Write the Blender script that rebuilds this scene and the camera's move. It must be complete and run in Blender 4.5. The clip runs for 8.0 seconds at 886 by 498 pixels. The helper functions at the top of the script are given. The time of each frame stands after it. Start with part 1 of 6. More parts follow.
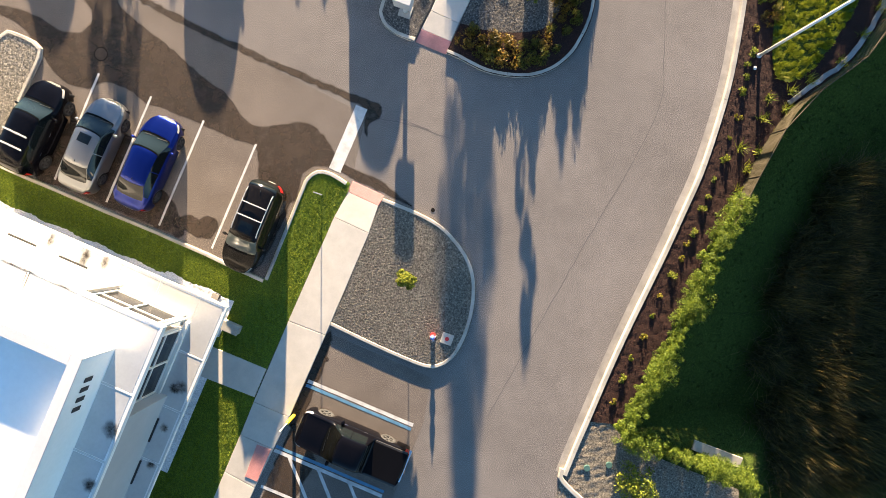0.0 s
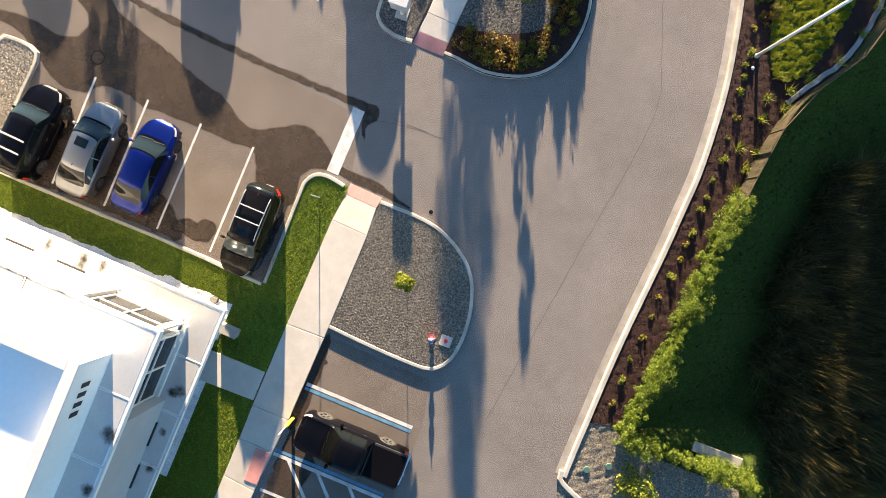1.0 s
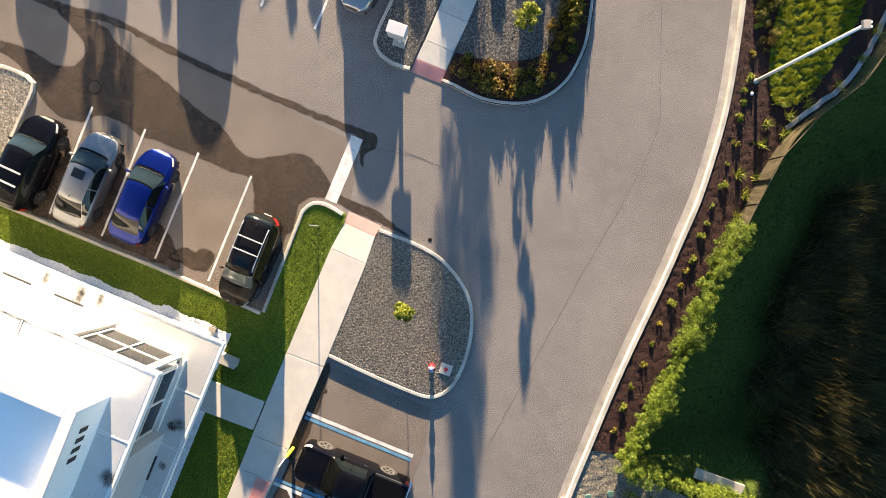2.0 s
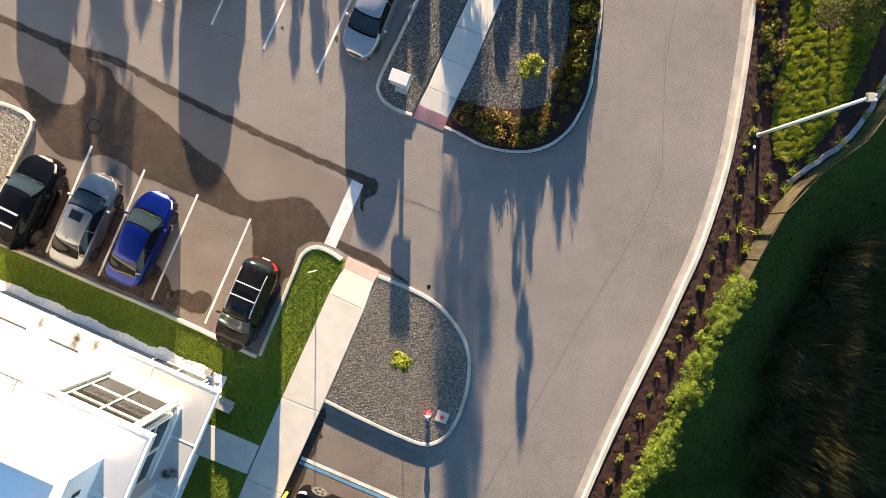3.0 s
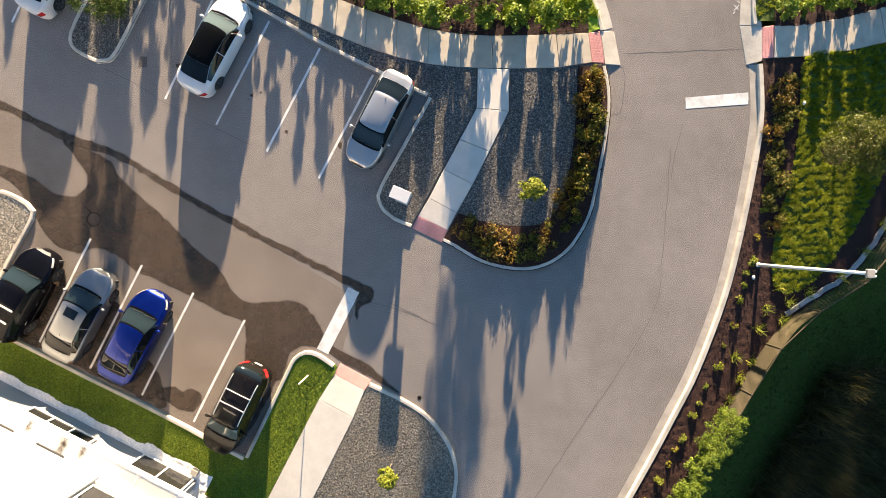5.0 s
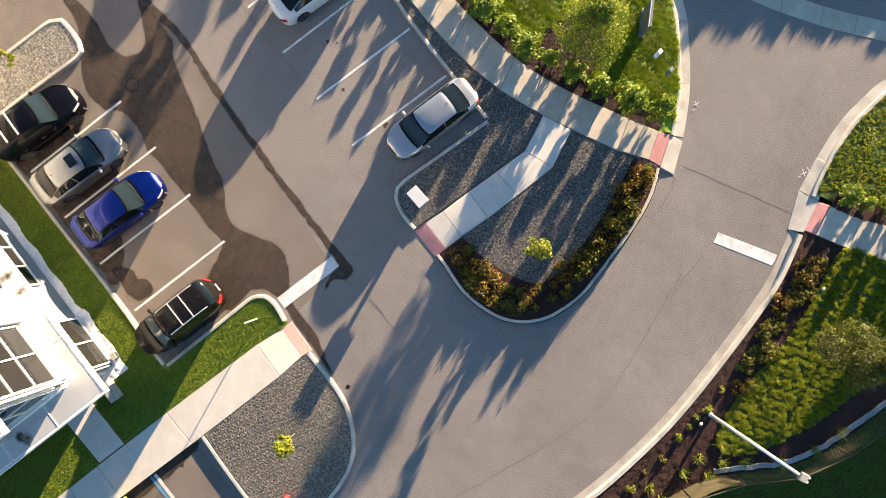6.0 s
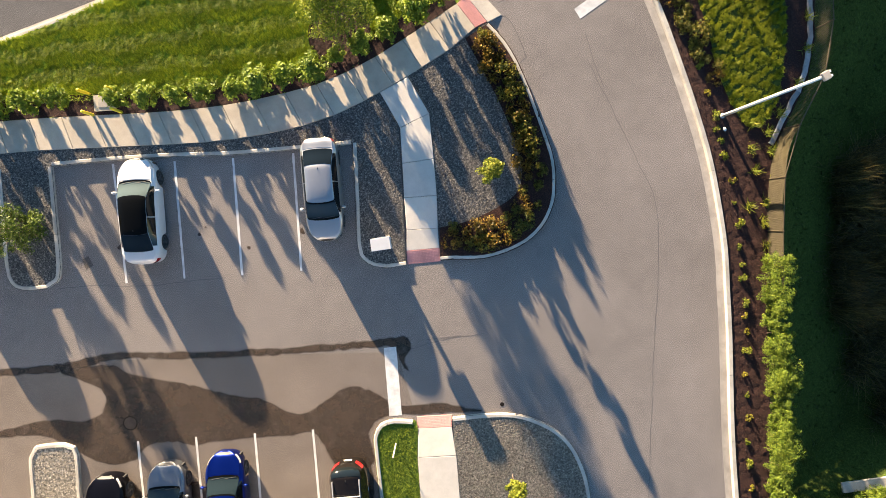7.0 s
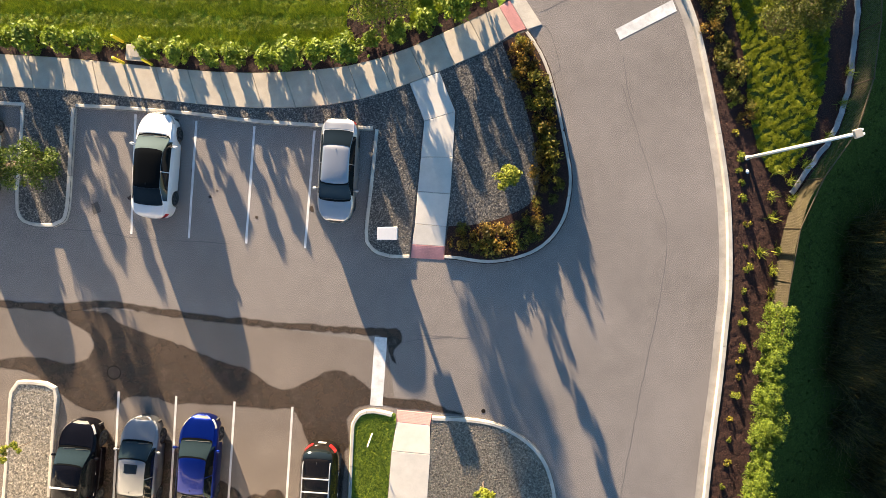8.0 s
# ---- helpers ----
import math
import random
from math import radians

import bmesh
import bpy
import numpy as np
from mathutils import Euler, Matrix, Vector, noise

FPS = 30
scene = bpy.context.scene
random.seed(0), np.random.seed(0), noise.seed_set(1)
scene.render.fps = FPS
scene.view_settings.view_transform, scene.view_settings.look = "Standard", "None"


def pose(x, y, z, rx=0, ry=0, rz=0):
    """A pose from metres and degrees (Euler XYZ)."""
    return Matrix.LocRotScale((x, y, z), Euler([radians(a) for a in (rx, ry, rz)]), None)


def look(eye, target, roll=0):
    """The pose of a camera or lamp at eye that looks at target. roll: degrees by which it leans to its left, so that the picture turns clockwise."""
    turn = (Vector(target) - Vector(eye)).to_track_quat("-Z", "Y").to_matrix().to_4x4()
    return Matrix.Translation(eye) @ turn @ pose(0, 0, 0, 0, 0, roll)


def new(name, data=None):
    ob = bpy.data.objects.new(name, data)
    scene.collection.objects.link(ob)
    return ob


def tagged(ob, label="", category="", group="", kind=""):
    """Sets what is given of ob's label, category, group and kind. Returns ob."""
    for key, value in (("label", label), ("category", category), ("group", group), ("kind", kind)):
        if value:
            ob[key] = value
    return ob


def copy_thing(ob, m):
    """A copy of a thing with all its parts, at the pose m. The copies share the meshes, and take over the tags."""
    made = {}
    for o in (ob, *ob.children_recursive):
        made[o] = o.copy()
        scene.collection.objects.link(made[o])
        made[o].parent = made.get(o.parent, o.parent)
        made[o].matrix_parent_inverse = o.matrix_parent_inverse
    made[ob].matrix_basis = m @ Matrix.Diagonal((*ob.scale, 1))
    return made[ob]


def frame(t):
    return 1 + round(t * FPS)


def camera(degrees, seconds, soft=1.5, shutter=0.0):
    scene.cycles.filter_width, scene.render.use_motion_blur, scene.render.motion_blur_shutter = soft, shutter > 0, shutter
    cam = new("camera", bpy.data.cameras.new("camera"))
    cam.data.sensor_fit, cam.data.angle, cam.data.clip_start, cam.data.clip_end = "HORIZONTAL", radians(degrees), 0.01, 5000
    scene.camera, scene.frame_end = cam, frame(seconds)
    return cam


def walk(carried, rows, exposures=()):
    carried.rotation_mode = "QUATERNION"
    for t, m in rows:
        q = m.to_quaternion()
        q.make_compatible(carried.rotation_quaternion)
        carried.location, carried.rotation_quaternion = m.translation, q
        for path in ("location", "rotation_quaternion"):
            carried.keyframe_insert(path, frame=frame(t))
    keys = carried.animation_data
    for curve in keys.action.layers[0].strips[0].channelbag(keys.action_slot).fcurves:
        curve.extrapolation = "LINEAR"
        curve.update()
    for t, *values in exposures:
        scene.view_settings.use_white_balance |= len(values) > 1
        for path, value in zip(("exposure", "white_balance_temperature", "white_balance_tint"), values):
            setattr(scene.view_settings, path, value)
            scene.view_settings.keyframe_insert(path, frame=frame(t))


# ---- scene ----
from mathutils.geometry import tessellate_polygon

cam = camera(78.0, 8.0, soft=0.75)
PATH = [
    (0, (0.538, 0.578, 26.111), (0.498, 0.532, 24.111), -139.5),
    (0.5, (0.541, 0.427, 26.054), (0.503, 0.385, 24.054), -138.6),
    (1, (0.634, 0.674, 26.068), (0.593, 0.628, 24.068), -139.1),
    (2.5, (0.68, 2.96, 25.842), (0.642, 2.917, 23.843), -139.9),
    (3, (0.649, 4.147, 25.776), (0.616, 4.106, 23.777), -141.3),
    (3.5, (0.745, 5.421, 25.703), (0.708, 5.387, 23.703), -132.7),
    (4, (0.825, 6.848, 25.648), (0.786, 6.821, 23.649), -126.0),
    (4.5, (0.845, 8.33, 25.635), (0.806, 8.297, 23.635), -130.6),
    (4.7, (0.855, 8.744, 25.615), (0.815, 8.715, 23.616), -127.8),
    (5.8, (0.969, 10.202, 25.57), (0.919, 10.155, 23.571), -105.6),
    (6, (1.001, 10.245, 25.567), (0.953, 10.201, 23.568), -104.0),
    (6.2, (1.009, 10.096, 25.529), (0.967, 10.062, 23.53), -106.6),
    (6.3, (0.981, 10.077, 25.5), (0.946, 10.043, 23.5), -117.2),
    (6.4, (0.968, 10.165, 25.499), (0.938, 10.123, 23.499), -134.5),
    (6.5, (0.913, 10.336, 25.514), (0.891, 10.281, 23.515), -154.8),
    (6.6, (0.872, 10.453, 25.525), (0.854, 10.389, 23.526), 191.7),
    (6.7, (0.894, 10.532, 25.529), (0.875, 10.463, 23.53), 184.1),
    (6.8, (0.966, 10.616, 25.497), (0.94, 10.539, 23.498), 180.2),
    (6.9, (1.03, 10.659, 25.501), (0.998, 10.579, 23.503), 177.9),
    (7, (1.098, 10.691, 25.498), (1.06, 10.608, 23.5), 176.0),
    (7.2, (1.16, 10.64, 25.497), (1.114, 10.561, 23.499), 177.6),
    (7.5, (1.159, 10.546, 25.499), (1.11, 10.473, 23.501), 183.3),
    (8, (1.091, 10.681, 25.427), (1.034, 10.602, 23.429), 195.9),
]
EXPOSURE = 3.02
walk(cam, [(t, look(eye, target, roll)) for t, eye, target, roll in PATH],
     exposures=[(0, EXPOSURE, 5950, 10), (8, EXPOSURE, 5950, 10)])

# ---- light: low sun from +y, clear sky ----
SUN_ELEV, SUN_TURN = 7.7, 1.0      # degrees above the horizon, and of the azimuth from +y towards +x
world = bpy.data.worlds.new("sky")
scene.world = world
world.use_nodes = True
wn = world.node_tree
sky = wn.nodes.new("ShaderNodeTexSky")
sky.sky_type, sky.sun_disc = "NISHITA", False
sky.sun_elevation, sky.sun_rotation = radians(SUN_ELEV), radians(SUN_TURN)
sky.air_density, sky.dust_density, sky.ozone_density = 1.0, 0.1, 2.6
wn.nodes["Background"].inputs["Strength"].default_value = 0.055
wn.links.new(sky.outputs["Color"], wn.nodes["Background"].inputs["Color"])
sun = new("sun", bpy.data.lights.new("sun", "SUN"))
sun.data.energy, sun.data.angle, sun.data.color = 5.3, radians(0.6), (1.0, 0.73, 0.445)
to_sun = Vector((math.sin(radians(SUN_TURN)) * math.cos(radians(SUN_ELEV)),
                 math.cos(radians(SUN_TURN)) * math.cos(radians(SUN_ELEV)), math.sin(radians(SUN_ELEV))))
sun.matrix_world = look(to_sun * 100, (0, 0, 0))

# ---- materials ----


def mat(name, build):
    m = bpy.data.materials.new(name)
    m.use_nodes = True
    nt = m.node_tree
    build(nt, nt.nodes["Principled BSDF"])
    return m


def node(nt, kind, **kw):
    n = nt.nodes.new(kind)
    for k, v in kw.items():
        n.inputs[k].default_value = v
    return n


def coords(nt, scale=(1, 1, 1)):
    tc = nt.nodes.new("ShaderNodeNewGeometry")
    mp = nt.nodes.new("ShaderNodeMapping")
    mp.inputs["Scale"].default_value = scale
    nt.links.new(tc.outputs["Position"], mp.inputs["Vector"])
    return mp.outputs["Vector"]


def noise_tex(nt, vec, scale, detail=4, rough=0.6):
    n = node(nt, "ShaderNodeTexNoise", Scale=scale, Detail=detail, Roughness=rough)
    nt.links.new(vec, n.inputs["Vector"])
    return n.outputs["Fac"]


def ramp(nt, fac, stops):
    r = nt.nodes.new("ShaderNodeValToRGB")
    el = r.color_ramp.elements
    while len(el) < len(stops):
        el.new(0.5)
    for e, (p, c) in zip(el, stops):
        e.position, e.color = p, (*c, 1)
    nt.links.new(fac, r.inputs["Fac"])
    return r.outputs["Color"]


def mix(nt, a, b, fac, mode="MIX"):
    m = nt.nodes.new("ShaderNodeMix")
    m.data_type, m.blend_type = "RGBA", mode
    for sock, val in ((m.inputs[0], fac), (m.inputs[6], a), (m.inputs[7], b)):
        if isinstance(val, (int, float)):
            sock.default_value = val
        elif isinstance(val, tuple):
            sock.default_value = (*val, 1)
        else:
            nt.links.new(val, sock)
    return m.outputs[2]


def bump(nt, bsdf, fac, strength, dist, prev=None):
    b = node(nt, "ShaderNodeBump", Strength=strength, Distance=dist)
    nt.links.new(fac, b.inputs["Height"])
    if prev is not None:
        nt.links.new(prev, b.inputs["Normal"])
    nt.links.new(b.outputs["Normal"], bsdf.inputs["Normal"])
    return b.outputs["Normal"]


def random_value(nt, island=False):
    n = nt.nodes.new("ShaderNodeNewGeometry" if island else "ShaderNodeObjectInfo")
    return n.outputs["Random Per Island" if island else "Random"]


def speckled(dark, mid, light, fine=60.0, broad=0.25, rough=0.9, relief=0.5, depth=0.006, tint=None, vary=0.5, grain=0.0):
    """Ground-like surface: fine grain, broad patches, relief."""
    def build(nt, b):
        v = coords(nt)
        g = ramp(nt, noise_tex(nt, v, fine, 3, 0.7), ((0.30, dark), (0.52, mid), (0.72, light)))
        p = ramp(nt, noise_tex(nt, v, broad, 5, 0.65), ((0.3, (0.72, 0.72, 0.72)), (0.7, (1.15, 1.15, 1.15))))
        c = mix(nt, g, p, vary, "MULTIPLY")
        p2 = ramp(nt, noise_tex(nt, v, broad * 9, 4, 0.6), ((0.35, (0.85, 0.85, 0.85)), (0.65, (1.1, 1.1, 1.1))))
        c = mix(nt, c, p2, 0.35, "MULTIPLY")
        if grain:
            p3 = ramp(nt, noise_tex(nt, v, grain, 2, 0.6), ((0.34, (0.66, 0.66, 0.66)), (0.5, (1, 1, 1)), (0.66, (1.42, 1.41, 1.385))))
            c = mix(nt, c, p3, 0.75, "MULTIPLY")
        if tint:
            c = mix(nt, c, tint, ramp(nt, noise_tex(nt, v, 0.8, 4), ((0.5, (0, 0, 0)), (0.75, (0.6, 0.6, 0.6)))))
        nt.links.new(c, b.inputs["Base Color"])
        b.inputs["Roughness"].default_value = rough
        b.inputs["Specular IOR Level"].default_value = 0.3
        bump(nt, b, noise_tex(nt, v, fine * 0.6, 4, 0.7), relief, depth)
    return build


def plain(color, rough=0.5, metal=0.0, vary=0.12, fine=30.0, relief=0.0, coat=0.0, spec=0.5, obj_random=0.0, island=False):
    def build(nt, b):
        v = coords(nt)
        lo = tuple(c * (1 - vary) for c in color)
        hi = tuple(min(1, c * (1 + vary)) for c in color)
        c = ramp(nt, noise_tex(nt, v, fine * 0.05, 5, 0.65), ((0.3, lo), (0.7, hi)))
        c2 = ramp(nt, noise_tex(nt, v, fine, 3), ((0.3, (1 - vary, 1 - vary, 1 - vary)), (0.7, (1, 1, 1))))
        c = mix(nt, c, c2, 0.7, "MULTIPLY")
        if obj_random:
            r = ramp(nt, random_value(nt, island), ((0, (1 - obj_random,) * 3), (1, (1 + obj_random * 0.4,) * 3)))
            c = mix(nt, c, r, 1.0, "MULTIPLY")
        nt.links.new(c, b.inputs["Base Color"])
        b.inputs["Roughness"].default_value, b.inputs["Metallic"].default_value = rough, metal
        b.inputs["Coat Weight"].default_value = coat
        b.inputs["Coat Roughness"].default_value = 0.04
        b.inputs["Specular IOR Level"].default_value = spec
        if relief:
            bump(nt, b, noise_tex(nt, v, fine * 2, 4, 0.7), relief, 0.004)
    return build


def leafy(dark, light, tip, rough=0.6, patch=1.1, soft=0.3):
    def build(nt, b):
        r = random_value(nt, True)
        c = ramp(nt, r, ((0.0, dark), (0.55, light), (1.0, tip)))
        c = mix(nt, c, ramp(nt, noise_tex(nt, coords(nt), patch, 4), ((0.32, (0.55, 0.6, 0.6)), (0.68, (1.2, 1.15, 1.1)))), 0.8, "MULTIPLY")
        nt.links.new(c, b.inputs["Base Color"])
        b.inputs["Roughness"].default_value = rough
        b.inputs["Specular IOR Level"].default_value = 0.25
        tr = nt.nodes.new("ShaderNodeBsdfTranslucent")
        nt.links.new(c, tr.inputs["Color"])
        ms = node(nt, "ShaderNodeMixShader", Fac=soft)
        out = nt.nodes["Material Output"]
        nt.links.new(b.outputs[0], ms.inputs[1])
        nt.links.new(tr.outputs[0], ms.inputs[2])
        nt.links.new(ms.outputs[0], out.inputs["Surface"])
    return build


def glass_build(tint=(0.02, 0.03, 0.035), gloss=0.38):
    def build(nt, b):
        b.inputs["Base Color"].default_value = (*tint, 1)
        b.inputs["Roughness"].default_value = 0.05
        b.inputs["Specular IOR Level"].default_value = gloss
    return build


def faded(build, patch=1.2, least=0.55):
    """A film over another surface: its mesh's wear attribute thins it out, with patches of its own."""
    def film(nt, b):
        build(nt, b)
        a = nt.nodes.new("ShaderNodeAttribute")
        a.attribute_name = "wear"
        n = ramp(nt, noise_tex(nt, coords(nt), patch, 4, 0.65), ((0.34, (least,) * 3), (0.6, (1, 1, 1))))
        m = nt.nodes.new("ShaderNodeMath")
        m.operation = "MULTIPLY"
        nt.links.new(a.outputs["Fac"], m.inputs[0])
        nt.links.new(n, m.inputs[1])
        tr = nt.nodes.new("ShaderNodeBsdfTransparent")
        ms = nt.nodes.new("ShaderNodeMixShader")
        nt.links.new(m.outputs[0], ms.inputs[0])
        nt.links.new(tr.outputs[0], ms.inputs[1])
        nt.links.new(b.outputs[0], ms.inputs[2])
        nt.links.new(ms.outputs[0], nt.nodes["Material Output"].inputs["Surface"])
    return film


M = {}
M["asphalt"] = mat("asphalt", speckled((0.066, 0.0585, 0.052), (0.186, 0.165, 0.1475), (0.365, 0.325, 0.29), 31, 0.18, 0.92, 0.28, 0.005, vary=0.7, grain=21))
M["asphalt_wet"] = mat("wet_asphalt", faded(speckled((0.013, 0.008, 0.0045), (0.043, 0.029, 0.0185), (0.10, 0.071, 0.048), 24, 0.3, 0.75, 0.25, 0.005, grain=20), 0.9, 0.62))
M["asphalt_patch"] = mat("patch_asphalt", speckled((0.03, 0.026, 0.022), (0.08, 0.07, 0.062), (0.15, 0.13, 0.115), 31, 0.5, 0.9, 0.28, 0.005, grain=20))
M["seam"] = mat("seam", plain((0.095, 0.086, 0.078), 0.9))
M["footpath"] = mat("pale_concrete", plain((0.48, 0.445, 0.385), 0.85, vary=0.10, fine=26, relief=0.15, obj_random=0.12))
M["concrete"] = mat("concrete", plain((0.42, 0.365, 0.28), 0.85, vary=0.15, fine=26, relief=0.15, obj_random=0.14))
M["kerb"] = mat("kerb_concrete", plain((0.44, 0.405, 0.34), 0.85, vary=0.24, fine=20, relief=0.2, obj_random=0.14))
M["gutter"] = mat("gutter_concrete", plain((0.35, 0.315, 0.265), 0.9, vary=0.25, fine=25, relief=0.2, obj_random=0.12))
M["tactile"] = mat("red_tactile_paving", plain((0.54, 0.25, 0.22), 0.8, vary=0.2, fine=18))
M["white_paint"] = mat("white_road_paint", plain((0.58, 0.57, 0.54), 0.8, vary=0.28, fine=40, relief=0.15))
M["blue_paint"] = mat("blue_road_paint", plain((0.10, 0.24, 0.38), 0.8, vary=0.3, fine=40))
M["gravel"] = mat("gravel", speckled((0.05, 0.043, 0.032), (0.17, 0.148, 0.113), (0.36, 0.315, 0.245), 13, 0.5, 0.95, 0.6, 0.02, vary=0.4, grain=11))
M["gravel_pale"] = mat("pale_gravel", speckled((0.05, 0.045, 0.035), (0.24, 0.215, 0.17), (0.5, 0.45, 0.37), 13, 0.5, 0.95, 0.6, 0.02, vary=0.4, grain=11))
M["gravel_dark"] = mat("dark_gravel", speckled((0.018, 0.017, 0.016), (0.085, 0.079, 0.07), (0.30, 0.27, 0.22), 14, 0.5, 0.95, 0.45, 0.016, vary=0.35, grain=13))
M["stone_dark"] = mat("dark_gravel_stone", plain((0.10, 0.092, 0.082), 0.95, vary=0.3, obj_random=0.7, island=True))
M["stone"] = mat("gravel_stone", plain((0.18, 0.16, 0.128), 0.95, vary=0.3, obj_random=0.6, island=True))
M["white_gravel"] = mat("white_gravel", speckled((0.5, 0.49, 0.47), (0.76, 0.75, 0.73), (0.9, 0.89, 0.87), 18, 0.5, 0.95, 0.6, 0.02))
M["mulch"] = mat("bark_mulch", speckled((0.006, 0.003, 0.002), (0.025, 0.0105, 0.0075), (0.09, 0.037, 0.024), 20, 0.7, 0.95, 0.9, 0.03))
M["soil_grass"] = mat("turf", speckled((0.018, 0.03, 0.003), (0.045, 0.07, 0.006), (0.10, 0.13, 0.011), 11, 0.5, 0.9, 0.5, 0.02))
M["grass"] = mat("grass_blades", leafy((0.12, 0.155, 0.008), (0.235, 0.275, 0.013), (0.37, 0.395, 0.022), patch=1.3, soft=0.5))
M["grass_verge"] = mat("verge_grass_blades", leafy((0.12, 0.185, 0.008), (0.215, 0.285, 0.012), (0.36, 0.395, 0.02), patch=0.6, soft=0.42))
M["field"] = mat("ground_cover", speckled((0.02, 0.04, 0.012), (0.05, 0.08, 0.025), (0.09, 0.12, 0.04), 4, 0.05, 0.95, 0.6, 0.05))
M["lawn_turf"] = mat("mown_turf", speckled((0.04, 0.066, 0.006), (0.10, 0.145, 0.010), (0.19, 0.24, 0.018), 11, 0.5, 0.9, 0.35, 0.01))
M["grass_mown"] = mat("mown_grass_blades", leafy((0.105, 0.152, 0.010), (0.205, 0.265, 0.016), (0.33, 0.375, 0.026), patch=1.3, soft=0.5))
# wall colours held below white to cut the light they bounce on the lawn
M["stucco"] = mat("dimmed_white_stucco", plain((0.42, 0.415, 0.405), 0.8, vary=0.06, fine=14, relief=0.12))
M["plinth"] = mat("dimmed_lower_stucco", plain((0.24, 0.23, 0.22), 0.85, vary=0.08, fine=14, relief=0.12))
M["membrane"] = mat("white_roof_membrane", plain((0.88, 0.865, 0.82), 0.6, vary=0.06, fine=6, relief=0.08))
M["panel"] = mat("grey_metal_panel", plain((0.56, 0.555, 0.54), 0.45, metal=0.4, vary=0.10, fine=8))
M["cap"] = mat("grey_coping_metal", plain((0.60, 0.56, 0.54), 0.5, vary=0.06, fine=8))
M["sill"] = mat("pale_frame", plain((0.74, 0.71, 0.64), 0.5, vary=0.06))
M["glass"] = mat("dark_glass", glass_build((0.012, 0.012, 0.012), 0.5))
M["car_glass"] = mat("car_glass", glass_build((0.004, 0.006, 0.007), 0.42))
M["tinted_glass"] = mat("tinted_rear_glass", glass_build((0.003, 0.0032, 0.003), 0.06))
# pale base colour stands in for reflected sky and the interior behind
M["pale_glass"] = mat("sky_pale_windscreen", glass_build((0.055, 0.072, 0.067), 0.42))
M["rear_glass"] = mat("rear_window_glass", glass_build((0.004, 0.006, 0.007), 0.22))
M["screen_glass"] = mat("windscreen_glass", glass_build((0.010, 0.016, 0.017), 0.36))
M["satin"] = mat("satin_silver", plain((0.5, 0.5, 0.5), 0.35, metal=0.4, vary=0.03))
M["dark"] = mat("dark_plastic", plain((0.02, 0.02, 0.02), 0.6))
M["rubber"] = mat("tyre_rubber", plain((0.025, 0.025, 0.025), 0.85))
M["alloy"] = mat("alloy", plain((0.10, 0.10, 0.10), 0.45, metal=0.5))
M["chrome"] = mat("chrome", plain((0.75, 0.75, 0.75), 0.18, metal=1.0, vary=0.03))
M["red_lens"] = mat("red_lens", plain((0.30, 0.01, 0.01), 0.25, coat=0.2))
M["clear_lens"] = mat("clear_lens", plain((0.34, 0.34, 0.33), 0.2, coat=0.3))
M["yellow"] = mat("yellow_plastic", plain((0.75, 0.58, 0.02), 0.5))
M["white_metal"] = mat("white_painted_metal", plain((0.62, 0.61, 0.58), 0.5, vary=0.07))
M["bark"] = mat("bark", plain((0.12, 0.085, 0.06), 0.9, vary=0.3, fine=40, relief=0.5))
M["leaf_bright"] = mat("bright_leaf", leafy((0.07, 0.10, 0.009), (0.17, 0.20, 0.016), (0.31, 0.30, 0.03)))
M["leaf_gold"] = mat("golden_leaf", leafy((0.09, 0.09, 0.008), (0.21, 0.185, 0.014), (0.35, 0.29, 0.024)))
M["leaf_hedge"] = mat("hedge_leaf", leafy((0.05, 0.088, 0.007), (0.115, 0.165, 0.011), (0.19, 0.225, 0.018)))
M["leaf_rust"] = mat("rusty_leaf", leafy((0.05, 0.045, 0.008), (0.16, 0.11, 0.014), (0.30, 0.16, 0.018)))
M["leaf_dark"] = mat("dark_leaf", leafy((0.02, 0.045, 0.008), (0.05, 0.09, 0.015), (0.1, 0.14, 0.03)))
M["reed"] = mat("reed", leafy((0.018, 0.019, 0.007), (0.055, 0.048, 0.014), (0.18, 0.14, 0.04)))
M["mesh"] = mat("brown_fence_mesh", plain((0.05, 0.038, 0.02), 0.6, metal=0.3))
M["weave"] = mat("tan_woven_panel", plain((0.045, 0.038, 0.018), 0.85, vary=0.3, fine=50, relief=0.2, spec=0.2))
M["rock"] = mat("pale_rock", plain((0.26, 0.26, 0.26), 0.9, vary=0.3, obj_random=0.3))
M["leaf_pale"] = mat("pale_leaf", leafy((0.03, 0.042, 0.005), (0.065, 0.078, 0.008), (0.125, 0.13, 0.014)))
M["leaf_olive"] = mat("olive_leaf", leafy((0.04, 0.05, 0.007), (0.11, 0.115, 0.014), (0.22, 0.17, 0.022)))
M["chip"] = mat("bark_chip", plain((0.05, 0.022, 0.014), 0.95, vary=0.3, obj_random=0.6, island=True))
M["soot"] = mat("dark_stain", faded(plain((0.04, 0.028, 0.018), 0.9, vary=0.5, fine=12), 4.0, 0.35))
M["iron"] = mat("cast_iron", plain((0.013, 0.011, 0.010), 0.95, vary=0.3, spec=0.05))
M["worn_iron"] = mat("worn_dusty_iron", plain((0.06, 0.05, 0.042), 0.9, vary=0.35, spec=0.1))
M["hydrant_red"] = mat("red_enamel", plain((0.5, 0.03, 0.03), 0.45))
M["hydrant_blue"] = mat("blue_enamel", plain((0.1, 0.2, 0.5), 0.45))
M["green_lid"] = mat("green_plastic", plain((0.06, 0.13, 0.11), 0.6))
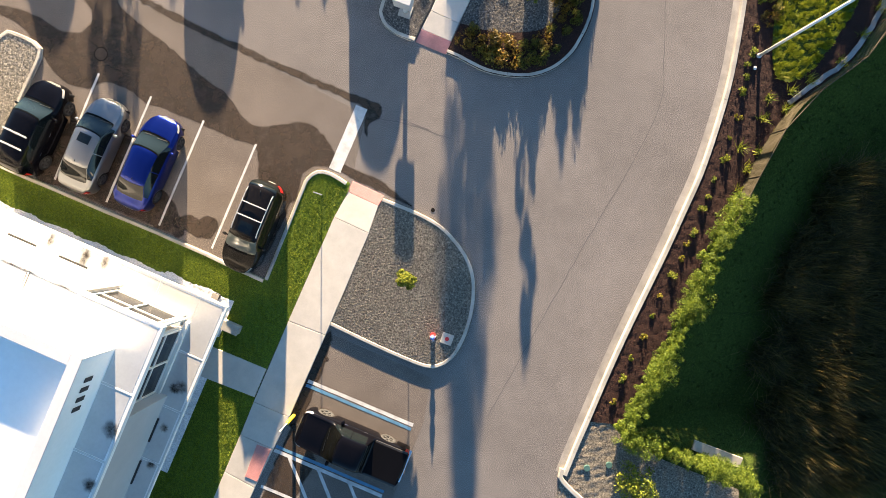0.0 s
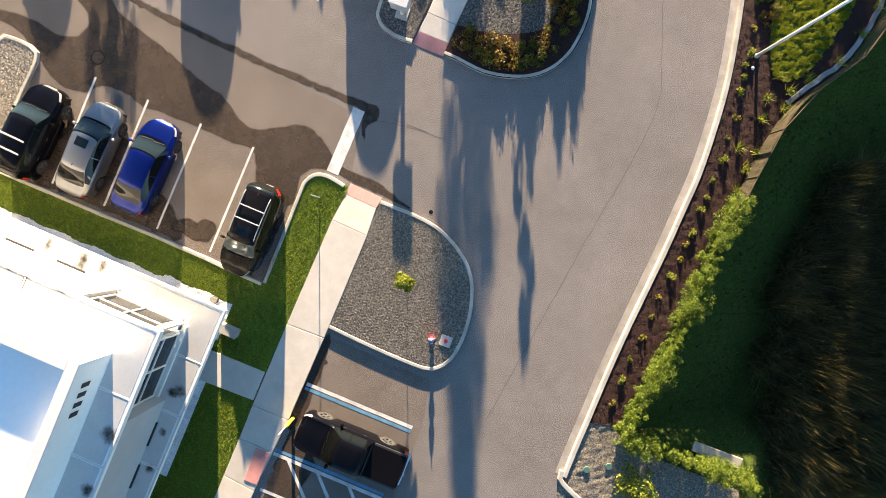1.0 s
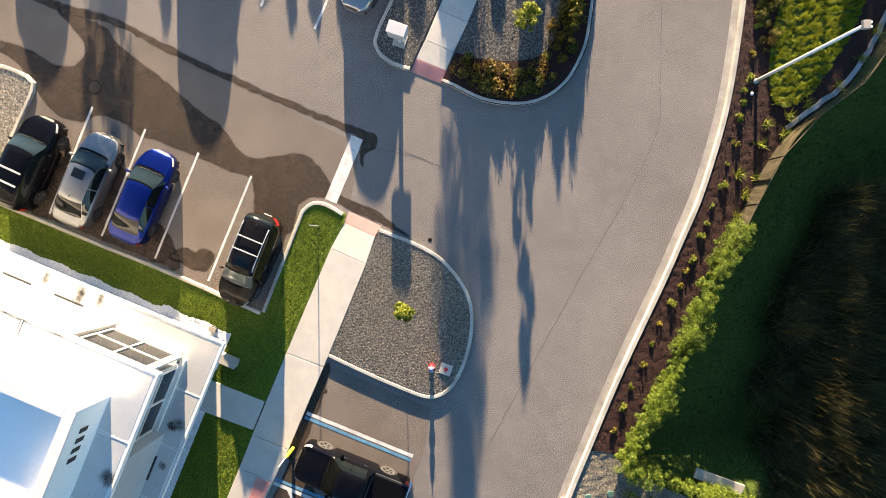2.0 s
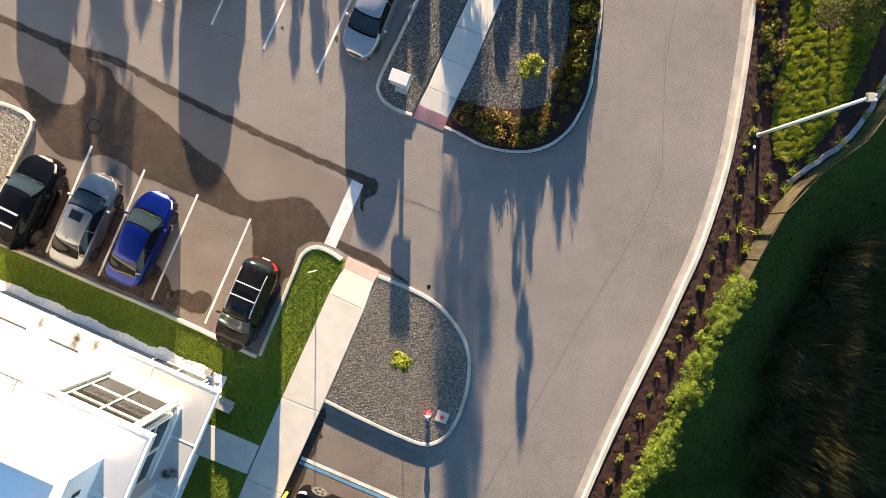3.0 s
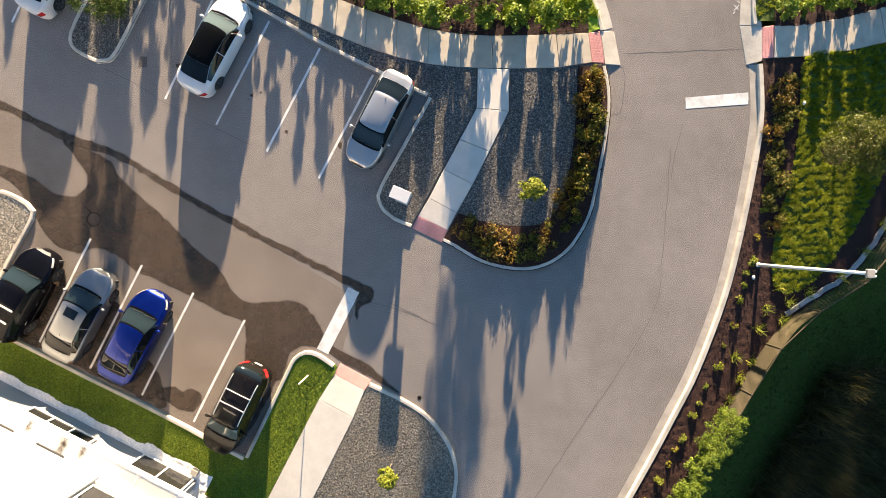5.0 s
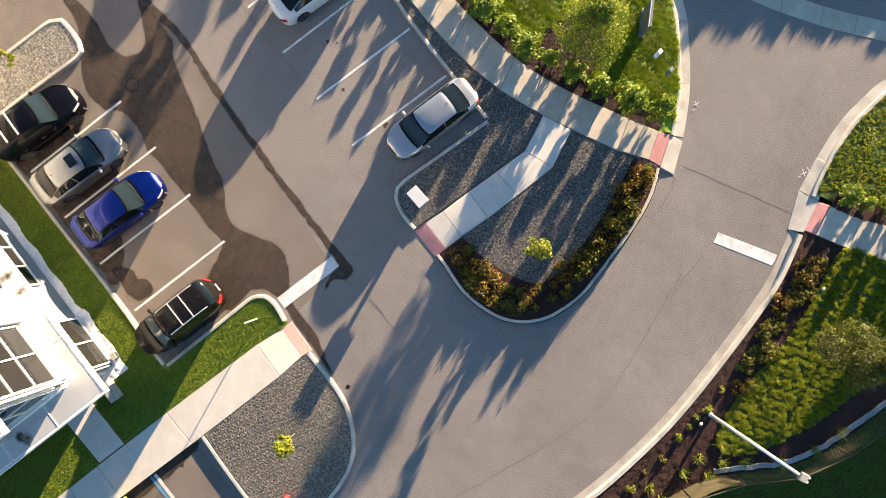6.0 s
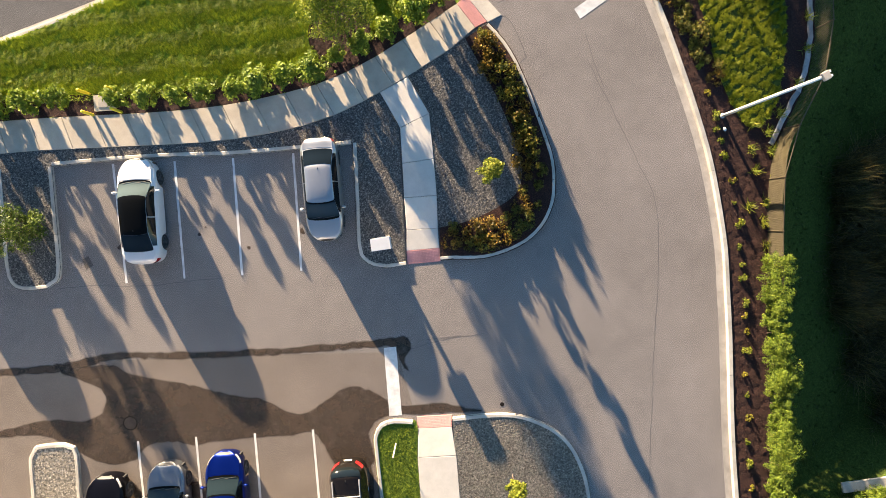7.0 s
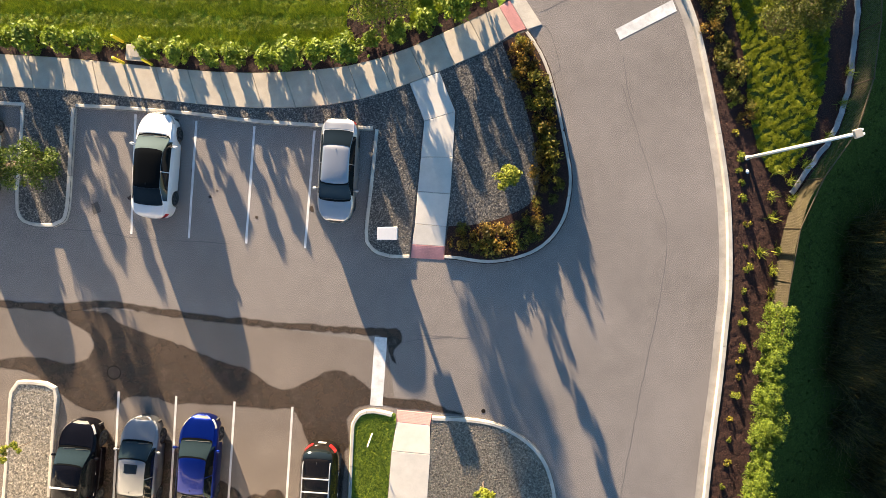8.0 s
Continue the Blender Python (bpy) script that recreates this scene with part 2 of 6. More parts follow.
M["sign_grey"] = mat("grey_sign_panel", plain((0.12, 0.12, 0.12), 0.5))
# bank turf and blades: colours kept dark to carry some of its shade
M["bank_turf_dim"] = mat("bank_turf_dim", speckled((0.016, 0.024, 0.005), (0.036, 0.052, 0.011), (0.07, 0.092, 0.018), 12, 0.3, 0.95, 0.9, 0.05))
M["bank_grass_dim"] = mat("dim_long_bank_grass", leafy((0.020, 0.032, 0.006), (0.042, 0.062, 0.011), (0.075, 0.10, 0.018)))
M["leaf_tree"] = mat("tree_leaf", leafy((0.022, 0.042, 0.005), (0.055, 0.088, 0.008), (0.115, 0.15, 0.015)))
M["leaf_vtree"] = mat("yellow_green_tree_leaf", leafy((0.07, 0.11, 0.008), (0.16, 0.205, 0.012), (0.29, 0.31, 0.024)))
M["leaf_verge"] = mat("verge_leaf", leafy((0.09, 0.14, 0.011), (0.17, 0.225, 0.017), (0.24, 0.29, 0.026)))
M["verge_turf"] = mat("verge_turf", speckled((0.09, 0.155, 0.008), (0.18, 0.27, 0.014), (0.28, 0.36, 0.025), 9, 0.5, 0.9, 0.6, 0.03))
# gloss cut so the bank shows no sky sheen
M["bank_turf_dim"].node_tree.nodes["Principled BSDF"].inputs["Specular IOR Level"].default_value = 0.02
M["asphalt_street"] = mat("dark_street_asphalt", speckled((0.04, 0.038, 0.036), (0.105, 0.098, 0.092), (0.22, 0.205, 0.19), 31, 0.18, 0.92, 0.28, 0.005, vary=0.7, grain=21))
M["asphalt_bay"] = mat("browned_asphalt", speckled((0.05, 0.041, 0.033), (0.155, 0.129, 0.107), (0.32, 0.272, 0.23), 31, 0.5, 0.9, 0.28, 0.005, vary=0.8, grain=20))
M["water"] = mat("pond_water", glass_build((0.008, 0.014, 0.014)))


def paint(name, color, metal=0.5, rough=0.28):
    return mat(name, plain(color, rough, metal=metal, vary=0.03, fine=3, coat=0.3, spec=0.35))


P_BLUE = paint("blue_car_paint", (0.001, 0.010, 0.125), 0.8, 0.34)
P_GREY = paint("grey_car_paint", (0.19, 0.198, 0.205), 0.85, 0.36)
P_BLACK = mat("black_car_paint", plain((0.0025, 0.0025, 0.0038), 0.1, vary=0.03, fine=3, spec=0.13))
P_BLACK2 = mat("charcoal_car_paint", plain((0.006, 0.005, 0.0045), 0.22, vary=0.03, fine=3, spec=0.22))
P_SILVER = paint("silver_car_paint", (0.38, 0.375, 0.365), 0.85, 0.34)
P_WHITE = paint("white_car_paint", (0.5, 0.49, 0.48), 0.0)

# ---- helpers for building ----


def link(name, bm, material, parent=None, label="", smooth=False):
    me = bpy.data.meshes.new(name)
    bm.to_mesh(me)
    bm.free()
    if smooth:
        for p in me.polygons:
            p.use_smooth = True
    me.materials.append(material)
    ob = new(name, me)
    if parent is not None:
        ob.parent = parent
    if label:
        ob["label"] = label
    return ob




def empty(name, m=None, label="", category="", group="", kind=""):
    ob = new(name)
    if m is not None:
        ob.matrix_basis = m
    return tagged(ob, label, category, group, kind)


def pydata(name, verts, faces, material, parent=None, smooth=False):
    me = bpy.data.meshes.new(name)
    me.from_pydata([tuple(v) for v in verts], [], [tuple(f) for f in faces])
    me.update()
    if smooth:
        for p in me.polygons:
            p.use_smooth = True
    me.materials.append(material)
    ob = new(name, me)
    if parent is not None:
        ob.parent = parent
    return ob


def smooth_line(pts, step=0.35, closed=False):
    """Points along a Catmull-Rom curve through pts."""
    p = [Vector((*q, 0)) for q in pts]
    n, out = len(p), []
    for i in range(n if closed else n - 1):
        if closed:
            a, b, c, d = p[i - 1], p[i], p[(i + 1) % n], p[(i + 2) % n]
        else:
            a, b, c, d = p[max(i - 1, 0)], p[i], p[i + 1], p[min(i + 2, n - 1)]
        k = max(1, int((c - b).length / step))
        for j in range(k):
            t = j / k
            q = 0.5 * ((2 * b) + (c - a) * t + (2 * a - 5 * b + 4 * c - d) * t * t + (3 * b - a - 3 * c + d) * t ** 3)
            out.append((q.x, q.y))
    if not closed:
        out.append((p[-1].x, p[-1].y))
    return out


def area2(pts):
    return sum(a[0] * b[1] - b[0] * a[1] for a, b in zip(pts, pts[1:] + pts[:1]))


def offset(pts, d, closed=True):
    """pts moved d metres to the left of their run."""
    n, out = len(pts), []
    for i, q in enumerate(pts):
        a = Vector(pts[i - 1] if (closed or i) else pts[i])
        c = Vector(pts[(i + 1) % n] if (closed or i < n - 1) else pts[i])
        v = Vector(q)
        t1, t2 = (v - a), (c - v)
        t1 = t1.normalized() if t1.length > 1e-6 else t2.normalized()
        t2 = t2.normalized() if t2.length > 1e-6 else t1
        nrm = Vector((-(t1.y + t2.y), t1.x + t2.x))
        if nrm.length < 1e-6:
            nrm = Vector((-t1.y, t1.x))
        nrm.normalize()
        k = max(0.5, nrm.dot(Vector((-t1.y, t1.x))))
        out.append((v.x + nrm.x * d / k, v.y + nrm.y * d / k))
    return out


def flat(name, pts, z, material, parent=None, thick=0.0):
    """A level sheet filling any polygon, with side faces if it has a thickness."""
    if area2(pts) < 0:
        pts = pts[::-1]
    n = len(pts)
    v = [(x, y, z) for x, y in pts]
    faces = []
    for t in tessellate_polygon([[Vector((x, y, 0)) for x, y in pts]]):
        i, j, k = t
        c = (pts[j][0] - pts[i][0]) * (pts[k][1] - pts[i][1]) - (pts[j][1] - pts[i][1]) * (pts[k][0] - pts[i][0])
        faces.append((i, j, k) if c > 0 else (i, k, j))
    if thick:
        v += [(x, y, z - thick) for x, y in pts]
        faces += [(n + i, n + (i + 1) % n, (i + 1) % n, i) for i in range(n)]
    return pydata(name, v, faces, material, parent)


def inside(px, py, poly):
    r = np.zeros(px.shape, bool)
    n = len(poly)
    for i in range(n):
        (x0, y0), (x1, y1) = poly[i], poly[(i + 1) % n]
        if y0 == y1:
            continue
        r ^= ((y0 > py) != (y1 > py)) & (px < (x1 - x0) * (py - y0) / (y1 - y0) + x0)
    return r


def height_noise(x, y, amp, size, seed=0):
    """Cheap smooth noise on arrays: a sum of turned sine waves."""
    rng = np.random.RandomState(seed)
    h = np.zeros_like(x)
    for k in range(14):
        a, f, ph = rng.uniform(0, 2 * np.pi), rng.uniform(0.6, 2.2) / size, rng.uniform(0, 2 * np.pi)
        h += np.sin((x * np.cos(a) + y * np.sin(a)) * f * 2 * np.pi + ph) / rng.uniform(1.5, 4)
    return amp * h / 2.5


def bed(name, poly, z, cell, amp, size, material, seed=0, slope=None, holes=()):
    """An uneven ground surface filling a polygon."""
    a = np.array(poly)
    x0, y0 = a.min(0)
    x1, y1 = a.max(0)
    nx, ny = int((x1 - x0) / cell) + 2, int((y1 - y0) / cell) + 2
    gx, gy = np.meshgrid(x0 + np.arange(nx) * cell, y0 + np.arange(ny) * cell)
    gz = z + height_noise(gx, gy, amp, size, seed) + height_noise(gx, gy, amp * 0.5, size * 0.35, seed + 1)
    if slope is not None:
        gz = gz + slope(gx, gy)
    cin = inside(gx[:-1, :-1] + cell / 2, gy[:-1, :-1] + cell / 2, poly)
    for h in holes:
        cin &= ~inside(gx[:-1, :-1] + cell / 2, gy[:-1, :-1] + cell / 2, h)
    idx = np.arange(nx * ny).reshape(ny, nx)
    f = np.stack([idx[:-1, :-1][cin], idx[:-1, 1:][cin], idx[1:, 1:][cin], idx[1:, :-1][cin]], 1)
    # draw the stepped border of the grid on to the outline
    count = np.bincount(f.ravel(), minlength=nx * ny)
    for i in np.nonzero((count > 0) & (count < 4))[0]:
        q, best, to = np.array([gx.flat[i], gy.flat[i]]), cell * 1.3, None
        for line in (poly, *holes):
            s = np.array(line, float)
            e = np.roll(s, -1, 0) - s
            u = np.clip(((q - s) * e).sum(1) / np.maximum((e * e).sum(1), 1e-9), 0, 1)
            foot = s + e * u[:, None]
            d = np.hypot(*(foot - q).T)
            k = d.argmin()
            if d[k] < best:
                best, to = d[k], foot[k]
        if to is not None:
            gx.flat[i], gy.flat[i] = to
    used, inv = np.unique(f, return_inverse=True)
    v = np.stack([gx.ravel(), gy.ravel(), gz.ravel()], 1)[used]
    return pydata(name, v.tolist(), inv.reshape(f.shape).tolist(), material, smooth=True)


def scatter(poly, n, seed=0):
    rng = np.random.RandomState(seed)
    a = np.array(poly)
    lo, hi = a.min(0), a.max(0)
    p = rng.uniform(lo, hi, (n * 3, 2))
    return p[inside(p[:, 0], p[:, 1], poly)][:n]


def clear_of(pts, line, d):
    """The points that lie more than d from a run of points."""
    l = np.array(line)
    keep = np.ones(len(pts), bool)
    for q in l:
        keep &= np.hypot(pts[:, 0] - q[0], pts[:, 1] - q[1]) > d
    return pts[keep]


def tufts(name, pts, z, h, w, material, seed=0, blades=3, slope=None, rows=0.0):
    """Grass: upright narrow blades at pts, one mesh."""
    rng = np.random.RandomState(seed)
    p = np.repeat(pts, blades, 0)
    n = len(p)
    p = p + rng.normal(0, 0.03, p.shape)
    ang = rng.uniform(0, 2 * np.pi, n)
    lean = rng.normal(0, 0.55, (n, 2)) * h
    lean[:, 0] += h * 0.6 * height_noise(p[:, 0], p[:, 1], 1.0, 0.5, seed + 50)
    lean[:, 1] += h * 0.9 * height_noise(p[:, 0], p[:, 1], 1.0, 0.42, seed + 51)
    if rows:
        band = np.tanh(3 * np.sin((0.36 * p[:, 0] + 0.93 * p[:, 1] + height_noise(p[:, 0], p[:, 1], 0.25, 3.0, seed + 52)) * 2 * np.pi / rows))
        lean[:, 0] += h * 0.35 * band
        lean[:, 1] += h * 0.9 * band
    hh = h * rng.uniform(0.55, 1.25, n)
    zz = np.full(n, z) if slope is None else z + slope(p[:, 0], p[:, 1])
    dx, dy = np.cos(ang) * w / 2, np.sin(ang) * w / 2
    v = np.empty((n, 3, 3))
    v[:, 0] = np.stack([p[:, 0] - dx, p[:, 1] - dy, zz], 1)
    v[:, 1] = np.stack([p[:, 0] + dx, p[:, 1] + dy, zz], 1)
    v[:, 2] = np.stack([p[:, 0] + lean[:, 0], p[:, 1] + lean[:, 1], zz + hh], 1)
    f = np.arange(n * 3).reshape(n, 3)
    return pydata(name, v.reshape(-1, 3).tolist(), f.tolist(), material)


def pebbles(name, pts, z, size, material, seed=0):
    """Loose stones: small irregular octahedra, one mesh."""
    rng = np.random.RandomState(seed)
    n = len(pts)
    s = size * rng.uniform(0.5, 1.4, (n, 1, 1)) * rng.uniform(0.7, 1.2, (n, 6, 1))
    base = np.array([[1, 0, 0], [0, 1, 0], [-1, 0, 0], [0, -1, 0], [0, 0, 0.8], [0, 0, -0.6]])[None]
    a = rng.uniform(0, np.pi, n)
    rot = np.zeros((n, 3, 3))
    rot[:, 0, 0], rot[:, 0, 1], rot[:, 1, 0], rot[:, 1, 1], rot[:, 2, 2] = np.cos(a), -np.sin(a), np.sin(a), np.cos(a), 1
    v = np.einsum("nij,nkj->nki", rot, base * s / 2)
    v[:, :, 0] += pts[:, None, 0]
    v[:, :, 1] += pts[:, None, 1]
    v[:, :, 2] += z + size * 0.15
    f = np.array([[0, 1, 4], [1, 2, 4], [2, 3, 4], [3, 0, 4], [1, 0, 5], [2, 1, 5], [3, 2, 5], [0, 3, 5]])
    faces = (f[None] + 6 * np.arange(n)[:, None, None]).reshape(-1, 3)
    return pydata(name, v.reshape(-1, 3).tolist(), faces.tolist(), material)


def kerb(name, line, width, height, material, parent, closed=False, side=1, z0=0.0, joint=3.0, gutter=0.0):
    """A kerb in cast lengths with open joints; the line is its road-side foot, the body lies to its left (side 1)."""
    pts = line
    if closed:
        pts = line + [line[0]]
    run, cur, acc = [], [pts[0]], 0.0
    for a, b in zip(pts, pts[1:]):
        acc += (Vector(b) - Vector(a)).length
        cur.append(b)
        if acc > joint:
            run.append(cur)
            cur, acc = [b], 0.0
    if len(cur) > 1:
        run.append(cur)
    prof = [(0.0, z0 - 0.06), (0.012, z0 + height * 0.55), (0.03, z0 + height * 0.9), (0.055, z0 + height),
            (width - 0.02, z0 + height), (width, z0 + height - 0.02), (width, z0 - 0.06)]
    offs = [offset(pts, side * d, False) if not closed else None for d, _ in prof]
    if closed:
        base = pts[:-1]
        offs = [offset(base, side * d, True) for d, _ in prof]
        offs = [o + [o[0]] for o in offs]
    k = 0
    for seg in run:
        n = len(seg)
        bm = bmesh.new()
        rows = []
        for i in range(n):
            row = []
            for (d, z), o in zip(prof, offs):
                x, y = o[k + i]
                if i == 0 and n > 1:
                    x2, y2 = o[k + 1]
                elif i == n - 1:
                    x2, y2 = o[k + n - 2]
                else:
                    x2, y2 = x, y
                l = math.hypot(x2 - x, y2 - y)
                if l > 0.05:
                    x, y = x + (x2 - x) * 0.006 / l, y + (y2 - y) * 0.006 / l
                row.append(bm.verts.new((x, y, z)))
            rows.append(row)
        for r, q in zip(rows, rows[1:]):
            for i in range(len(prof) - 1):
                bm.faces.new((r[i], q[i], q[i + 1], r[i + 1]) if side < 0 else (r[i + 1], q[i + 1], q[i], r[i]))
        bm.faces.new(rows[0])
        bm.faces.new(rows[-1][::-1])
        bmesh.ops.recalc_face_normals(bm, faces=bm.faces)
        link("kerb_length", bm, material, parent)
        k += n - 1


def slab(parent, quad, z, material, thick=0.12, name="slab", gap=0.008, zs=None):
    """A paving slab: four corners, shrunk by the joint, edges rounded off."""
    c = Vector((sum(q[0] for q in quad) / len(quad), sum(q[1] for q in quad) / len(quad)))
    if area2(list(quad)) < 0:
        quad = quad[::-1]
        zs = zs[::-1] if zs else None
    zs = zs or [z] * len(quad)
    bm = bmesh.new()
    rings = []
    for shrink, dz in ((gap, -thick), (gap, -0.012), (gap + 0.014, 0.0)):
        ring = []
        for (x, y), zz in zip(quad, zs):
            d = c - Vector((x, y))
            l = d.length
            ring.append(bm.verts.new((x + d.x / l * shrink * 1.4, y + d.y / l * shrink * 1.4, zz + dz)))
        rings.append(ring)
    n = len(quad)
    for a, b in zip(rings, rings[1:]):
        for i in range(n):
            bm.faces.new((a[i], a[(i + 1) % n], b[(i + 1) % n], b[i]))
    bm.faces.new(rings[-1])
    return link(name, bm, material, parent)


def box(bm, x0, x1, y0, y1, z0, z1, m=None, bevel=0.0):
    r = bmesh.ops.create_cube(bm, size=1, matrix=Matrix.LocRotScale(((x0 + x1) / 2, (y0 + y1) / 2, (z0 + z1) / 2), None, (x1 - x0, y1 - y0, z1 - z0)))
    if m is not None:
        bmesh.ops.transform(bm, matrix=m, verts=r["verts"])
    if bevel:
        es = list({e for v in r["verts"] for e in v.link_edges})
        bmesh.ops.bevel(bm, geom=es, offset=bevel, segments=2, affect="EDGES", profile=0.5)
    return bm


def boxes(name, material, parent, *dims, m=None, bevel=0.0, label=""):
    bm = bmesh.new()
    for d in dims:
        box(bm, *d, m=m, bevel=bevel)
    return link(name, bm, material, parent, label)


def tube(bm, a, b, r0, r1=None, seg=10, caps=True):
    a, b = Vector(a), Vector(b)
    r1 = r0 if r1 is None else r1
    d = b - a
    m = Matrix.Translation((a + b) / 2) @ d.to_track_quat("Z", "Y").to_matrix().to_4x4()
    bmesh.ops.create_cone(bm, cap_ends=caps, segments=seg, radius1=r0, radius2=r1, depth=d.length, matrix=m)
    return bm

# ---- ground, road and parking lot ----
ROAD_E = [(4.9, -14.0), (5.31, -10.72), (5.84, -9.41), (6.49, -7.92), (7.41, -5.76), (8.33, -3.74), (9.24, -1.86), (10.15, 0.02), (10.93, 1.75), (11.71, 3.48),
          (12.4, 5.47), (12.98, 7.46), (13.36, 9.31), (13.72, 11.6), (14.04, 14.11), (14.14, 15.93), (13.95, 18.01)]
road_e = smooth_line(ROAD_E[1:], 0.5)
FENCE = [(8.45, -8.6), (9.45, -6.45), (10.45, -4.6), (11.45, -2.55), (12.45, -0.25), (13.6, 1.8), (14.25, 3.1), (14.9, 4.4), (15.6, 5.5), (16.3, 6.4),
         (17.5, 7.3), (19.0, 8.4), (20.2, 10.0), (21.0, 11.6), (22.0, 14.0), (23.0, 18.0)]
fence_y = np.array([p[1] for p in FENCE])
fence_x = np.array([p[0] for p in FENCE])


def past_fence(x, y):
    """Fall of the pond bank beyond the fence: a steep grassy slope, made deep so that it lies in shade, then the flat
    reed margin.
    """
    d = np.minimum((x - np.interp(y, fence_y, fence_x)) * 0.88, np.maximum((x - 8.45) * 0.39 + (y + 8.6) * 0.92, (x - 14.1) * 0.9) * 2.2)
    return -0.5 * np.clip(d - 0.5, 0, 5.0) - 0.03 * np.clip(d - 5.5, 0, 10)


def ground_sheet():
    bm = bmesh.new()
    ring = [(-2500, -2500), (2500, -2500), (2500, 2500), (-2500, 2500)]
    hole = [(-70, -45), (46, -45), (46, 48), (-70, 48)]
    a = [bm.verts.new((x, y, -3.6)) for x, y in ring]
    b = [bm.verts.new((x, y, -3.6)) for x, y in hole]
    for i in range(4):
        bm.faces.new((a[i], a[(i + 1) % 4], b[(i + 1) % 4], b[i]))
    bm.faces.new(b)
    return link("ground", bm, M["field"])


tagged(ground_sheet(), "open rough grass ground round the site", "ground", kind="structure")
edge = [(x + 0.4, y) for x, y in road_e]
asphalt = flat("road", [(-70, -45), (3.5, -45)] + edge + [(13.6, 20.0), (13.7, 23.0), (14.4, 25.9), (17, 27.2), (46, 29), (46, 48), (-70, 48)], 0.0, M["asphalt"], thick=0.35)
tagged(asphalt, "weathered grey asphalt of road and car park", "asphalt", kind="structure")

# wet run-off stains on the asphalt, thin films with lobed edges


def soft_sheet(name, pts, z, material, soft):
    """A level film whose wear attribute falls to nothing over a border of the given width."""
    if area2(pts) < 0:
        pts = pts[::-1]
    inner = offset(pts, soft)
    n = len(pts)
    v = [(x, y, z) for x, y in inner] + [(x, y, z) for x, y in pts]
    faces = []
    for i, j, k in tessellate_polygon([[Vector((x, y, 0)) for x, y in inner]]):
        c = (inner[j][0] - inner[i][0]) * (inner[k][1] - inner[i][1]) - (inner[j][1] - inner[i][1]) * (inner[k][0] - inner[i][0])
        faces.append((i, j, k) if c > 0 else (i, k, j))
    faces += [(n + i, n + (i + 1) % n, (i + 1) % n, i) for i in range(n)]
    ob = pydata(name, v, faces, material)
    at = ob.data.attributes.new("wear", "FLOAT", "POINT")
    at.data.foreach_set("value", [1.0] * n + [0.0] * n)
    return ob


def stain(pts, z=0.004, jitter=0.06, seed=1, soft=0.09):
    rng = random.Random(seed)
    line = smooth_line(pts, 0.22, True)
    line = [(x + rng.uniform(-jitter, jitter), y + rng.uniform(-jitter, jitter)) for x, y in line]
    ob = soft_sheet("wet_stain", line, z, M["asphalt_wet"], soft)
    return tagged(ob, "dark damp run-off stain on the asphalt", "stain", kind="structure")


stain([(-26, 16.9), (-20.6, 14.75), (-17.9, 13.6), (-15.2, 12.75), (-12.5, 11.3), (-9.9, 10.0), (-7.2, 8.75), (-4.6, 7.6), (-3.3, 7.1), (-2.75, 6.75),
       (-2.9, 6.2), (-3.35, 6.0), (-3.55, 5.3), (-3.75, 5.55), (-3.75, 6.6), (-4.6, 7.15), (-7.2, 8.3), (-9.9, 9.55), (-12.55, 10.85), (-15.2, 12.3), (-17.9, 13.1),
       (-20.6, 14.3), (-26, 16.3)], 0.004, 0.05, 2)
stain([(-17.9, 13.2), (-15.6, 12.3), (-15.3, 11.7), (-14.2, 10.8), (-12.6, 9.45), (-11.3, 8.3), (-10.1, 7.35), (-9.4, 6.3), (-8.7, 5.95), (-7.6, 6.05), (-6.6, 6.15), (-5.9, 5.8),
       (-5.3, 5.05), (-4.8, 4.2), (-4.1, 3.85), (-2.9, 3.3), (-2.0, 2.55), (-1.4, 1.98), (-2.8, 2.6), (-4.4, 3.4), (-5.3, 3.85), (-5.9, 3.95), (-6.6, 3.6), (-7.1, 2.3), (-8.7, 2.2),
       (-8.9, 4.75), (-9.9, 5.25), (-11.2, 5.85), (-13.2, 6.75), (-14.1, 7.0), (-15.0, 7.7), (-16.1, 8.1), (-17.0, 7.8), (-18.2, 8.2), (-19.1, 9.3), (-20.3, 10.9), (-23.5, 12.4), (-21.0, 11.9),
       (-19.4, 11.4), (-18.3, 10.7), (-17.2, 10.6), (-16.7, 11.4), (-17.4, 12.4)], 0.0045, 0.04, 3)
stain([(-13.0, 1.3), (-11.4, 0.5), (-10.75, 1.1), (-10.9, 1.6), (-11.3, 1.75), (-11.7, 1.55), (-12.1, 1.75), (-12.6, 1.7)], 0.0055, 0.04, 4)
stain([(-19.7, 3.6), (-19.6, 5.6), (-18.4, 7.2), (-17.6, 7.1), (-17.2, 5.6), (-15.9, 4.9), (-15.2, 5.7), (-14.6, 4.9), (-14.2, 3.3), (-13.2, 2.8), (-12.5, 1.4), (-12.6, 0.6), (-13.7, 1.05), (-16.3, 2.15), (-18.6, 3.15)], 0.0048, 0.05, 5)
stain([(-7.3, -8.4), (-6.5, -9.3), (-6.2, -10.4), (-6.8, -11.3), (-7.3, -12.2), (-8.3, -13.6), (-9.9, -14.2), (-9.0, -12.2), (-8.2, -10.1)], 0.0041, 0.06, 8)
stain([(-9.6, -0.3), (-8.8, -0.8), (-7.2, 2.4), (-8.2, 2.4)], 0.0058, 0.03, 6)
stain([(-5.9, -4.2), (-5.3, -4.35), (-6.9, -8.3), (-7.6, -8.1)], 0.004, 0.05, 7)


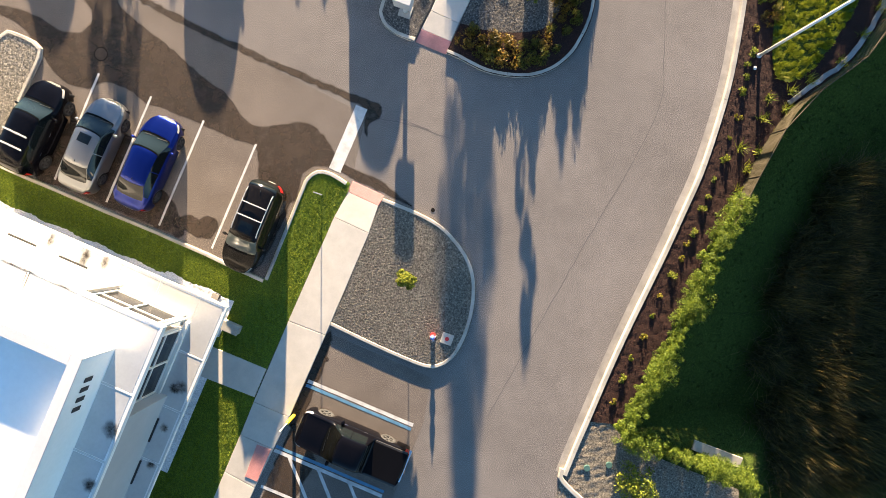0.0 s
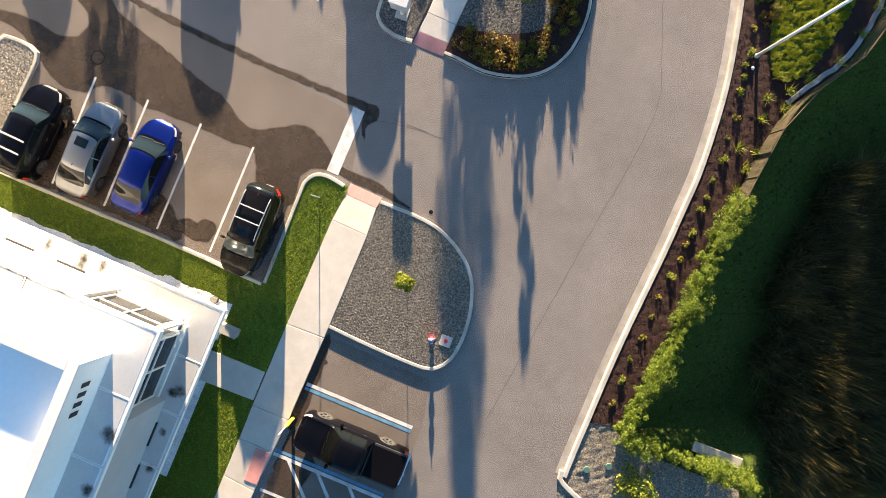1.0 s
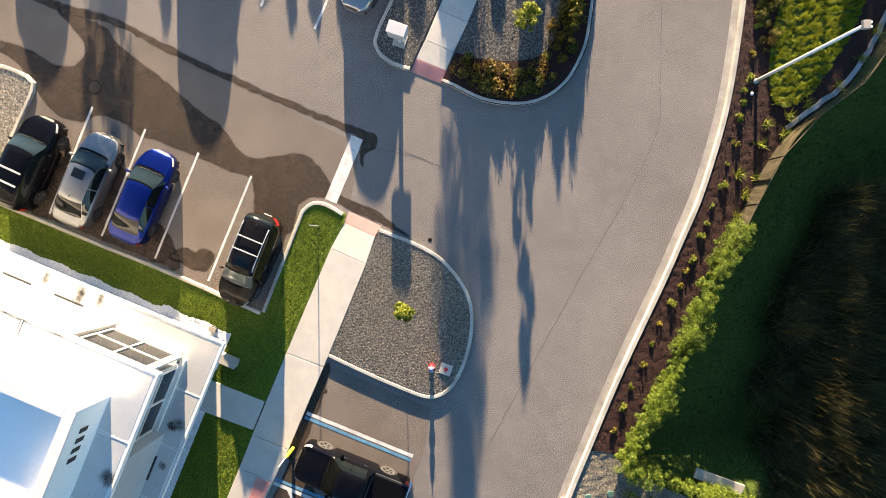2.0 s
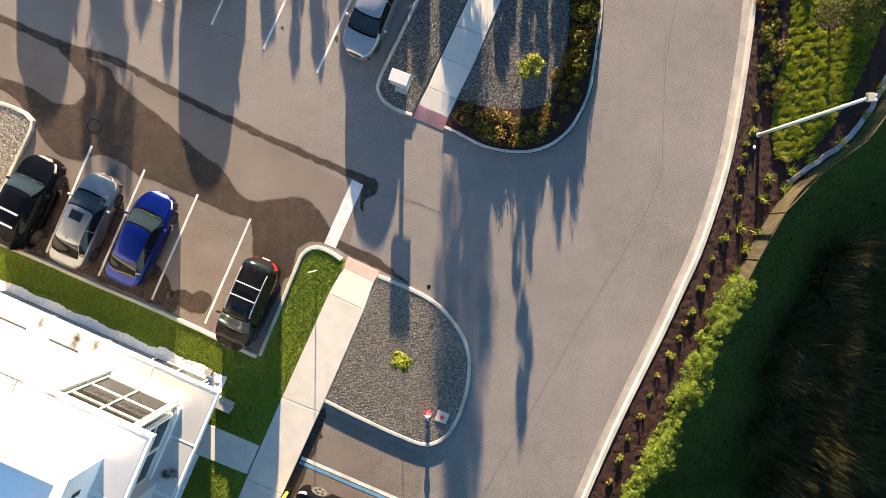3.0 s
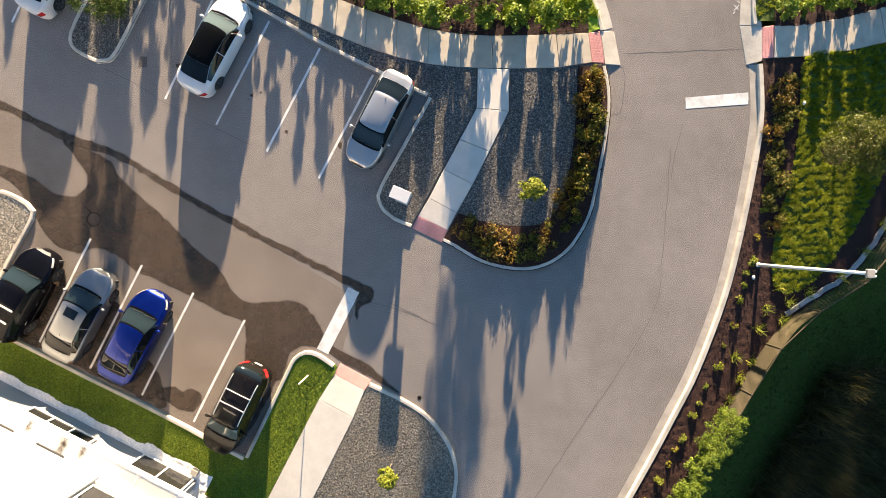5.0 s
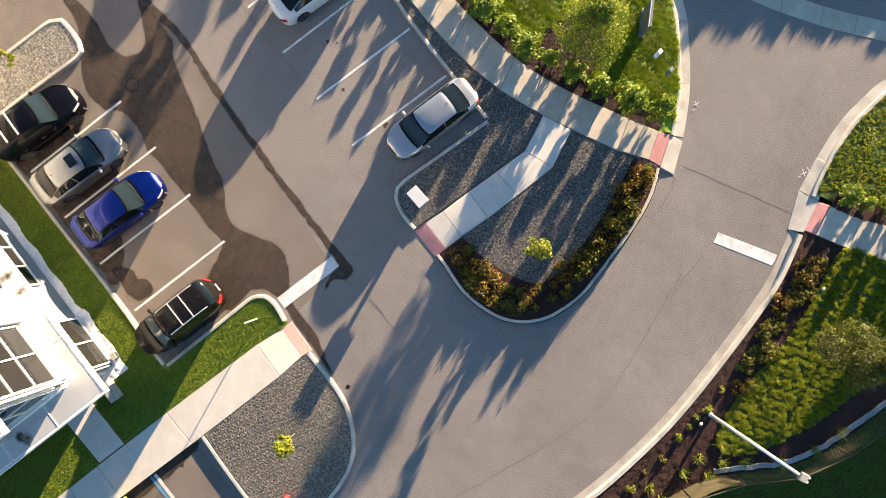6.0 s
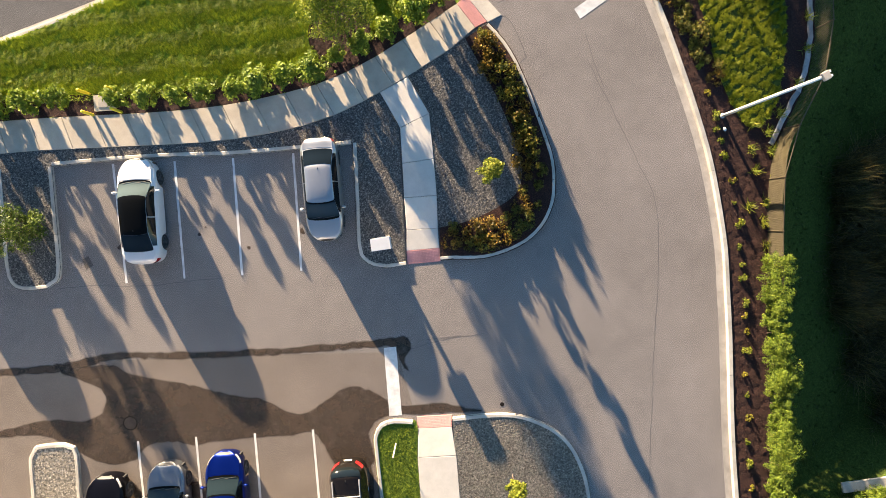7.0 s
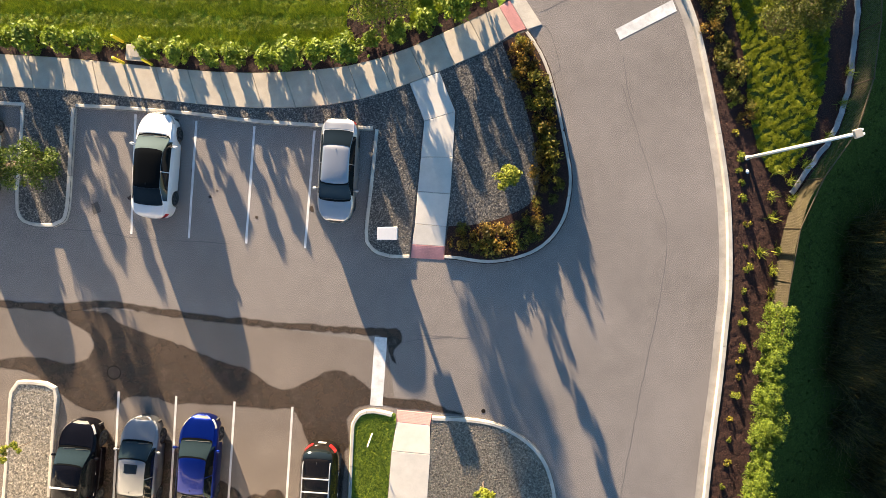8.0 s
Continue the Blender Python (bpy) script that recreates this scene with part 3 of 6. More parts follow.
bay = flat("bay_surface", [(-26, 6.4), (-21.4, 4.4), (-16.3, 2.15), (-11.2, -0.1), (-8.6, -1.35), (-7.6, 0.9), (-6.6, 3.2), (-5.4, 3.9), (-4.2, 3.8), (-3.6, 6.4), (-9.0, 9.2), (-15.0, 12.2), (-26, 17.0)], 0.002, M["asphalt_bay"])
tagged(bay, "older browned asphalt of the lower parking bays", "asphalt", kind="structure")
bay = flat("bay_surface", [(-5.3, -4.1), (-0.6, -6.2), (-1.0, -8.4), (-2.6, -12.2), (-4.0, -15.5), (-9.5, -15.5), (-7.4, -8.4)], 0.002, M["asphalt_bay"])
tagged(bay, "older browned asphalt of the accessible bays", "asphalt", kind="structure")
patch = flat("asphalt_patch", [(-14.46, 16.75), (-14.06, 16.75), (-14.05, 17.25), (-14.38, 17.25)], 0.004, M["asphalt_patch"])
tagged(patch, "small square asphalt patch, darker than the lot", "asphalt patch", kind="structure")
spots = random.Random(11)
for k in range(16):
    x, y = spots.choice(((-9.3, 16.2), (-6.6, 14.6), (-4.6, 13.4), (-12.0, 17.5), (-5.2, -5.3), (6.9, 17.2)))
    x, y, r = x + spots.uniform(-0.8, 0.8), y + spots.uniform(-0.9, 0.9), spots.uniform(0.05, 0.17)
    stain([(x + r * spots.uniform(0.6, 1.3) * math.cos(a), y + r * spots.uniform(0.6, 1.3) * math.sin(a)) for a in (0, 0.9, 1.8, 2.7, 3.6, 4.5, 5.4)], 0.005 + k * 0.0001, 0.012, 30 + k, 0.02)


def ribbon(pts, w, z, material, name, jitter=0.0, seed=0):
    rng = random.Random(seed)
    line = smooth_line(pts, 0.4)
    line = [(x + rng.uniform(-jitter, jitter), y + rng.uniform(-jitter, jitter)) for x, y in line]
    a, b = offset(line, w / 2, False), offset(line, -w / 2, False)
    n = len(a)
    return pydata(name, [(x, y, z) for x, y in a + b], [(n + i, n + i + 1, i + 1, i) for i in range(n - 1)], material)


for k, pts in enumerate(([(2.07, -8.1), (6.05, -1.07), (9.97, 5.87), (10.47, 9.05), (10.6, 14.0)], [(8.2, 18.3), (10.5, 18.5), (13.8, 18.75)],
                         [(7.61, 17.78), (8.23, 17.69), (8.31, 16.6), (8.18, 15.56), (7.81, 15.46)], [(-3.4, 6.3), (-1.5, 5.9), (0.4, 5.2)], [(-16.08, 16.64), (-15.15, 16.23), (-14.08, 15.69), (-12.48, 14.79), (-11.09, 14.2), (-9.81, 13.71), (-8.96, 13.3)],
                         [(-4.23, 3.7), (-3.48, 3.41), (-2.57, 2.72)], [(-18.42, 9.78), (-16.93, 9.29), (-15.44, 8.66), (-13.91, 7.66), (-11.81, 6.75), (-9.11, 5.76), (-7.9, 5.19), (-6.83, 4.71), (-5.68, 3.94)],
                         [(11.09, 15.21), (10.98, 14.69), (10.83, 13.78), (10.72, 12.61)], [(-2.07, 6.22), (-1.14, 5.88), (-0.61, 5.66)])):
    tagged(ribbon(pts, 0.028, 0.0025, M["seam"], "road_seam", 0.03, k), "thin dark seam in the asphalt", "seam", kind="structure")

for x, y, strokes in ((13.22, 20.62, ((-0.12, 0.12, 0.1, -0.1), (-0.1, -0.14, 0.12, 0.12), (0.0, 0.3, 0.16, 0.2), (-0.14, -0.3, -0.04, -0.18))),
                      (7.42, 21.1, ((-0.1, 0.1, 0.12, -0.08), (-0.08, -0.12, 0.1, 0.14), (-0.02, -0.34, 0.1, -0.24)))):
    for a, b, c, d in strokes:
        mark = ribbon([(x + a, y + b), (x + (a + c) / 2 + 0.02, y + (b + d) / 2), (x + c, y + d)], 0.03, 0.016, M["white_paint"], "utility_mark")
        tagged(mark, "faded white sprayed utility mark on asphalt", "road marking", kind="structure")
# painted markings


def marking(quad, material, label, name="road_marking", z=0.007):
    bm = bmesh.new()
    c = [Vector((*q, z)) for q in quad]
    n = 14
    a = [c[0].lerp(c[3], i / n) for i in range(n + 1)]
    b = [c[1].lerp(c[2], i / n) for i in range(n + 1)]
    rng = random.Random(int(abs(quad[0][0] * 100)))
    va = [bm.verts.new(p + Vector((rng.uniform(-0.008, 0.008), rng.uniform(-0.008, 0.008), 0))) for p in a]
    vb = [bm.verts.new(p + Vector((rng.uniform(-0.008, 0.008), rng.uniform(-0.008, 0.008), 0))) for p in b]
    for i in range(n):
        bm.faces.new((va[i], va[i + 1], vb[i + 1], vb[i]))
    bmesh.ops.recalc_face_normals(bm, faces=bm.faces)
    return tagged(link(name, bm, material), label, "road marking", kind="structure")


def stripe(a, b, w, material=None, label="worn white painted bay line on asphalt", z=0.007):
    a, b = Vector(a), Vector(b)
    n = Vector((-(b - a).y, (b - a).x)).normalized() * w / 2
    return marking([tuple(a - n), tuple(a + n), tuple(b + n), tuple(b - n)], material or M["white_paint"], label, z=z)


for a, b in (((-16.42, 8.55), (-18.7, 3.5)), ((-13.91, 7.42), (-16.2, 2.38)), ((-11.39, 6.23), (-13.66, 1.23)), ((-8.89, 5.07), (-11.12, 0.1)),
             ((-13.12, 15.3), (-10.9, 20.4)), ((-10.64, 14.2), (-8.34, 19.15)), ((-8.2, 13.05), (-5.9, 17.98)), ((-5.68, 11.9), (-3.35, 16.84)), ((-20.6, 18.6), (-18.3, 23.7))):
    stripe(a, b, 0.105)
marking([(-4.06, 6.87), (-3.52, 6.65), (-4.86, 3.66), (-5.40, 3.9)], M["white_paint"], "white painted stop bar on asphalt")
marking([(11.14, 16.41), (14.0, 16.76), (14.02, 16.22), (11.19, 15.89)], M["white_paint"], "white painted stop bar on asphalt")
stripe((-6.55, -6.33), (-1.5, -8.5), 0.17)
stripe((-6.65, -6.53), (-1.6, -8.7), 0.15, M["blue_paint"], "blue painted line of an accessible bay", 0.009)
stripe((-8.25, -9.7), (-3.05, -11.95), 0.17)
stripe((-8.15, -9.5), (-2.95, -11.75), 0.15, M["blue_paint"], "blue painted line of an accessible bay", 0.009)
for a, b in (((-7.56, -9.98), (-6.2, -13.4)), ((-6.14, -10.62), (-4.9, -13.8)), ((-4.63, -11.3), (-3.5, -14.2)), ((-8.93, -11.45), (-4.2, -13.5))):
    stripe(a, b, 0.15, z=0.011)

# ---- islands: kerbs, beds ----


def kerb_group(name, label):
    return empty(name, None, label, "kerb", kind="structure")


# island A, with the diagonal walk
A_OUT = [(-0.71, 15.93), (-1.75, 13.8), (-2.81, 11.66), (-2.9, 11.0), (-2.61, 10.47), (-2.13, 10.12), (-1.25, 9.78)]
A_OUT2 = [(0.25, 9.23), (0.78, 8.99), (2.09, 8.32), (3.41, 8.05), (4.47, 8.09), (5.39, 8.43), (6.18, 9.08), (6.7, 9.87), (7.1, 10.79), (7.31, 11.83), (7.5, 13.14), (7.66, 14.45), (7.74, 15.75), (7.64, 16.79), (7.4, 17.7)]
g = kerb_group("kerb", "pale concrete kerb round the gravel island")
kerb("kerb_length", smooth_line(A_OUT, 0.3), 0.19, 0.15, M["kerb"], g, side=1)
kerb("kerb_length", smooth_line(A_OUT2, 0.3), 0.19, 0.15, M["kerb"], g, side=1)
SW_UP = [(-24.0, 28.7), (-20.5, 27.1), (-15.84, 25.11), (-13.42, 24.06), (-11.03, 22.94), (-8.66, 21.79), (-6.27, 20.72), (-4.31, 19.98), (-2.3, 19.38), (-0.75, 19.02), (0.86, 18.85), (2.5, 18.85), (4.2, 18.97), (5.59, 19.08), (6.51, 19.15)]
SW_LO = [(-24.6, 27.3), (-21.1, 25.7), (-16.4, 23.73), (-13.97, 22.7), (-11.58, 21.55), (-9.2, 20.4), (-6.81, 19.25), (-4.95, 18.5), (-3.3, 17.95), (-1.6, 17.52), (0.0, 17.36), (1.5, 17.32), (3.3, 17.38), (5.1, 17.48), (6.75, 17.8)]
# parking edge kerb from island B to island A
edge_kerb = [(-13.36, 21.59), (-10.86, 20.51), (-8.35, 19.35), (-5.87, 18.1), (-3.11, 16.88), (-1.31, 16.1), (-0.71, 15.93)]
kerb("kerb_length", smooth_line(edge_kerb[:-1] + [(-0.78, 15.9)], 0.5), 0.19, 0.15, M["kerb"], g, side=1)
B_OUT = [(-13.36, 21.59), (-14.4, 19.4), (-15.38, 17.37), (-15.85, 16.87), (-16.4, 16.82), (-17.45, 17.3), (-17.8, 17.83), (-17.6, 18.7), (-16.6, 20.75), (-15.75, 22.52), (-20.5, 24.6)]
kerb("kerb_length", smooth_line(B_OUT[:-1], 0.3) + [B_OUT[-1]], 0.19, 0.15, M["kerb"], g, side=-1)

A_BED = smooth_line(A_OUT, 0.3) + smooth_line(A_OUT2, 0.3) + smooth_line(SW_LO[::-1], 0.4) + [(-20.5, 24.6)] + smooth_line(B_OUT[-2::-1], 0.3) + smooth_line(edge_kerb, 0.5)
WALK_A = [(1.51, 17.35), (1.55, 15.48), (-1.2, 9.8), (0.23, 9.2), (3.05, 15.41), (2.98, 17.35)]
MULCH_A = [(6.1, 17.6), (6.14, 15.51), (6.06, 13.68), (5.79, 11.85), (5.4, 10.8), (4.74, 10.25), (3.42, 10.12), (2.1, 10.25), (0.95, 10.6)]
mulch_a = smooth_line(MULCH_A, 0.3) + [tuple(p) for p in smooth_line(A_OUT2, 0.3)]
gb = bed("gravel_bed", A_BED, 0.12, 0.06, 0.011, 0.22, M["gravel_dark"], 3, holes=[offset([(1.51, 17.35), (1.55, 15.48), (-1.2, 9.8), (0.23, 9.2), (3.05, 15.41), (2.98, 17.35)], -0.06)])
tagged(gb, "grey gravel bed round the concrete walk", "gravel", kind="structure")
mb = bed("mulch_bed", mulch_a, 0.14, 0.09, 0.010, 0.5, M["mulch"], 5)
tagged(mb, "brown bark mulch bed under low shrubs", "mulch", kind="structure")

# island E, gravel with a sapling
E_OUT = [(-2.8, 2.45), (-1.34, 1.85), (-0.13, 1.18), (0.68, 0.38), (1.28, -0.56), (1.55, -1.63), (1.45, -2.98), (1.03, -4.33), (0.44, -5.28), (-0.23, -5.69), (-0.91, -5.7), (-2.26, -5.17), (-3.89, -4.42), (-5.44, -3.65)]
e_line = smooth_line(E_OUT, 0.3)
g = kerb_group("kerb", "pale concrete kerb round the gravel island with a sapling")
kerb("kerb_length", e_line, 0.19, 0.15, M["kerb"], g, side=-1)
gb2 = bed("gravel_bed", e_line, 0.112, 0.035, 0.013, 0.17, M["gravel"], 7)
tagged(gb2, "lumpy grey gravel bed inside a concrete kerb", "gravel", kind="structure")

# lawn strip C between the bays and the walk, and lawn along the building
C_OUT = [(-26.0, 6.35), (-21.44, 4.35), (-19.92, 3.66), (-18.67, 3.13), (-16.33, 2.1), (-13.72, 1.0), (-11.22, -0.13), (-10.43, -0.52), (-8.57, -1.38)]
C_OUT2 = [(-8.57, -1.38), (-7.6, 0.9), (-6.75, 2.91), (-6.48, 3.45), (-5.94, 3.8), (-5.26, 3.69), (-4.5, 3.22)]
g = kerb_group("kerb", "pale concrete kerb between parking bays and lawn")
kerb("kerb_length", C_OUT, 0.19, 0.15, M["kerb"], g, side=-1, joint=2.0)
kerb("kerb_length", smooth_line(C_OUT2, 0.3), 0.19, 0.15, M["kerb"], g, side=-1)
W_L = [(-4.36, 3.16), (-4.49, 2.76), (-5.17, 1.56), (-6.12, -0.5), (-8.45, -5.6), (-9.17, -7.27), (-11.3, -12.2), (-14.0, -18.4)]
lawn_c = C_OUT + smooth_line(C_OUT2, 0.3)[1:] + W_L + [(-30, -12), (-38, 2)]
lc = bed("lawn", lawn_c, 0.09, 0.08, 0.022, 0.34, M["lawn_turf"], 9, holes=[[(-11.9, -4.35), (-8.55, -5.75), (-9.1, -7.0), (-12.5, -5.7)]])
tagged(lc, "mown green lawn beside the white building", "lawn", kind="structure")

# island D, gravel at the end of the bays
D_OUT = [(-24.5, 3.9), (-23.2, 6.4), (-21.99, 8.89), (-21.25, 10.35), (-20.75, 10.68), (-19.45, 10.15), (-19.08, 9.75), (-19.15, 9.3), (-20.12, 7.35), (-21.3, 4.9)]
d_line = smooth_line(D_OUT, 0.3)
kerb("kerb_length", d_line, 0.19, 0.15, M["kerb"], kerb_group("kerb", "pale concrete kerb round the end island"), side=-1)
gd = bed("gravel_bed", d_line, 0.114, 0.045, 0.012, 0.2, M["gravel_pale"], 11)
tagged(gd, "grey gravel bed of the end island", "gravel", kind="structure")

# pavement round the verge
def along(pts, n):
    p = np.array(pts)
    s = np.r_[0, np.cumsum(np.hypot(*np.diff(p, axis=0).T))]
    q = np.linspace(0, s[-1], n)
    return list(zip(np.interp(q, s, p[:, 0]), np.interp(q, s, p[:, 1])))


pav = empty("pavement", None, "pale cream concrete pavement of square cast slabs", "pavement", kind="structure")
n_s = 22
up, lo = along(smooth_line(SW_UP, 0.3), n_s + 1), along(smooth_line(SW_LO, 0.3), n_s + 1)
for i in range(n_s):
    slab(pav, [lo[i], lo[i + 1], up[i + 1], up[i]], 0.15, M["concrete"])
pav_e = empty("pavement", None, "pale concrete pavement crossing the lawn beside the road", "pavement", kind="structure")
up, lo = [(14.95, 19.82), (16.4, 19.95), (18.0, 20.3), (19.6, 20.8), (21.2, 21.4), (22.8, 22.1), (24.4, 22.9)], [(15.0, 18.36), (16.6, 18.5), (18.3, 18.8), (20.0, 19.25), (21.7, 19.85), (23.3, 20.55), (25.0, 21.4)]
for i in range(6):
    slab(pav_e, [lo[i], lo[i + 1], up[i + 1], up[i]], 0.15, M["concrete"])
walk_a = empty("footpath", None, "pale concrete footpath across the gravel island", "footpath", kind="structure")
ja = [((1.51, 17.33), (2.98, 17.33)), ((1.55, 15.48), (3.05, 15.41)), ((0.85, 14.0), (2.24, 13.5)), ((0.17, 12.58), (1.55, 11.95)), ((-0.45, 11.22), (0.88, 10.6)), ((-0.92, 10.38), (0.5, 9.76))]
za = [0.15, 0.15, 0.15, 0.15, 0.12, 0.09]
for (l0, r0), (l1, r1), z0, z1 in zip(ja, ja[1:], za, za[1:]):
    slab(walk_a, [l0, r0, r1, l1], 0.15, M["footpath"], zs=[z0, z0, z1, z1])
walk_w = empty("footpath", None, "broad pale concrete footpath beside the lawn", "footpath", kind="structure")
jw = [((-4.47, 2.75), (-3.03, 2.06)), ((-5.15, 1.55), (-3.5, 0.77)), ((-7.42, -3.4), (-5.65, -4.1)), ((-9.17, -7.3), (-7.45, -8.05)), ((-9.85, -8.9), (-8.25, -9.6)), ((-10.65, -10.7), (-9.2, -11.5)), ((-12.4, -14.7), (-11.0, -15.5))]
zw = [0.08, 0.14, 0.14, 0.14, 0.13, 0.11, 0.14]
for (l0, r0), (l1, r1), z0, z1 in zip(jw, jw[1:], zw, zw[1:]):
    slab(walk_w, [l0, r0, r1, l1], 0.14, M["footpath"], zs=[z0, z0, z1, z1], thick=0.2)
slab(walk_w, [(-11.9, -4.3), (-8.52, -5.72), (-9.12, -7.08), (-12.5, -5.75)], 0.14, M["footpath"])
aprons = empty("kerb", None, "flush concrete apron of the road crossing", "kerb", kind="structure")


def tactile(quad, zs):
    base = slab(tact, quad, 0, M["tactile"], thick=0.1, name="plate", zs=zs, gap=0.004)
    a, b, c, d = [Vector((*q, z)) for q, z in zip(quad, zs)]
    nu, nv = int((b - a).length / 0.065), int((d - a).length / 0.065)
    bm = bmesh.new()
    for i in range(nu):
        for j in range(nv):
            p = a.lerp(b, (i + 0.5) / nu).lerp(d.lerp(c, (i + 0.5) / nu), (j + 0.5) / nv)
            lowv = [bm.verts.new((p.x + 0.018 * x, p.y + 0.018 * y, p.z)) for x, y in ((1, 0), (0, 1), (-1, 0), (0, -1))]
            top = [bm.verts.new((p.x + 0.01 * x, p.y + 0.01 * y, p.z + 0.008)) for x, y in ((1, 0), (0, 1), (-1, 0), (0, -1))]
            for k in range(4):
                bm.faces.new((lowv[k], lowv[(k + 1) % 4], top[(k + 1) % 4], top[k]))
            bm.faces.new(top)
    ob = link("dome_grid", bm, M["tactile"], tact)
    ob["kind"] = "stuff"


for quad, zs in (([(-0.92, 10.38), (0.5, 9.76), (0.24, 9.18), (-1.2, 9.8)], [0.09, 0.09, 0.015, 0.015]),
                 ([(-4.47, 2.75), (-3.03, 2.06), (-2.76, 2.55), (-4.27, 3.27)], [0.08, 0.08, 0.015, 0.015]),
                 ([(-9.04, -9.36), (-8.36, -9.62), (-9.06, -11.2), (-9.66, -10.94)], [0.155, 0.15, 0.135, 0.14]),
                 ([(6.75, 17.8), (6.51, 19.14), (7.07, 19.27), (7.34, 17.8)], [0.15, 0.15, 0.1, 0.1]),
                 ([(14.38, 19.75), (14.9, 19.82), (14.97, 18.36), (14.47, 18.3)], [0.1, 0.15, 0.15, 0.1])):
    tact = empty("tactile_paving", None, "red tactile paving with raised domes at a dropped kerb", "tactile paving", "tactile plates", "structure")
    tactile(quad, zs)
slab(aprons, [(7.07, 19.27), (7.36, 17.75), (8.1, 17.75), (7.72, 19.3)], 0.05, M["kerb"], zs=[0.1, 0.1, 0.015, 0.015])

slab(aprons, [(13.42, 19.8), (14.4, 19.78), (14.5, 18.2), (13.82, 18.0)], 0.05, M["kerb"], zs=[0.012, 0.1, 0.1, 0.012])
slab(aprons, [(13.42, 19.8), (13.4, 21.5), (14.05, 21.5), (14.4, 19.78)], 0.05, M["kerb"], zs=[0.012, 0.012, 0.1, 0.1])

# kerb and gutter of the curved road
g = kerb_group("kerb", "long pale concrete kerb with a gutter strip along the curved road")
e_out = offset(road_e, -0.33, False)
kerb("kerb_length", e_out, 0.24, 0.15, M["kerb"], g, side=-1)
kerb("kerb_length", smooth_line([(5.5, -10.55), (5.4, -11.0), (5.75, -11.5), (6.5, -12.2), (7.6, -13.0)], 0.3), 0.24, 0.15, M["kerb"], g, side=1)
gut = kerb_group("gutter", "grey concrete gutter strip along the road")
for k in range(0, len(road_e) - 6, 6):
    seg = road_e[k:k + 7]
    flat("gutter_length", offset(seg, -0.34, False)[::1] + seg[::-1], 0.006, M["gutter"], gut)
VERGE_EDGE = []
# crossing kerbs north of the stop bar
for line, side in (([(13.95, 18.01), (13.86, 18.4), (13.55, 19.78), (13.42, 21.09), (13.5, 23.15), (13.84, 24.64), (14.6, 26.3), (17.0, 27.6), (22, 28.6), (40, 29.6)], -1),
                   ([(8.1, 17.75), (7.77, 19.06), (7.37, 20.32), (6.75, 21.8), (5.8, 23.4), (4.9, 24.7), (3.4, 25.8), (1.0, 26.4), (-5.22, 26.9), (-9.1, 27.35), (-12.0, 27.75), (-16, 28.28), (-21, 28.95), (-30, 30.15), (-40, 31.5)], 1)):
    l = smooth_line(line, 0.4)
    l2 = l[4:]

    def set_back(pts, wide, slim):
        """Offset that narrows from the crossing's broad gutter to the street's slim one."""
        a, b = offset(pts, wide * side, False), offset(pts, slim * side, False)
        k = [min(1.0, max(0.0, (q[0] - 0.5) / 4.0)) for q in pts]
        return [(p[0] * w + q[0] * (1 - w), p[1] * w + q[1] * (1 - w)) for p, q, w in zip(a, b, k)]
    kerb("kerb_length", set_back(l2, 0.42, 0.14), 0.2, 0.13, M["kerb"], g, side=side)
    for k in range(0, len(l2) - 6, 6):
        seg = l2[k:k + 7]
        flat("gutter_length", set_back(seg, 0.43, 0.15) + seg[::-1], 0.008, M["kerb"], gut)
    VERGE_EDGE.append(set_back(l2, 0.58, 0.3))
vg = [(6.0, 26.3), (8.79, 26.55), (10.67, 26.85), (12.19, 27.2), (13.67, 27.6), (16.5, 28.3)]
vl = smooth_line(vg, 1.5)
for a, b in zip(vl, vl[1:]):
    slab(gut, [a, b, (b[0] - 0.3, b[1] + 0.85), (a[0] - 0.3, a[1] + 0.85)], 0.012, M["concrete"], name="gutter_length", thick=0.05)

street = flat("street", smooth_line([(3.0, 25.97), (1.0, 26.4), (-5.22, 26.9), (-9.1, 27.35), (-12.0, 27.75), (-16, 28.28), (-21, 28.95), (-30, 30.15), (-40, 31.5)], 0.5) + [(-40, 47), (3.0, 47)], 0.003, M["asphalt_street"])
tagged(street, "darker asphalt of the street beyond the verge", "road", kind="structure")
# verge lawn north of the pavement
VERGE = smooth_line(SW_UP, 0.4) + [(7.0, 19.35)] + [q for q in VERGE_EDGE[1] if q[0] > -30]
verge = bed("lawn", VERGE, 0.12, 0.1, 0.04, 0.5, M["verge_turf"], 13)
tagged(verge, "thick sunlit grass verge between pavement and street", "lawn", kind="structure")
VERGE_E = [(14.2, 20.0), (16.3, 20.1), (19.5, 20.95), (22.8, 22.2), (26, 24), (40, 27), (40, 29.0)] + [q for q in VERGE_EDGE[0][::-1] if q[0] < 40 and q[1] > 20.3]
# darker turf on the east verge takes the place of its shade
tagged(bed("lawn", VERGE_E, 0.12, 0.15, 0.03, 1.2, M["soil_grass"], 14), "grass verge beside the crossing, turf darkened for its shade", "lawn", kind="structure")
strip_v = smooth_line(SW_UP, 0.4)[6:]
vm = bed("mulch_bed", strip_v + offset(strip_v, 0.95, False)[::-1], 0.15, 0.1, 0.015, 0.5, M["mulch"], 21)
tagged(vm, "dark bark mulch strip under the verge shrubs", "mulch", kind="structure")
up_e = smooth_line([(14.95, 19.82), (16.4, 19.95), (18.0, 20.3), (19.6, 20.8), (21.2, 21.4), (22.8, 22.1), (24.4, 22.9)], 0.4)
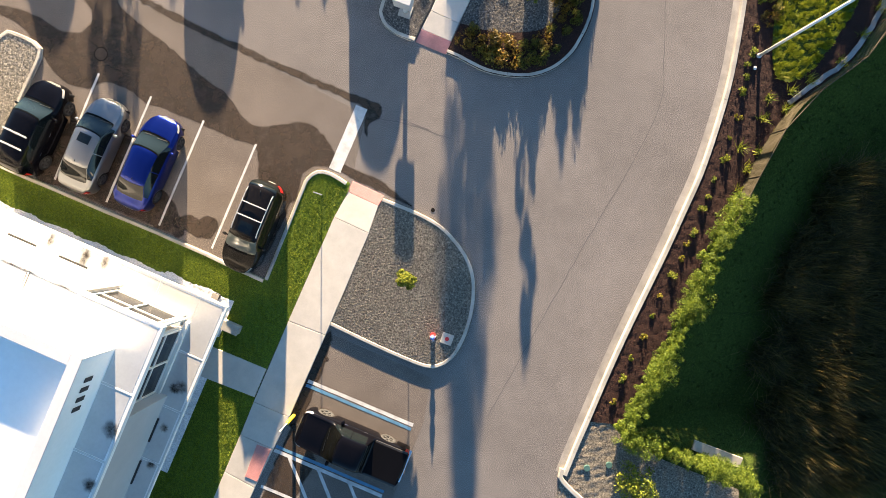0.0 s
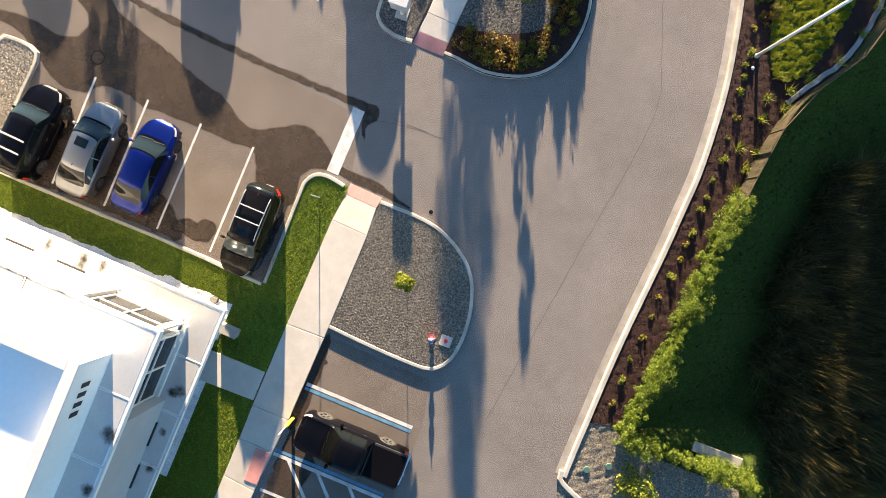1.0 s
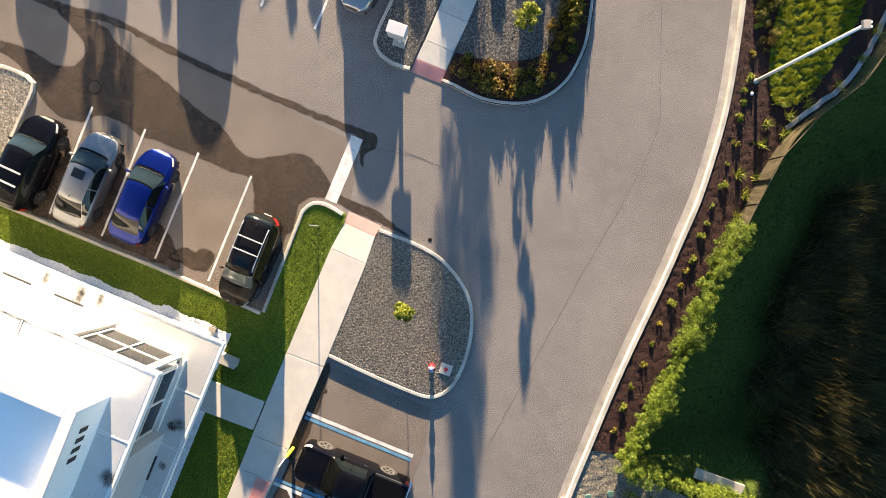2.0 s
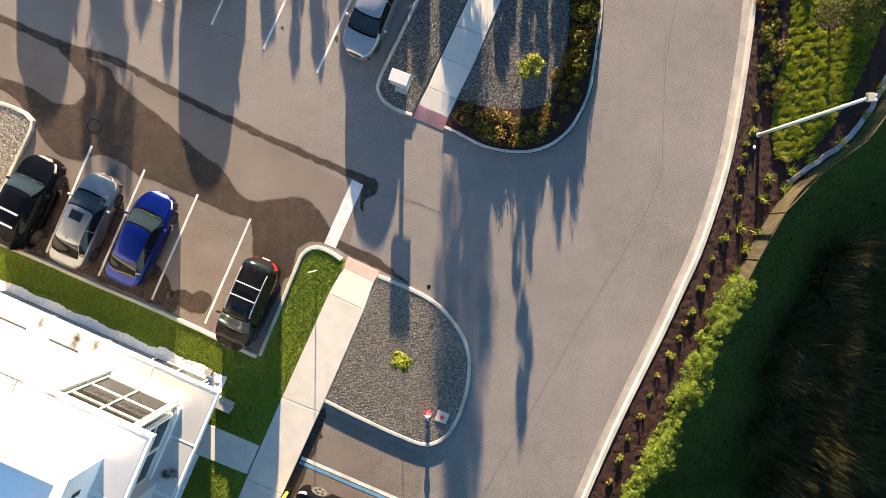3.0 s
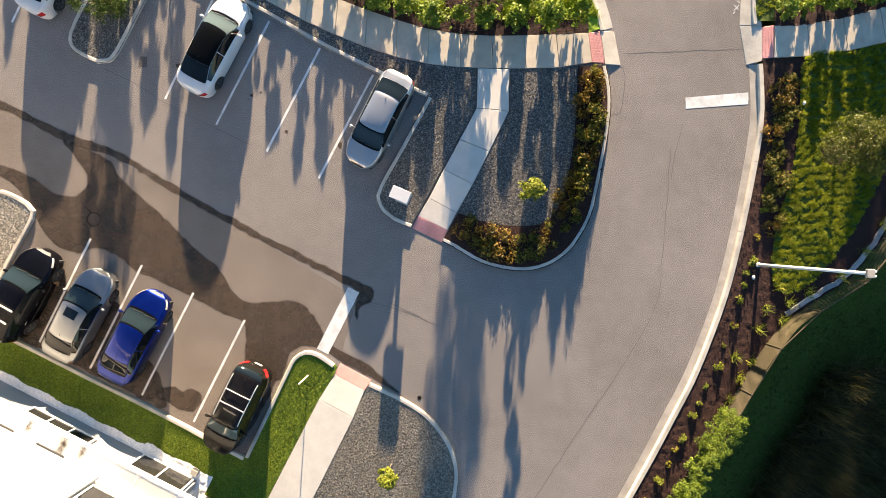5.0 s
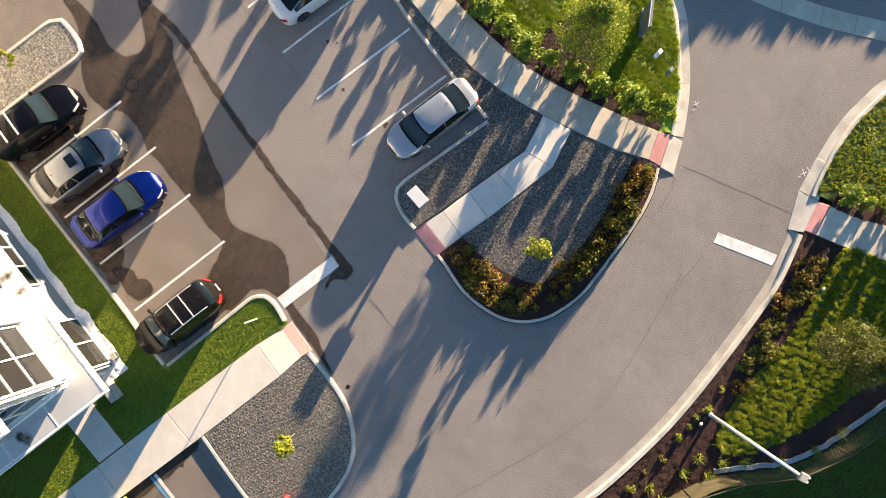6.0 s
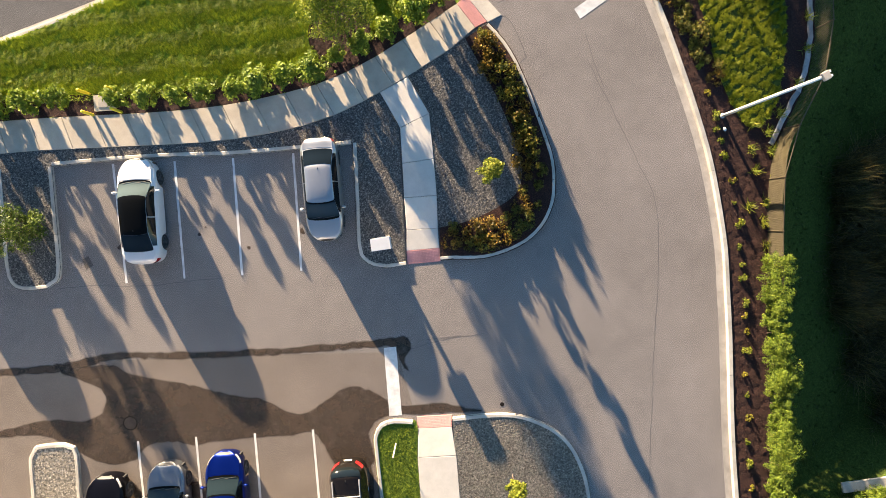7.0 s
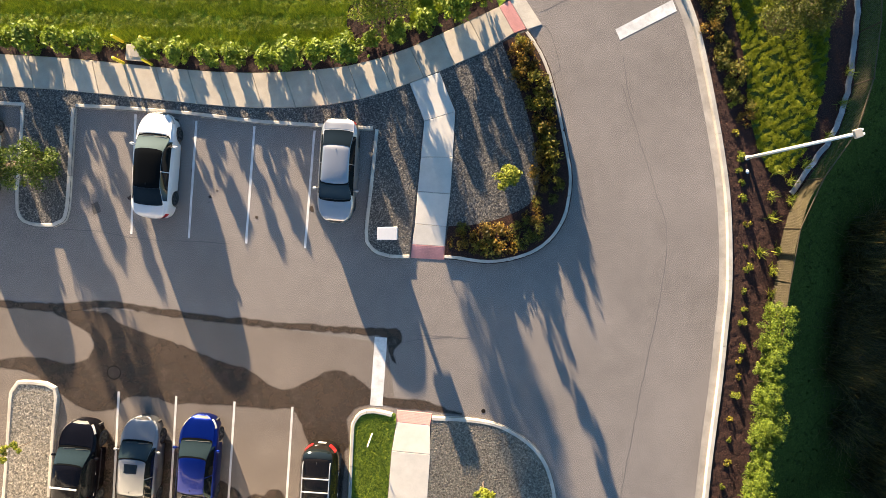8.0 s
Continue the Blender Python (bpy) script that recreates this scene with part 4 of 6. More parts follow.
tagged(bed("mulch_bed", offset(up_e, -0.05, False) + offset(up_e, 0.75, False)[::-1], 0.15, 0.1, 0.012, 0.5, M["mulch"], 22), "dark bark mulch strip under low shrubs", "mulch", kind="structure")
# mulch and lawn east of the road
out_in = offset(road_e, -0.55, False)
LAWN_E = [(16.42, 18.4), (16.31, 15.39), (16.06, 12.79), (15.55, 10.71), (15.45, 8.6), (15.8, 7.7), (16.6, 7.75), (17.6, 8.6), (18.75, 10.2), (19.5, 11.6), (20.1, 13.2), (20.9, 16), (21.8, 19.6), (20, 19.2), (18.3, 18.75)]
FE = [(x, y) for x, y in FENCE]
mulch_e = out_in + [(14.55, 18.3), (16.5, 18.4), (18.3, 18.7), (23.2, 20.3)] + FE[::-1] + [(7.9, -8.4), (6.75, -8.3)]
me_ = bed("mulch_bed", mulch_e, 0.10, 0.11, 0.02, 0.6, M["mulch"], 15)
tagged(me_, "dark brown bark mulch strip along the road kerb", "mulch", kind="structure")
lawn_e = smooth_line(LAWN_E, 0.4, True)
tagged(bed("lawn", lawn_e, 0.14, 0.2, 0.015, 1.2, M["soil_grass"], 16), "lawn with long shadows between mulch and fence", "lawn", kind="structure")
GRAVEL_SE = [(5.5, -11.2), (5.95, -10.3), (6.75, -8.3), (7.9, -8.4), (8.5, -9.0), (10.5, -10.2), (14, -11.6), (14, -16), (4.6, -16)]
gs = bed("gravel_bed", GRAVEL_SE, 0.07, 0.11, 0.02, 0.6, M["gravel"], 17)
tagged(gs, "grey gravel corner beside the hedge", "gravel", kind="structure")
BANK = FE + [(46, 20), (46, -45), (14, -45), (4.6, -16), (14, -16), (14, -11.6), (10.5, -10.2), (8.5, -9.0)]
bank = bed("pond_bank", BANK, 0.06, 0.35, 0.04, 2.0, M["bank_turf_dim"], 18, past_fence)
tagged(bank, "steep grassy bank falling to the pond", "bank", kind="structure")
tagged(bed("ground", [(23.0, 18.0), (24.4, 21.2), (26, 24), (46, 27), (46, 19.5)], 0.05, 0.5, 0.03, 2, M["soil_grass"], 19), "rough grass beyond the fence", "ground", kind="structure")
pond = flat("water", [(18, -45), (46, -45), (46, 8), (33, 6), (27, -2), (22.5, -8), (20, -16)], -2.75, M["water"], thick=0.3)
tagged(pond, "dark still pond water", "water", kind="structure")

# ---- building: two storeys, two canopies, parapet ----
NE = Vector((-9.18, -2.37))
U, V = Vector((-0.914, 0.405)), Vector((-0.405, -0.914))
# building frame: x runs west along the north front, -y into the depth, z up
WID, DEP = 24.0, 26.0
BROT = math.degrees(math.atan2(-U.y, -U.x))
bld = empty("office_building", pose(NE.x, NE.y, 0, 0, 0, BROT), "white two-storey office building with deep flat canopies", "building")


def bbox(name, material, *dims, bevel=0.0, label="", parent=None):
    """Boxes given by their reach west (u), depth south (v) and height."""
    d = [(-u1, -u0, -v1, -v0, z0, z1) for u0, u1, v0, v1, z0, z1 in dims]
    return boxes(name, material, parent or bld, *d, bevel=bevel, label=label)


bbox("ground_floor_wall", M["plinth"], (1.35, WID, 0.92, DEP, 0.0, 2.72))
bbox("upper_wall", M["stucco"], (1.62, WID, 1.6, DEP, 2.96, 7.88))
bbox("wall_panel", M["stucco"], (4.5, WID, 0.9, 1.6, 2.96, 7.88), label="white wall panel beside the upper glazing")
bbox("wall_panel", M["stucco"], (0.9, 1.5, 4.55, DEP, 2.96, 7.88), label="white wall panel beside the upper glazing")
bbox("lower_canopy", M["membrane"], (0.0, WID, 0.0, DEP, 2.70, 2.95), bevel=0.015)
bbox("upper_canopy", M["membrane"], (0.0, WID, 0.0, DEP, 7.86, 8.1), bevel=0.015)
for z in (2.95, 8.1):
    bbox("canopy_edge", M["white_metal"], (-0.02, 0.06, -0.02, DEP, z - 0.02, z + 0.03), (0.06, WID, -0.02, 0.06, z - 0.02, z + 0.03), bevel=0.01)
# metal cover sheets on the canopies, with standing joints
for z in (2.953, 8.103):
    v = 0.13
    while v < 22:
        bbox("cover_sheet", M["panel"], (0.13, 1.2, v, v + 2.35, z, z + 0.008))
        bbox("standing_joint", M["white_metal"], (0.06, 1.22, v + 2.38, v + 2.44, z, z + 0.02), bevel=0.008)
        v += 2.47
    u = 1.21
    while u < 5:
        bbox("cover_sheet", M["panel"], (u, u + 1.75, 0.13, 1.2, z, z + 0.008))
        bbox("standing_joint", M["white_metal"], (u + 1.78, u + 1.84, 0.1, 1.22, z, z + 0.02), bevel=0.008)
        u += 1.87
bbox("parapet", M["membrane"], (1.22, 1.52, 1.3, DEP, 8.08, 9.74), (1.52, WID, 1.3, 1.6, 8.08, 9.735))
bbox("parapet_cap", M["cap"], (1.19, 1.56, 1.27, DEP, 9.74, 9.78), (1.56, WID, 1.27, 1.64, 9.74, 9.778), bevel=0.01)
bbox("roof", M["membrane"], (1.5, WID, 1.58, DEP, 9.2, 9.37))
# house number on the east parapet face: plain dark bars
bbox("number_plate", M["dark"], *[(1.19, 1.215, 2.1 + i * 0.35, 2.27 + i * 0.35, 8.78, 9.16) for i in range(4)], bevel=0.01, label="four dark raised bars in place of the number")


def glazed(name, along_u, a0, a1, n, z0, z1, plane, rows, parent, label):
    """A glazed front: frame members and separate panes. along_u: it faces north, else east."""
    f = 0.07

    def put(nm, mat_, p0, p1, q0, q1, d0, d1):
        if along_u:
            return bbox(nm, mat_, (p0, p1, plane + d0, plane + d1, q0, q1), parent=parent)
        return bbox(nm, mat_, (plane + d0, plane + d1, p0, p1, q0, q1), parent=parent)
    w = (a1 - a0) / n
    for i in range(n + 1):
        put("mullion", M["sill"], a0 + i * w - f / 2, a0 + i * w + f / 2, z0, z1, -0.06, 0.08)
    zs = [z0 + (z1 - z0) * r for r in rows]
    for z in zs:
        put("transom", M["sill"], a0, a1, z - f / 2, z + f / 2, -0.05, 0.07)
    for i in range(n):
        for q0, q1 in zip(zs, zs[1:]):
            put("pane", M["glass"], a0 + i * w + f / 2, a0 + (i + 1) * w - f / 2, q0 + f / 2, q1 - f / 2, 0.0, 0.03)


glazed("window", True, 1.6, 4.4, 2, 3.35, 7.75, 1.12, (0, 0.25, 0.5, 0.75, 1), bld, "")
glazed("window", False, 1.6, 4.5, 2, 3.2, 7.7, 1.4, (0, 0.25, 0.5, 0.75, 1), bld, "")
bbox("corner_post", M["sill"], (1.4, 1.5, 1.5, 1.6, 2.96, 7.86), bevel=0.01)
bbox("corner_post", M["sill"], (1.4, 1.5, 1.12, 1.22, 2.96, 7.86), bevel=0.01)
bbox("window_sill", M["sill"], (1.5, 4.5, 1.0, 1.6, 2.955, 3.2), (1.2, 1.4, 1.25, 4.55, 2.955, 3.12), bevel=0.01)
glazed("window", True, 1.5, 4.1, 2, 0.25, 2.5, 0.86, (0, 0.72, 1), bld, "")
glazed("window", True, 6.2, 9.4, 3, 0.9, 2.4, 0.86, (0, 1), bld, "")
glazed("window", False, 1.4, 3.6, 2, 0.1, 2.4, 1.29, (0, 0.8, 1), bld, "")
# scupper slots at the foot of the upper east wall, and soot stains below outlets
for v in (5.6, 7.6, 9.6):
    bbox("scupper", M["dark"], (0.82, 0.9, v, v + 1.1, 2.97, 3.02))
for u in (6.2, 8.6, 11.2):
    bbox("scupper", M["dark"], (u, u + 1.3, 0.82, 0.9, 2.97, 3.02))


def blot(u, v, z, r, seed, ll=1.0):
    rng = random.Random(seed)
    bm = bmesh.new()
    n = 22
    ring = [(r * (1 + rng.uniform(-0.22, 0.22)) * math.cos(6.283 * i / n) * ll - u, r * (1 + rng.uniform(-0.22, 0.22)) * math.sin(6.283 * i / n) * (1.7 if u > 3 else 1.0) - v, z) for i in range(n)]
    wear = bm.verts.layers.float.new("wear")
    c = bm.verts.new((-u, -v, z))
    c[wear] = 1.0
    mid = [bm.verts.new((-u + (q[0] + u) * 0.45, -v + (q[1] + v) * 0.45, z)) for q in ring]
    vs = [bm.verts.new((-u + (q[0] + u) * 1.25, -v + (q[1] + v) * 1.25, z)) for q in ring]
    for m_ in mid:
        m_[wear] = 0.85
    for i in range(n):
        bm.faces.new((c, mid[i], mid[(i + 1) % n]))
        bm.faces.new((mid[i], vs[i], vs[(i + 1) % n], mid[(i + 1) % n]))
    return link("soot_stain", bm, M["soot"], bld)


for k, (u, v, z, r) in enumerate(((0.5, 4.0, 2.972, 0.2), (0.75, 4.15, 2.974, 0.16), (0.5, 5.9, 2.972, 0.13), (0.4, 7.6, 2.972, 0.14), (0.25, 3.9, 8.125, 0.17), (0.25, 5.9, 8.125, 0.13),
                                  (3.6, 0.5, 8.106, 0.22), (4.9, 0.35, 8.106, 0.18), (5.5, 0.5, 8.106, 0.25), (7.0, 0.6, 8.106, 0.2),
                                  (5.6, 0.35, 2.972, 0.13), (6.5, 0.45, 2.972, 0.16), (8.1, 0.4, 2.972, 0.14))):
    blot(u, v, z, r * (1.7 if z > 8 else 1.3), k)
# strip of white gravel round the foot


def bw(u, v):
    return (NE.x + U.x * u + V.x * v, NE.y + U.y * u + V.y * v)


edge_rng = random.Random(17)
STRIP = [bw(0.75 + i * 0.11, 0.5 + edge_rng.uniform(-0.03, 0.03) + 0.05 * math.sin(i * 0.37) - (0.12 if i < 33 else 0.0)) for i in range(212)] + [bw(24, 1.1), bw(1.4, 1.1), bw(1.4, 2.3), bw(0.75, 2.3)]
tagged(bed("gravel_strip", STRIP, 0.125, 0.04, 0.015, 0.4, M["white_gravel"], 31), "strip of white gravel at the foot of the building", "gravel", kind="structure")
STRIP2 = [bw(0.5, 4.3), bw(1.4, 4.3), bw(1.4, 9.4), bw(0.5, 9.4)]
tagged(bed("gravel_strip", STRIP2, 0.125, 0.04, 0.015, 0.4, M["white_gravel"], 32), "strip of white gravel at the foot of the building", "gravel", kind="structure")
bench = empty("concrete_block", pose(*bw(0.35, 1.55), 0.1, 0, 0, BROT), "low grey concrete block beside the entrance path", "block")
boxes("block", M["gutter"], bench, (-0.45, 0.45, -0.2, 0.2, 0, 0.42), bevel=0.02)
boxes("cap", M["kerb"], bench, (-0.48, 0.48, -0.23, 0.23, 0.42, 0.48), bevel=0.015)
vent = empty("vent_box", pose(*bw(1.6, 0.5), 0.12, 0, 0, BROT), "small dark utility box on the white gravel", "utility box")
boxes("body", M["dark"], vent, (-0.16, 0.16, -0.12, 0.12, 0, 0.22), bevel=0.02)
boxes("lid", M["gutter"], vent, (-0.17, 0.17, -0.13, 0.13, 0.22, 0.25), bevel=0.01)

# ---- vehicles ----


def keyed(pairs):
    xs, ys = [p[0] for p in pairs], [p[1] for p in pairs]

    def f(x):
        i = 0
        if x <= xs[0]:
            return ys[0]
        if x >= xs[-1]:
            return ys[-1]
        while x > xs[i + 1]:
            i += 1
        t = (x - xs[i]) / (xs[i + 1] - xs[i])
        h = xs[i + 1] - xs[i]
        m = []
        for k in (i, i + 1):
            if 0 < k < len(xs) - 1:
                a, b = (ys[k] - ys[k - 1]) / (xs[k] - xs[k - 1]), (ys[k + 1] - ys[k]) / (xs[k + 1] - xs[k])
                m.append(0 if a * b <= 0 else 2 * a * b / (a + b))
            else:
                m.append((ys[i + 1] - ys[i]) / h)
        t2, t3 = t * t, t ** 3
        return ys[i] * (2 * t3 - 3 * t2 + 1) + m[0] * h * (t3 - 2 * t2 + t) + ys[i + 1] * (3 * t2 - 2 * t3) + m[1] * h * (t3 - t2)
    return f


def wheel_meshes():
    """Tyre and rim, axis along y, outer face at +y."""
    bm = bmesh.new()
    prof = [(0.235, -0.10), (0.30, -0.11), (0.328, -0.085), (0.335, 0.0), (0.328, 0.085), (0.30, 0.11), (0.235, 0.10)]
    n = 28
    rows = [[bm.verts.new((r * math.cos(6.2832 * i / n), y, r * math.sin(6.2832 * i / n))) for r, y in prof] for i in range(n)]
    for i in range(n):
        a, b = rows[i], rows[(i + 1) % n]
        for j in range(len(prof) - 1):
            bm.faces.new((a[j], a[j + 1], b[j + 1], b[j]))
    bmesh.ops.recalc_face_normals(bm, faces=bm.faces)
    t = link("tyre", bm, M["rubber"], smooth=True)
    bm = bmesh.new()
    for k in range(5):
        a = 6.2832 * k / 5
        for da in (-0.13, 0.13):
            r = bmesh.ops.create_cube(bm, size=1, matrix=Matrix.Rotation(a + da, 4, "Y") @ Matrix.LocRotScale((0.13, 0.07, 0), None, (0.2, 0.03, 0.035)))
    bmesh.ops.create_cone(bm, cap_ends=True, segments=20, radius1=0.055, radius2=0.045, depth=0.05, matrix=Matrix.Translation((0, 0.075, 0)) @ Matrix.Rotation(radians(-90), 4, "X"))
    for r0, r1, y in ((0.238, 0.215, 0.09),):
        ring = []
        for i in range(28):
            c, s = math.cos(6.2832 * i / 28), math.sin(6.2832 * i / 28)
            ring.append([bm.verts.new((r0 * c, y, r0 * s)), bm.verts.new((r1 * c, y - 0.005, r1 * s)), bm.verts.new((r1 * c, y - 0.1, r1 * s))])
        for i in range(28):
            a, b = ring[i], ring[(i + 1) % 28]
            bm.faces.new((a[0], a[1], b[1], b[0]))
            bm.faces.new((a[1], a[2], b[2], b[1]))
    m = link("rim", bm, M["alloy"])
    bm = bmesh.new()
    bmesh.ops.create_circle(bm, cap_ends=True, segments=24, radius=0.215, matrix=Matrix.Translation((0, 0.0, 0)) @ Matrix.Rotation(radians(-90), 4, "X"))
    d = link("disc", bm, M["dark"])
    me = (t.data, m.data, d.data)
    for o in (t, m, d):
        bpy.data.objects.remove(o)
    return me


TYRE, RIM, DISC = wheel_meshes()


def add_wheel(car, x, y, r, flip):
    tyre = new("wheel", TYRE)
    tyre.parent = car
    tyre.matrix_basis = pose(x, y, r, 0, 0, 180 if flip else 0) @ Matrix.Diagonal((r / 0.335, 1, r / 0.335, 1))
    for nm, me in (("rim", RIM), ("hub", DISC)):
        o = new(nm, me)
        o.parent = tyre


def vehicle(name, label, at, heading, paint_m, L, W, H, top, belt, roofw, cowl, rf, rr, rg, wheels, group="parked cars", wheel_r=0.335, glass_roof=False, sunroof=None, rails=0, bed=None,
            side=None, mirror=1.0, side_rails=True, screen=None, category="car", nose=1.1, tail=0.75, bar_w=0.04):
    """A lofted vehicle. x runs forward. top, belt, roofw: heights of roof line and shoulder, and half width of the roof, along x.
    cowl, rf, rr, rg: where the windscreen begins, the roof begins and ends, and the rear window ends."""
    ang = math.degrees(math.atan2(heading[1], heading[0]))
    car = empty(name, pose(at[0], at[1], 0, 0, 0, ang), label, category, group)
    ftop, fbelt, frw = keyed(top), keyed(belt), keyed(roofw)
    N = 72
    xs = [-L / 2 + L * (0.5 - 0.5 * math.cos(math.pi * i / N)) * 0.6 + L * i / N * 0.4 for i in range(N + 1)]
    ra = wheel_r * 1.13

    def half(x):
        w = W / 2
        s = max(0.0, (x - (L / 2 - nose)) / nose)
        e = max(0.0, (-x - (L / 2 - tail)) / tail)
        taper = 1 - 0.05 * max(0.0, x / (L / 2)) ** 2 - 0.06 * max(0.0, -x / (L / 2)) ** 2
        return w * taper * (1 - 0.985 * s ** 2.5) ** 0.42 * (1 - 0.985 * e ** 2.9) ** 0.34

    def section(x):
        hw, zs, zt, wr = half(x), fbelt(x), ftop(x), frw(x)
        s = max(0.0, (abs(x) - (L / 2 - 0.16)) / 0.16)
        zs, zt = zs - 0.10 * s ** 2, zt - 0.13 * s ** 2
        wr = min(wr, hw * 0.9)
        zl = 0.21 + 0.10 * s ** 2
        for wx in wheels:
            dx = abs(x - wx)
            if dx < ra:
                zl = max(zl, wheel_r + math.sqrt(ra * ra - dx * dx))
        z1 = max(zl + 0.03, 0.36)
        z2 = max(z1 + 0.03, zs * 0.74)
        z3 = max(z2 + 0.02, zs - 0.07)
        z4 = max(z3 + 0.015, zs)
        zt = max(zt, z4 + 0.02)
        yb = hw * 0.955
        return [(hw * 0.955, zl), (hw * 0.995, z1), (hw, z2), (hw * 0.988, z3), (yb, z4), (yb + (wr - yb) * 0.14, z4 + (zt - z4) * 0.10), (yb + (wr - yb) * 0.55, z4 + (zt - z4) * 0.55),
                (yb + (wr - yb) * 0.93, z4 + (zt - z4) * 0.90), (wr - 0.045, zt - 0.02), (wr * 0.55, zt + 0.018), (0.0, zt + 0.032)]

    def ring(x):
        s = section(x)
        return [(x, y, z) for y, z in s] + [(x, -y, z) for y, z in s[-2::-1]]

    bm = bmesh.new()
    rows = [[bm.verts.new(p) for p in ring(x)] for x in xs]
    m = len(rows[0])
    for a, b in zip(rows, rows[1:]):
        for j in range(m - 1):
            bm.faces.new((a[j], b[j], b[j + 1], a[j + 1]))
    for row in (rows[0], rows[-1]):
        for j in range(m // 2):
            q = (row[j], row[j + 1], row[m - 2 - j], row[m - 1 - j])
            if len(set(q)) == 4:
                bm.faces.new(q)
            else:
                bm.faces.new((row[j], row[j + 1], row[m - 1 - j]))
    bmesh.ops.recalc_face_normals(bm, faces=bm.faces)
    body = link("body", bm, paint_m, car, smooth=True)

    def patch(nm, x0, x1, j0, j1, material, off=0.008, inset0=0.0, inset1=0.0, label_="", parent=None, bow=0.0):
        """A sheet lying on the body between stations x0 and x1 and section points j0 to j1; bow curves its ends."""
        bm = bmesh.new()
        grid = []
        st = [x0] + [x for x in xs if x0 + 0.01 < x < x1 - 0.01] + [x1]
        if bow:
            st = [x0 + (x1 - x0) * i / 18 for i in range(19)]
        half_n = (j1 - j0) / 2
        for x in st:
            line = []
            bend = bow[0] + (bow[1] - bow[0]) * (x - x0) / (x1 - x0) if isinstance(bow, tuple) else bow
            for j in range(j0, j1 + 1):
                t = (j - j0 - half_n) / half_n
                line.append(Vector(ring(x + bend * (1 - t * t))[j]))
            if inset0:
                line[0] = line[0].lerp(line[1], inset0)
            if inset1:
                line[-1] = line[-1].lerp(line[-2], inset1)
            grid.append([bm.verts.new(p) for p in line])
        for a, b in zip(grid, grid[1:]):
            for j in range(len(a) - 1):
                bm.faces.new((a[j], b[j], b[j + 1], a[j + 1]))
        bm.normal_update()
        c = Vector((0, 0, 0.55))
        if sum(f.normal.dot(f.calc_center_median() - c) for f in bm.faces) < 0:
            bmesh.ops.reverse_faces(bm, faces=bm.faces)
            bm.normal_update()
        for v in bm.verts:
            v.co += v.normal * off
        return link(nm, bm, material, parent or car, label_, smooth=True)

    K = 20
    G = M["car_glass"]
    patch("windscreen_border", rf - 0.04, cowl - 0.04, 7, K - 7, M["tinted_glass"], 0.011, bow=0.16)
    patch("windscreen", rf + 0.02, cowl - 0.13, 7, K - 7, screen or M["screen_glass"], 0.017, 0.16, 0.16, bow=0.16)
    if rg < rr - 0.05:
        patch("rear_window", rg + 0.06, rr + 0.03, 7, K - 7, M["rear_glass"], 0.016, 0.2, 0.2, bow=-0.11 if bed is None else -0.02)
    sd = side or (rg + 0.2, cowl - 0.2)
    mid = (sd[0] + sd[1]) / 2 - 0.05
    for j0, j1, a, b in ((5, 7, 0.1, 0.0), (K - 7, K - 5, 0.0, 0.1)):
        patch("side_window", sd[0], mid - 0.018, j0, j1, G, 0.006, a, b)
        patch("side_window", mid + 0.018, sd[1], j0, j1, G, 0.006, a, b)
    bm = bmesh.new()
    for y0, y1 in ((0.5, -0.02), (-0.08, -0.6)):
        tube(bm, (cowl - 0.03, y0, ftop(cowl - 0.03) + 0.045), (cowl + 0.03, y1, ftop(cowl + 0.03) + 0.055), 0.012, 0.008, 6)
    link("wipers", bm, M["dark"], car)
    if glass_roof:
        patch("glass_roof", rr + 0.035, rf - 0.025, 7, K - 7, M["tinted_glass"], 0.016, 0.1, 0.1, label_="black glass roof panel", bow=(-0.11, 0.16))
    if sunroof:
        patch("sunroof", sunroof[0], sunroof[1], 9, K - 9, G, 0.008, 0.1, 0.1)
    patch("bonnet", cowl + 0.05, L / 2 - 0.3, 7, K - 7, paint_m, 0.012, bow=0.1)
    if bed is None and rg > -L / 2 + 0.45:
        patch("boot_lid", -L / 2 + 0.16, rg - 0.04, 7, K - 7, paint_m, 0.010, bow=-0.07)
    for j0, j1 in ((3, 5), (K - 5, K - 3)):
        patch("headlight", L / 2 - 0.5, L / 2 - 0.14, j0 - (j0 != 3), j1 + (j0 == 3), M["clear_lens"], 0.008, 0.3 if j0 == 3 else 0.0, 0.0 if j0 == 3 else 0.3)
        patch("tail_light", -L / 2 + 0.03, -L / 2 + 0.26, j0 - (j0 == 3), j1 + (j0 != 3), M["red_lens"], 0.01)
    zn = fbelt(L / 2)
    patch("grille", L / 2 - 0.11, L / 2 - 0.03, 8, K - 8, M["dark"], 0.008)
    boxes("number_plate", M["white_metal"], car, (-L / 2 - 0.012, -L / 2 + 0.01, -0.18, 0.18, 0.56, 0.68))
    boxes("underbody", M["dark"], car, (-L / 2 + 0.2, L / 2 - 0.2, -W / 2 + 0.24, W / 2 - 0.24, 0.2, 0.5))
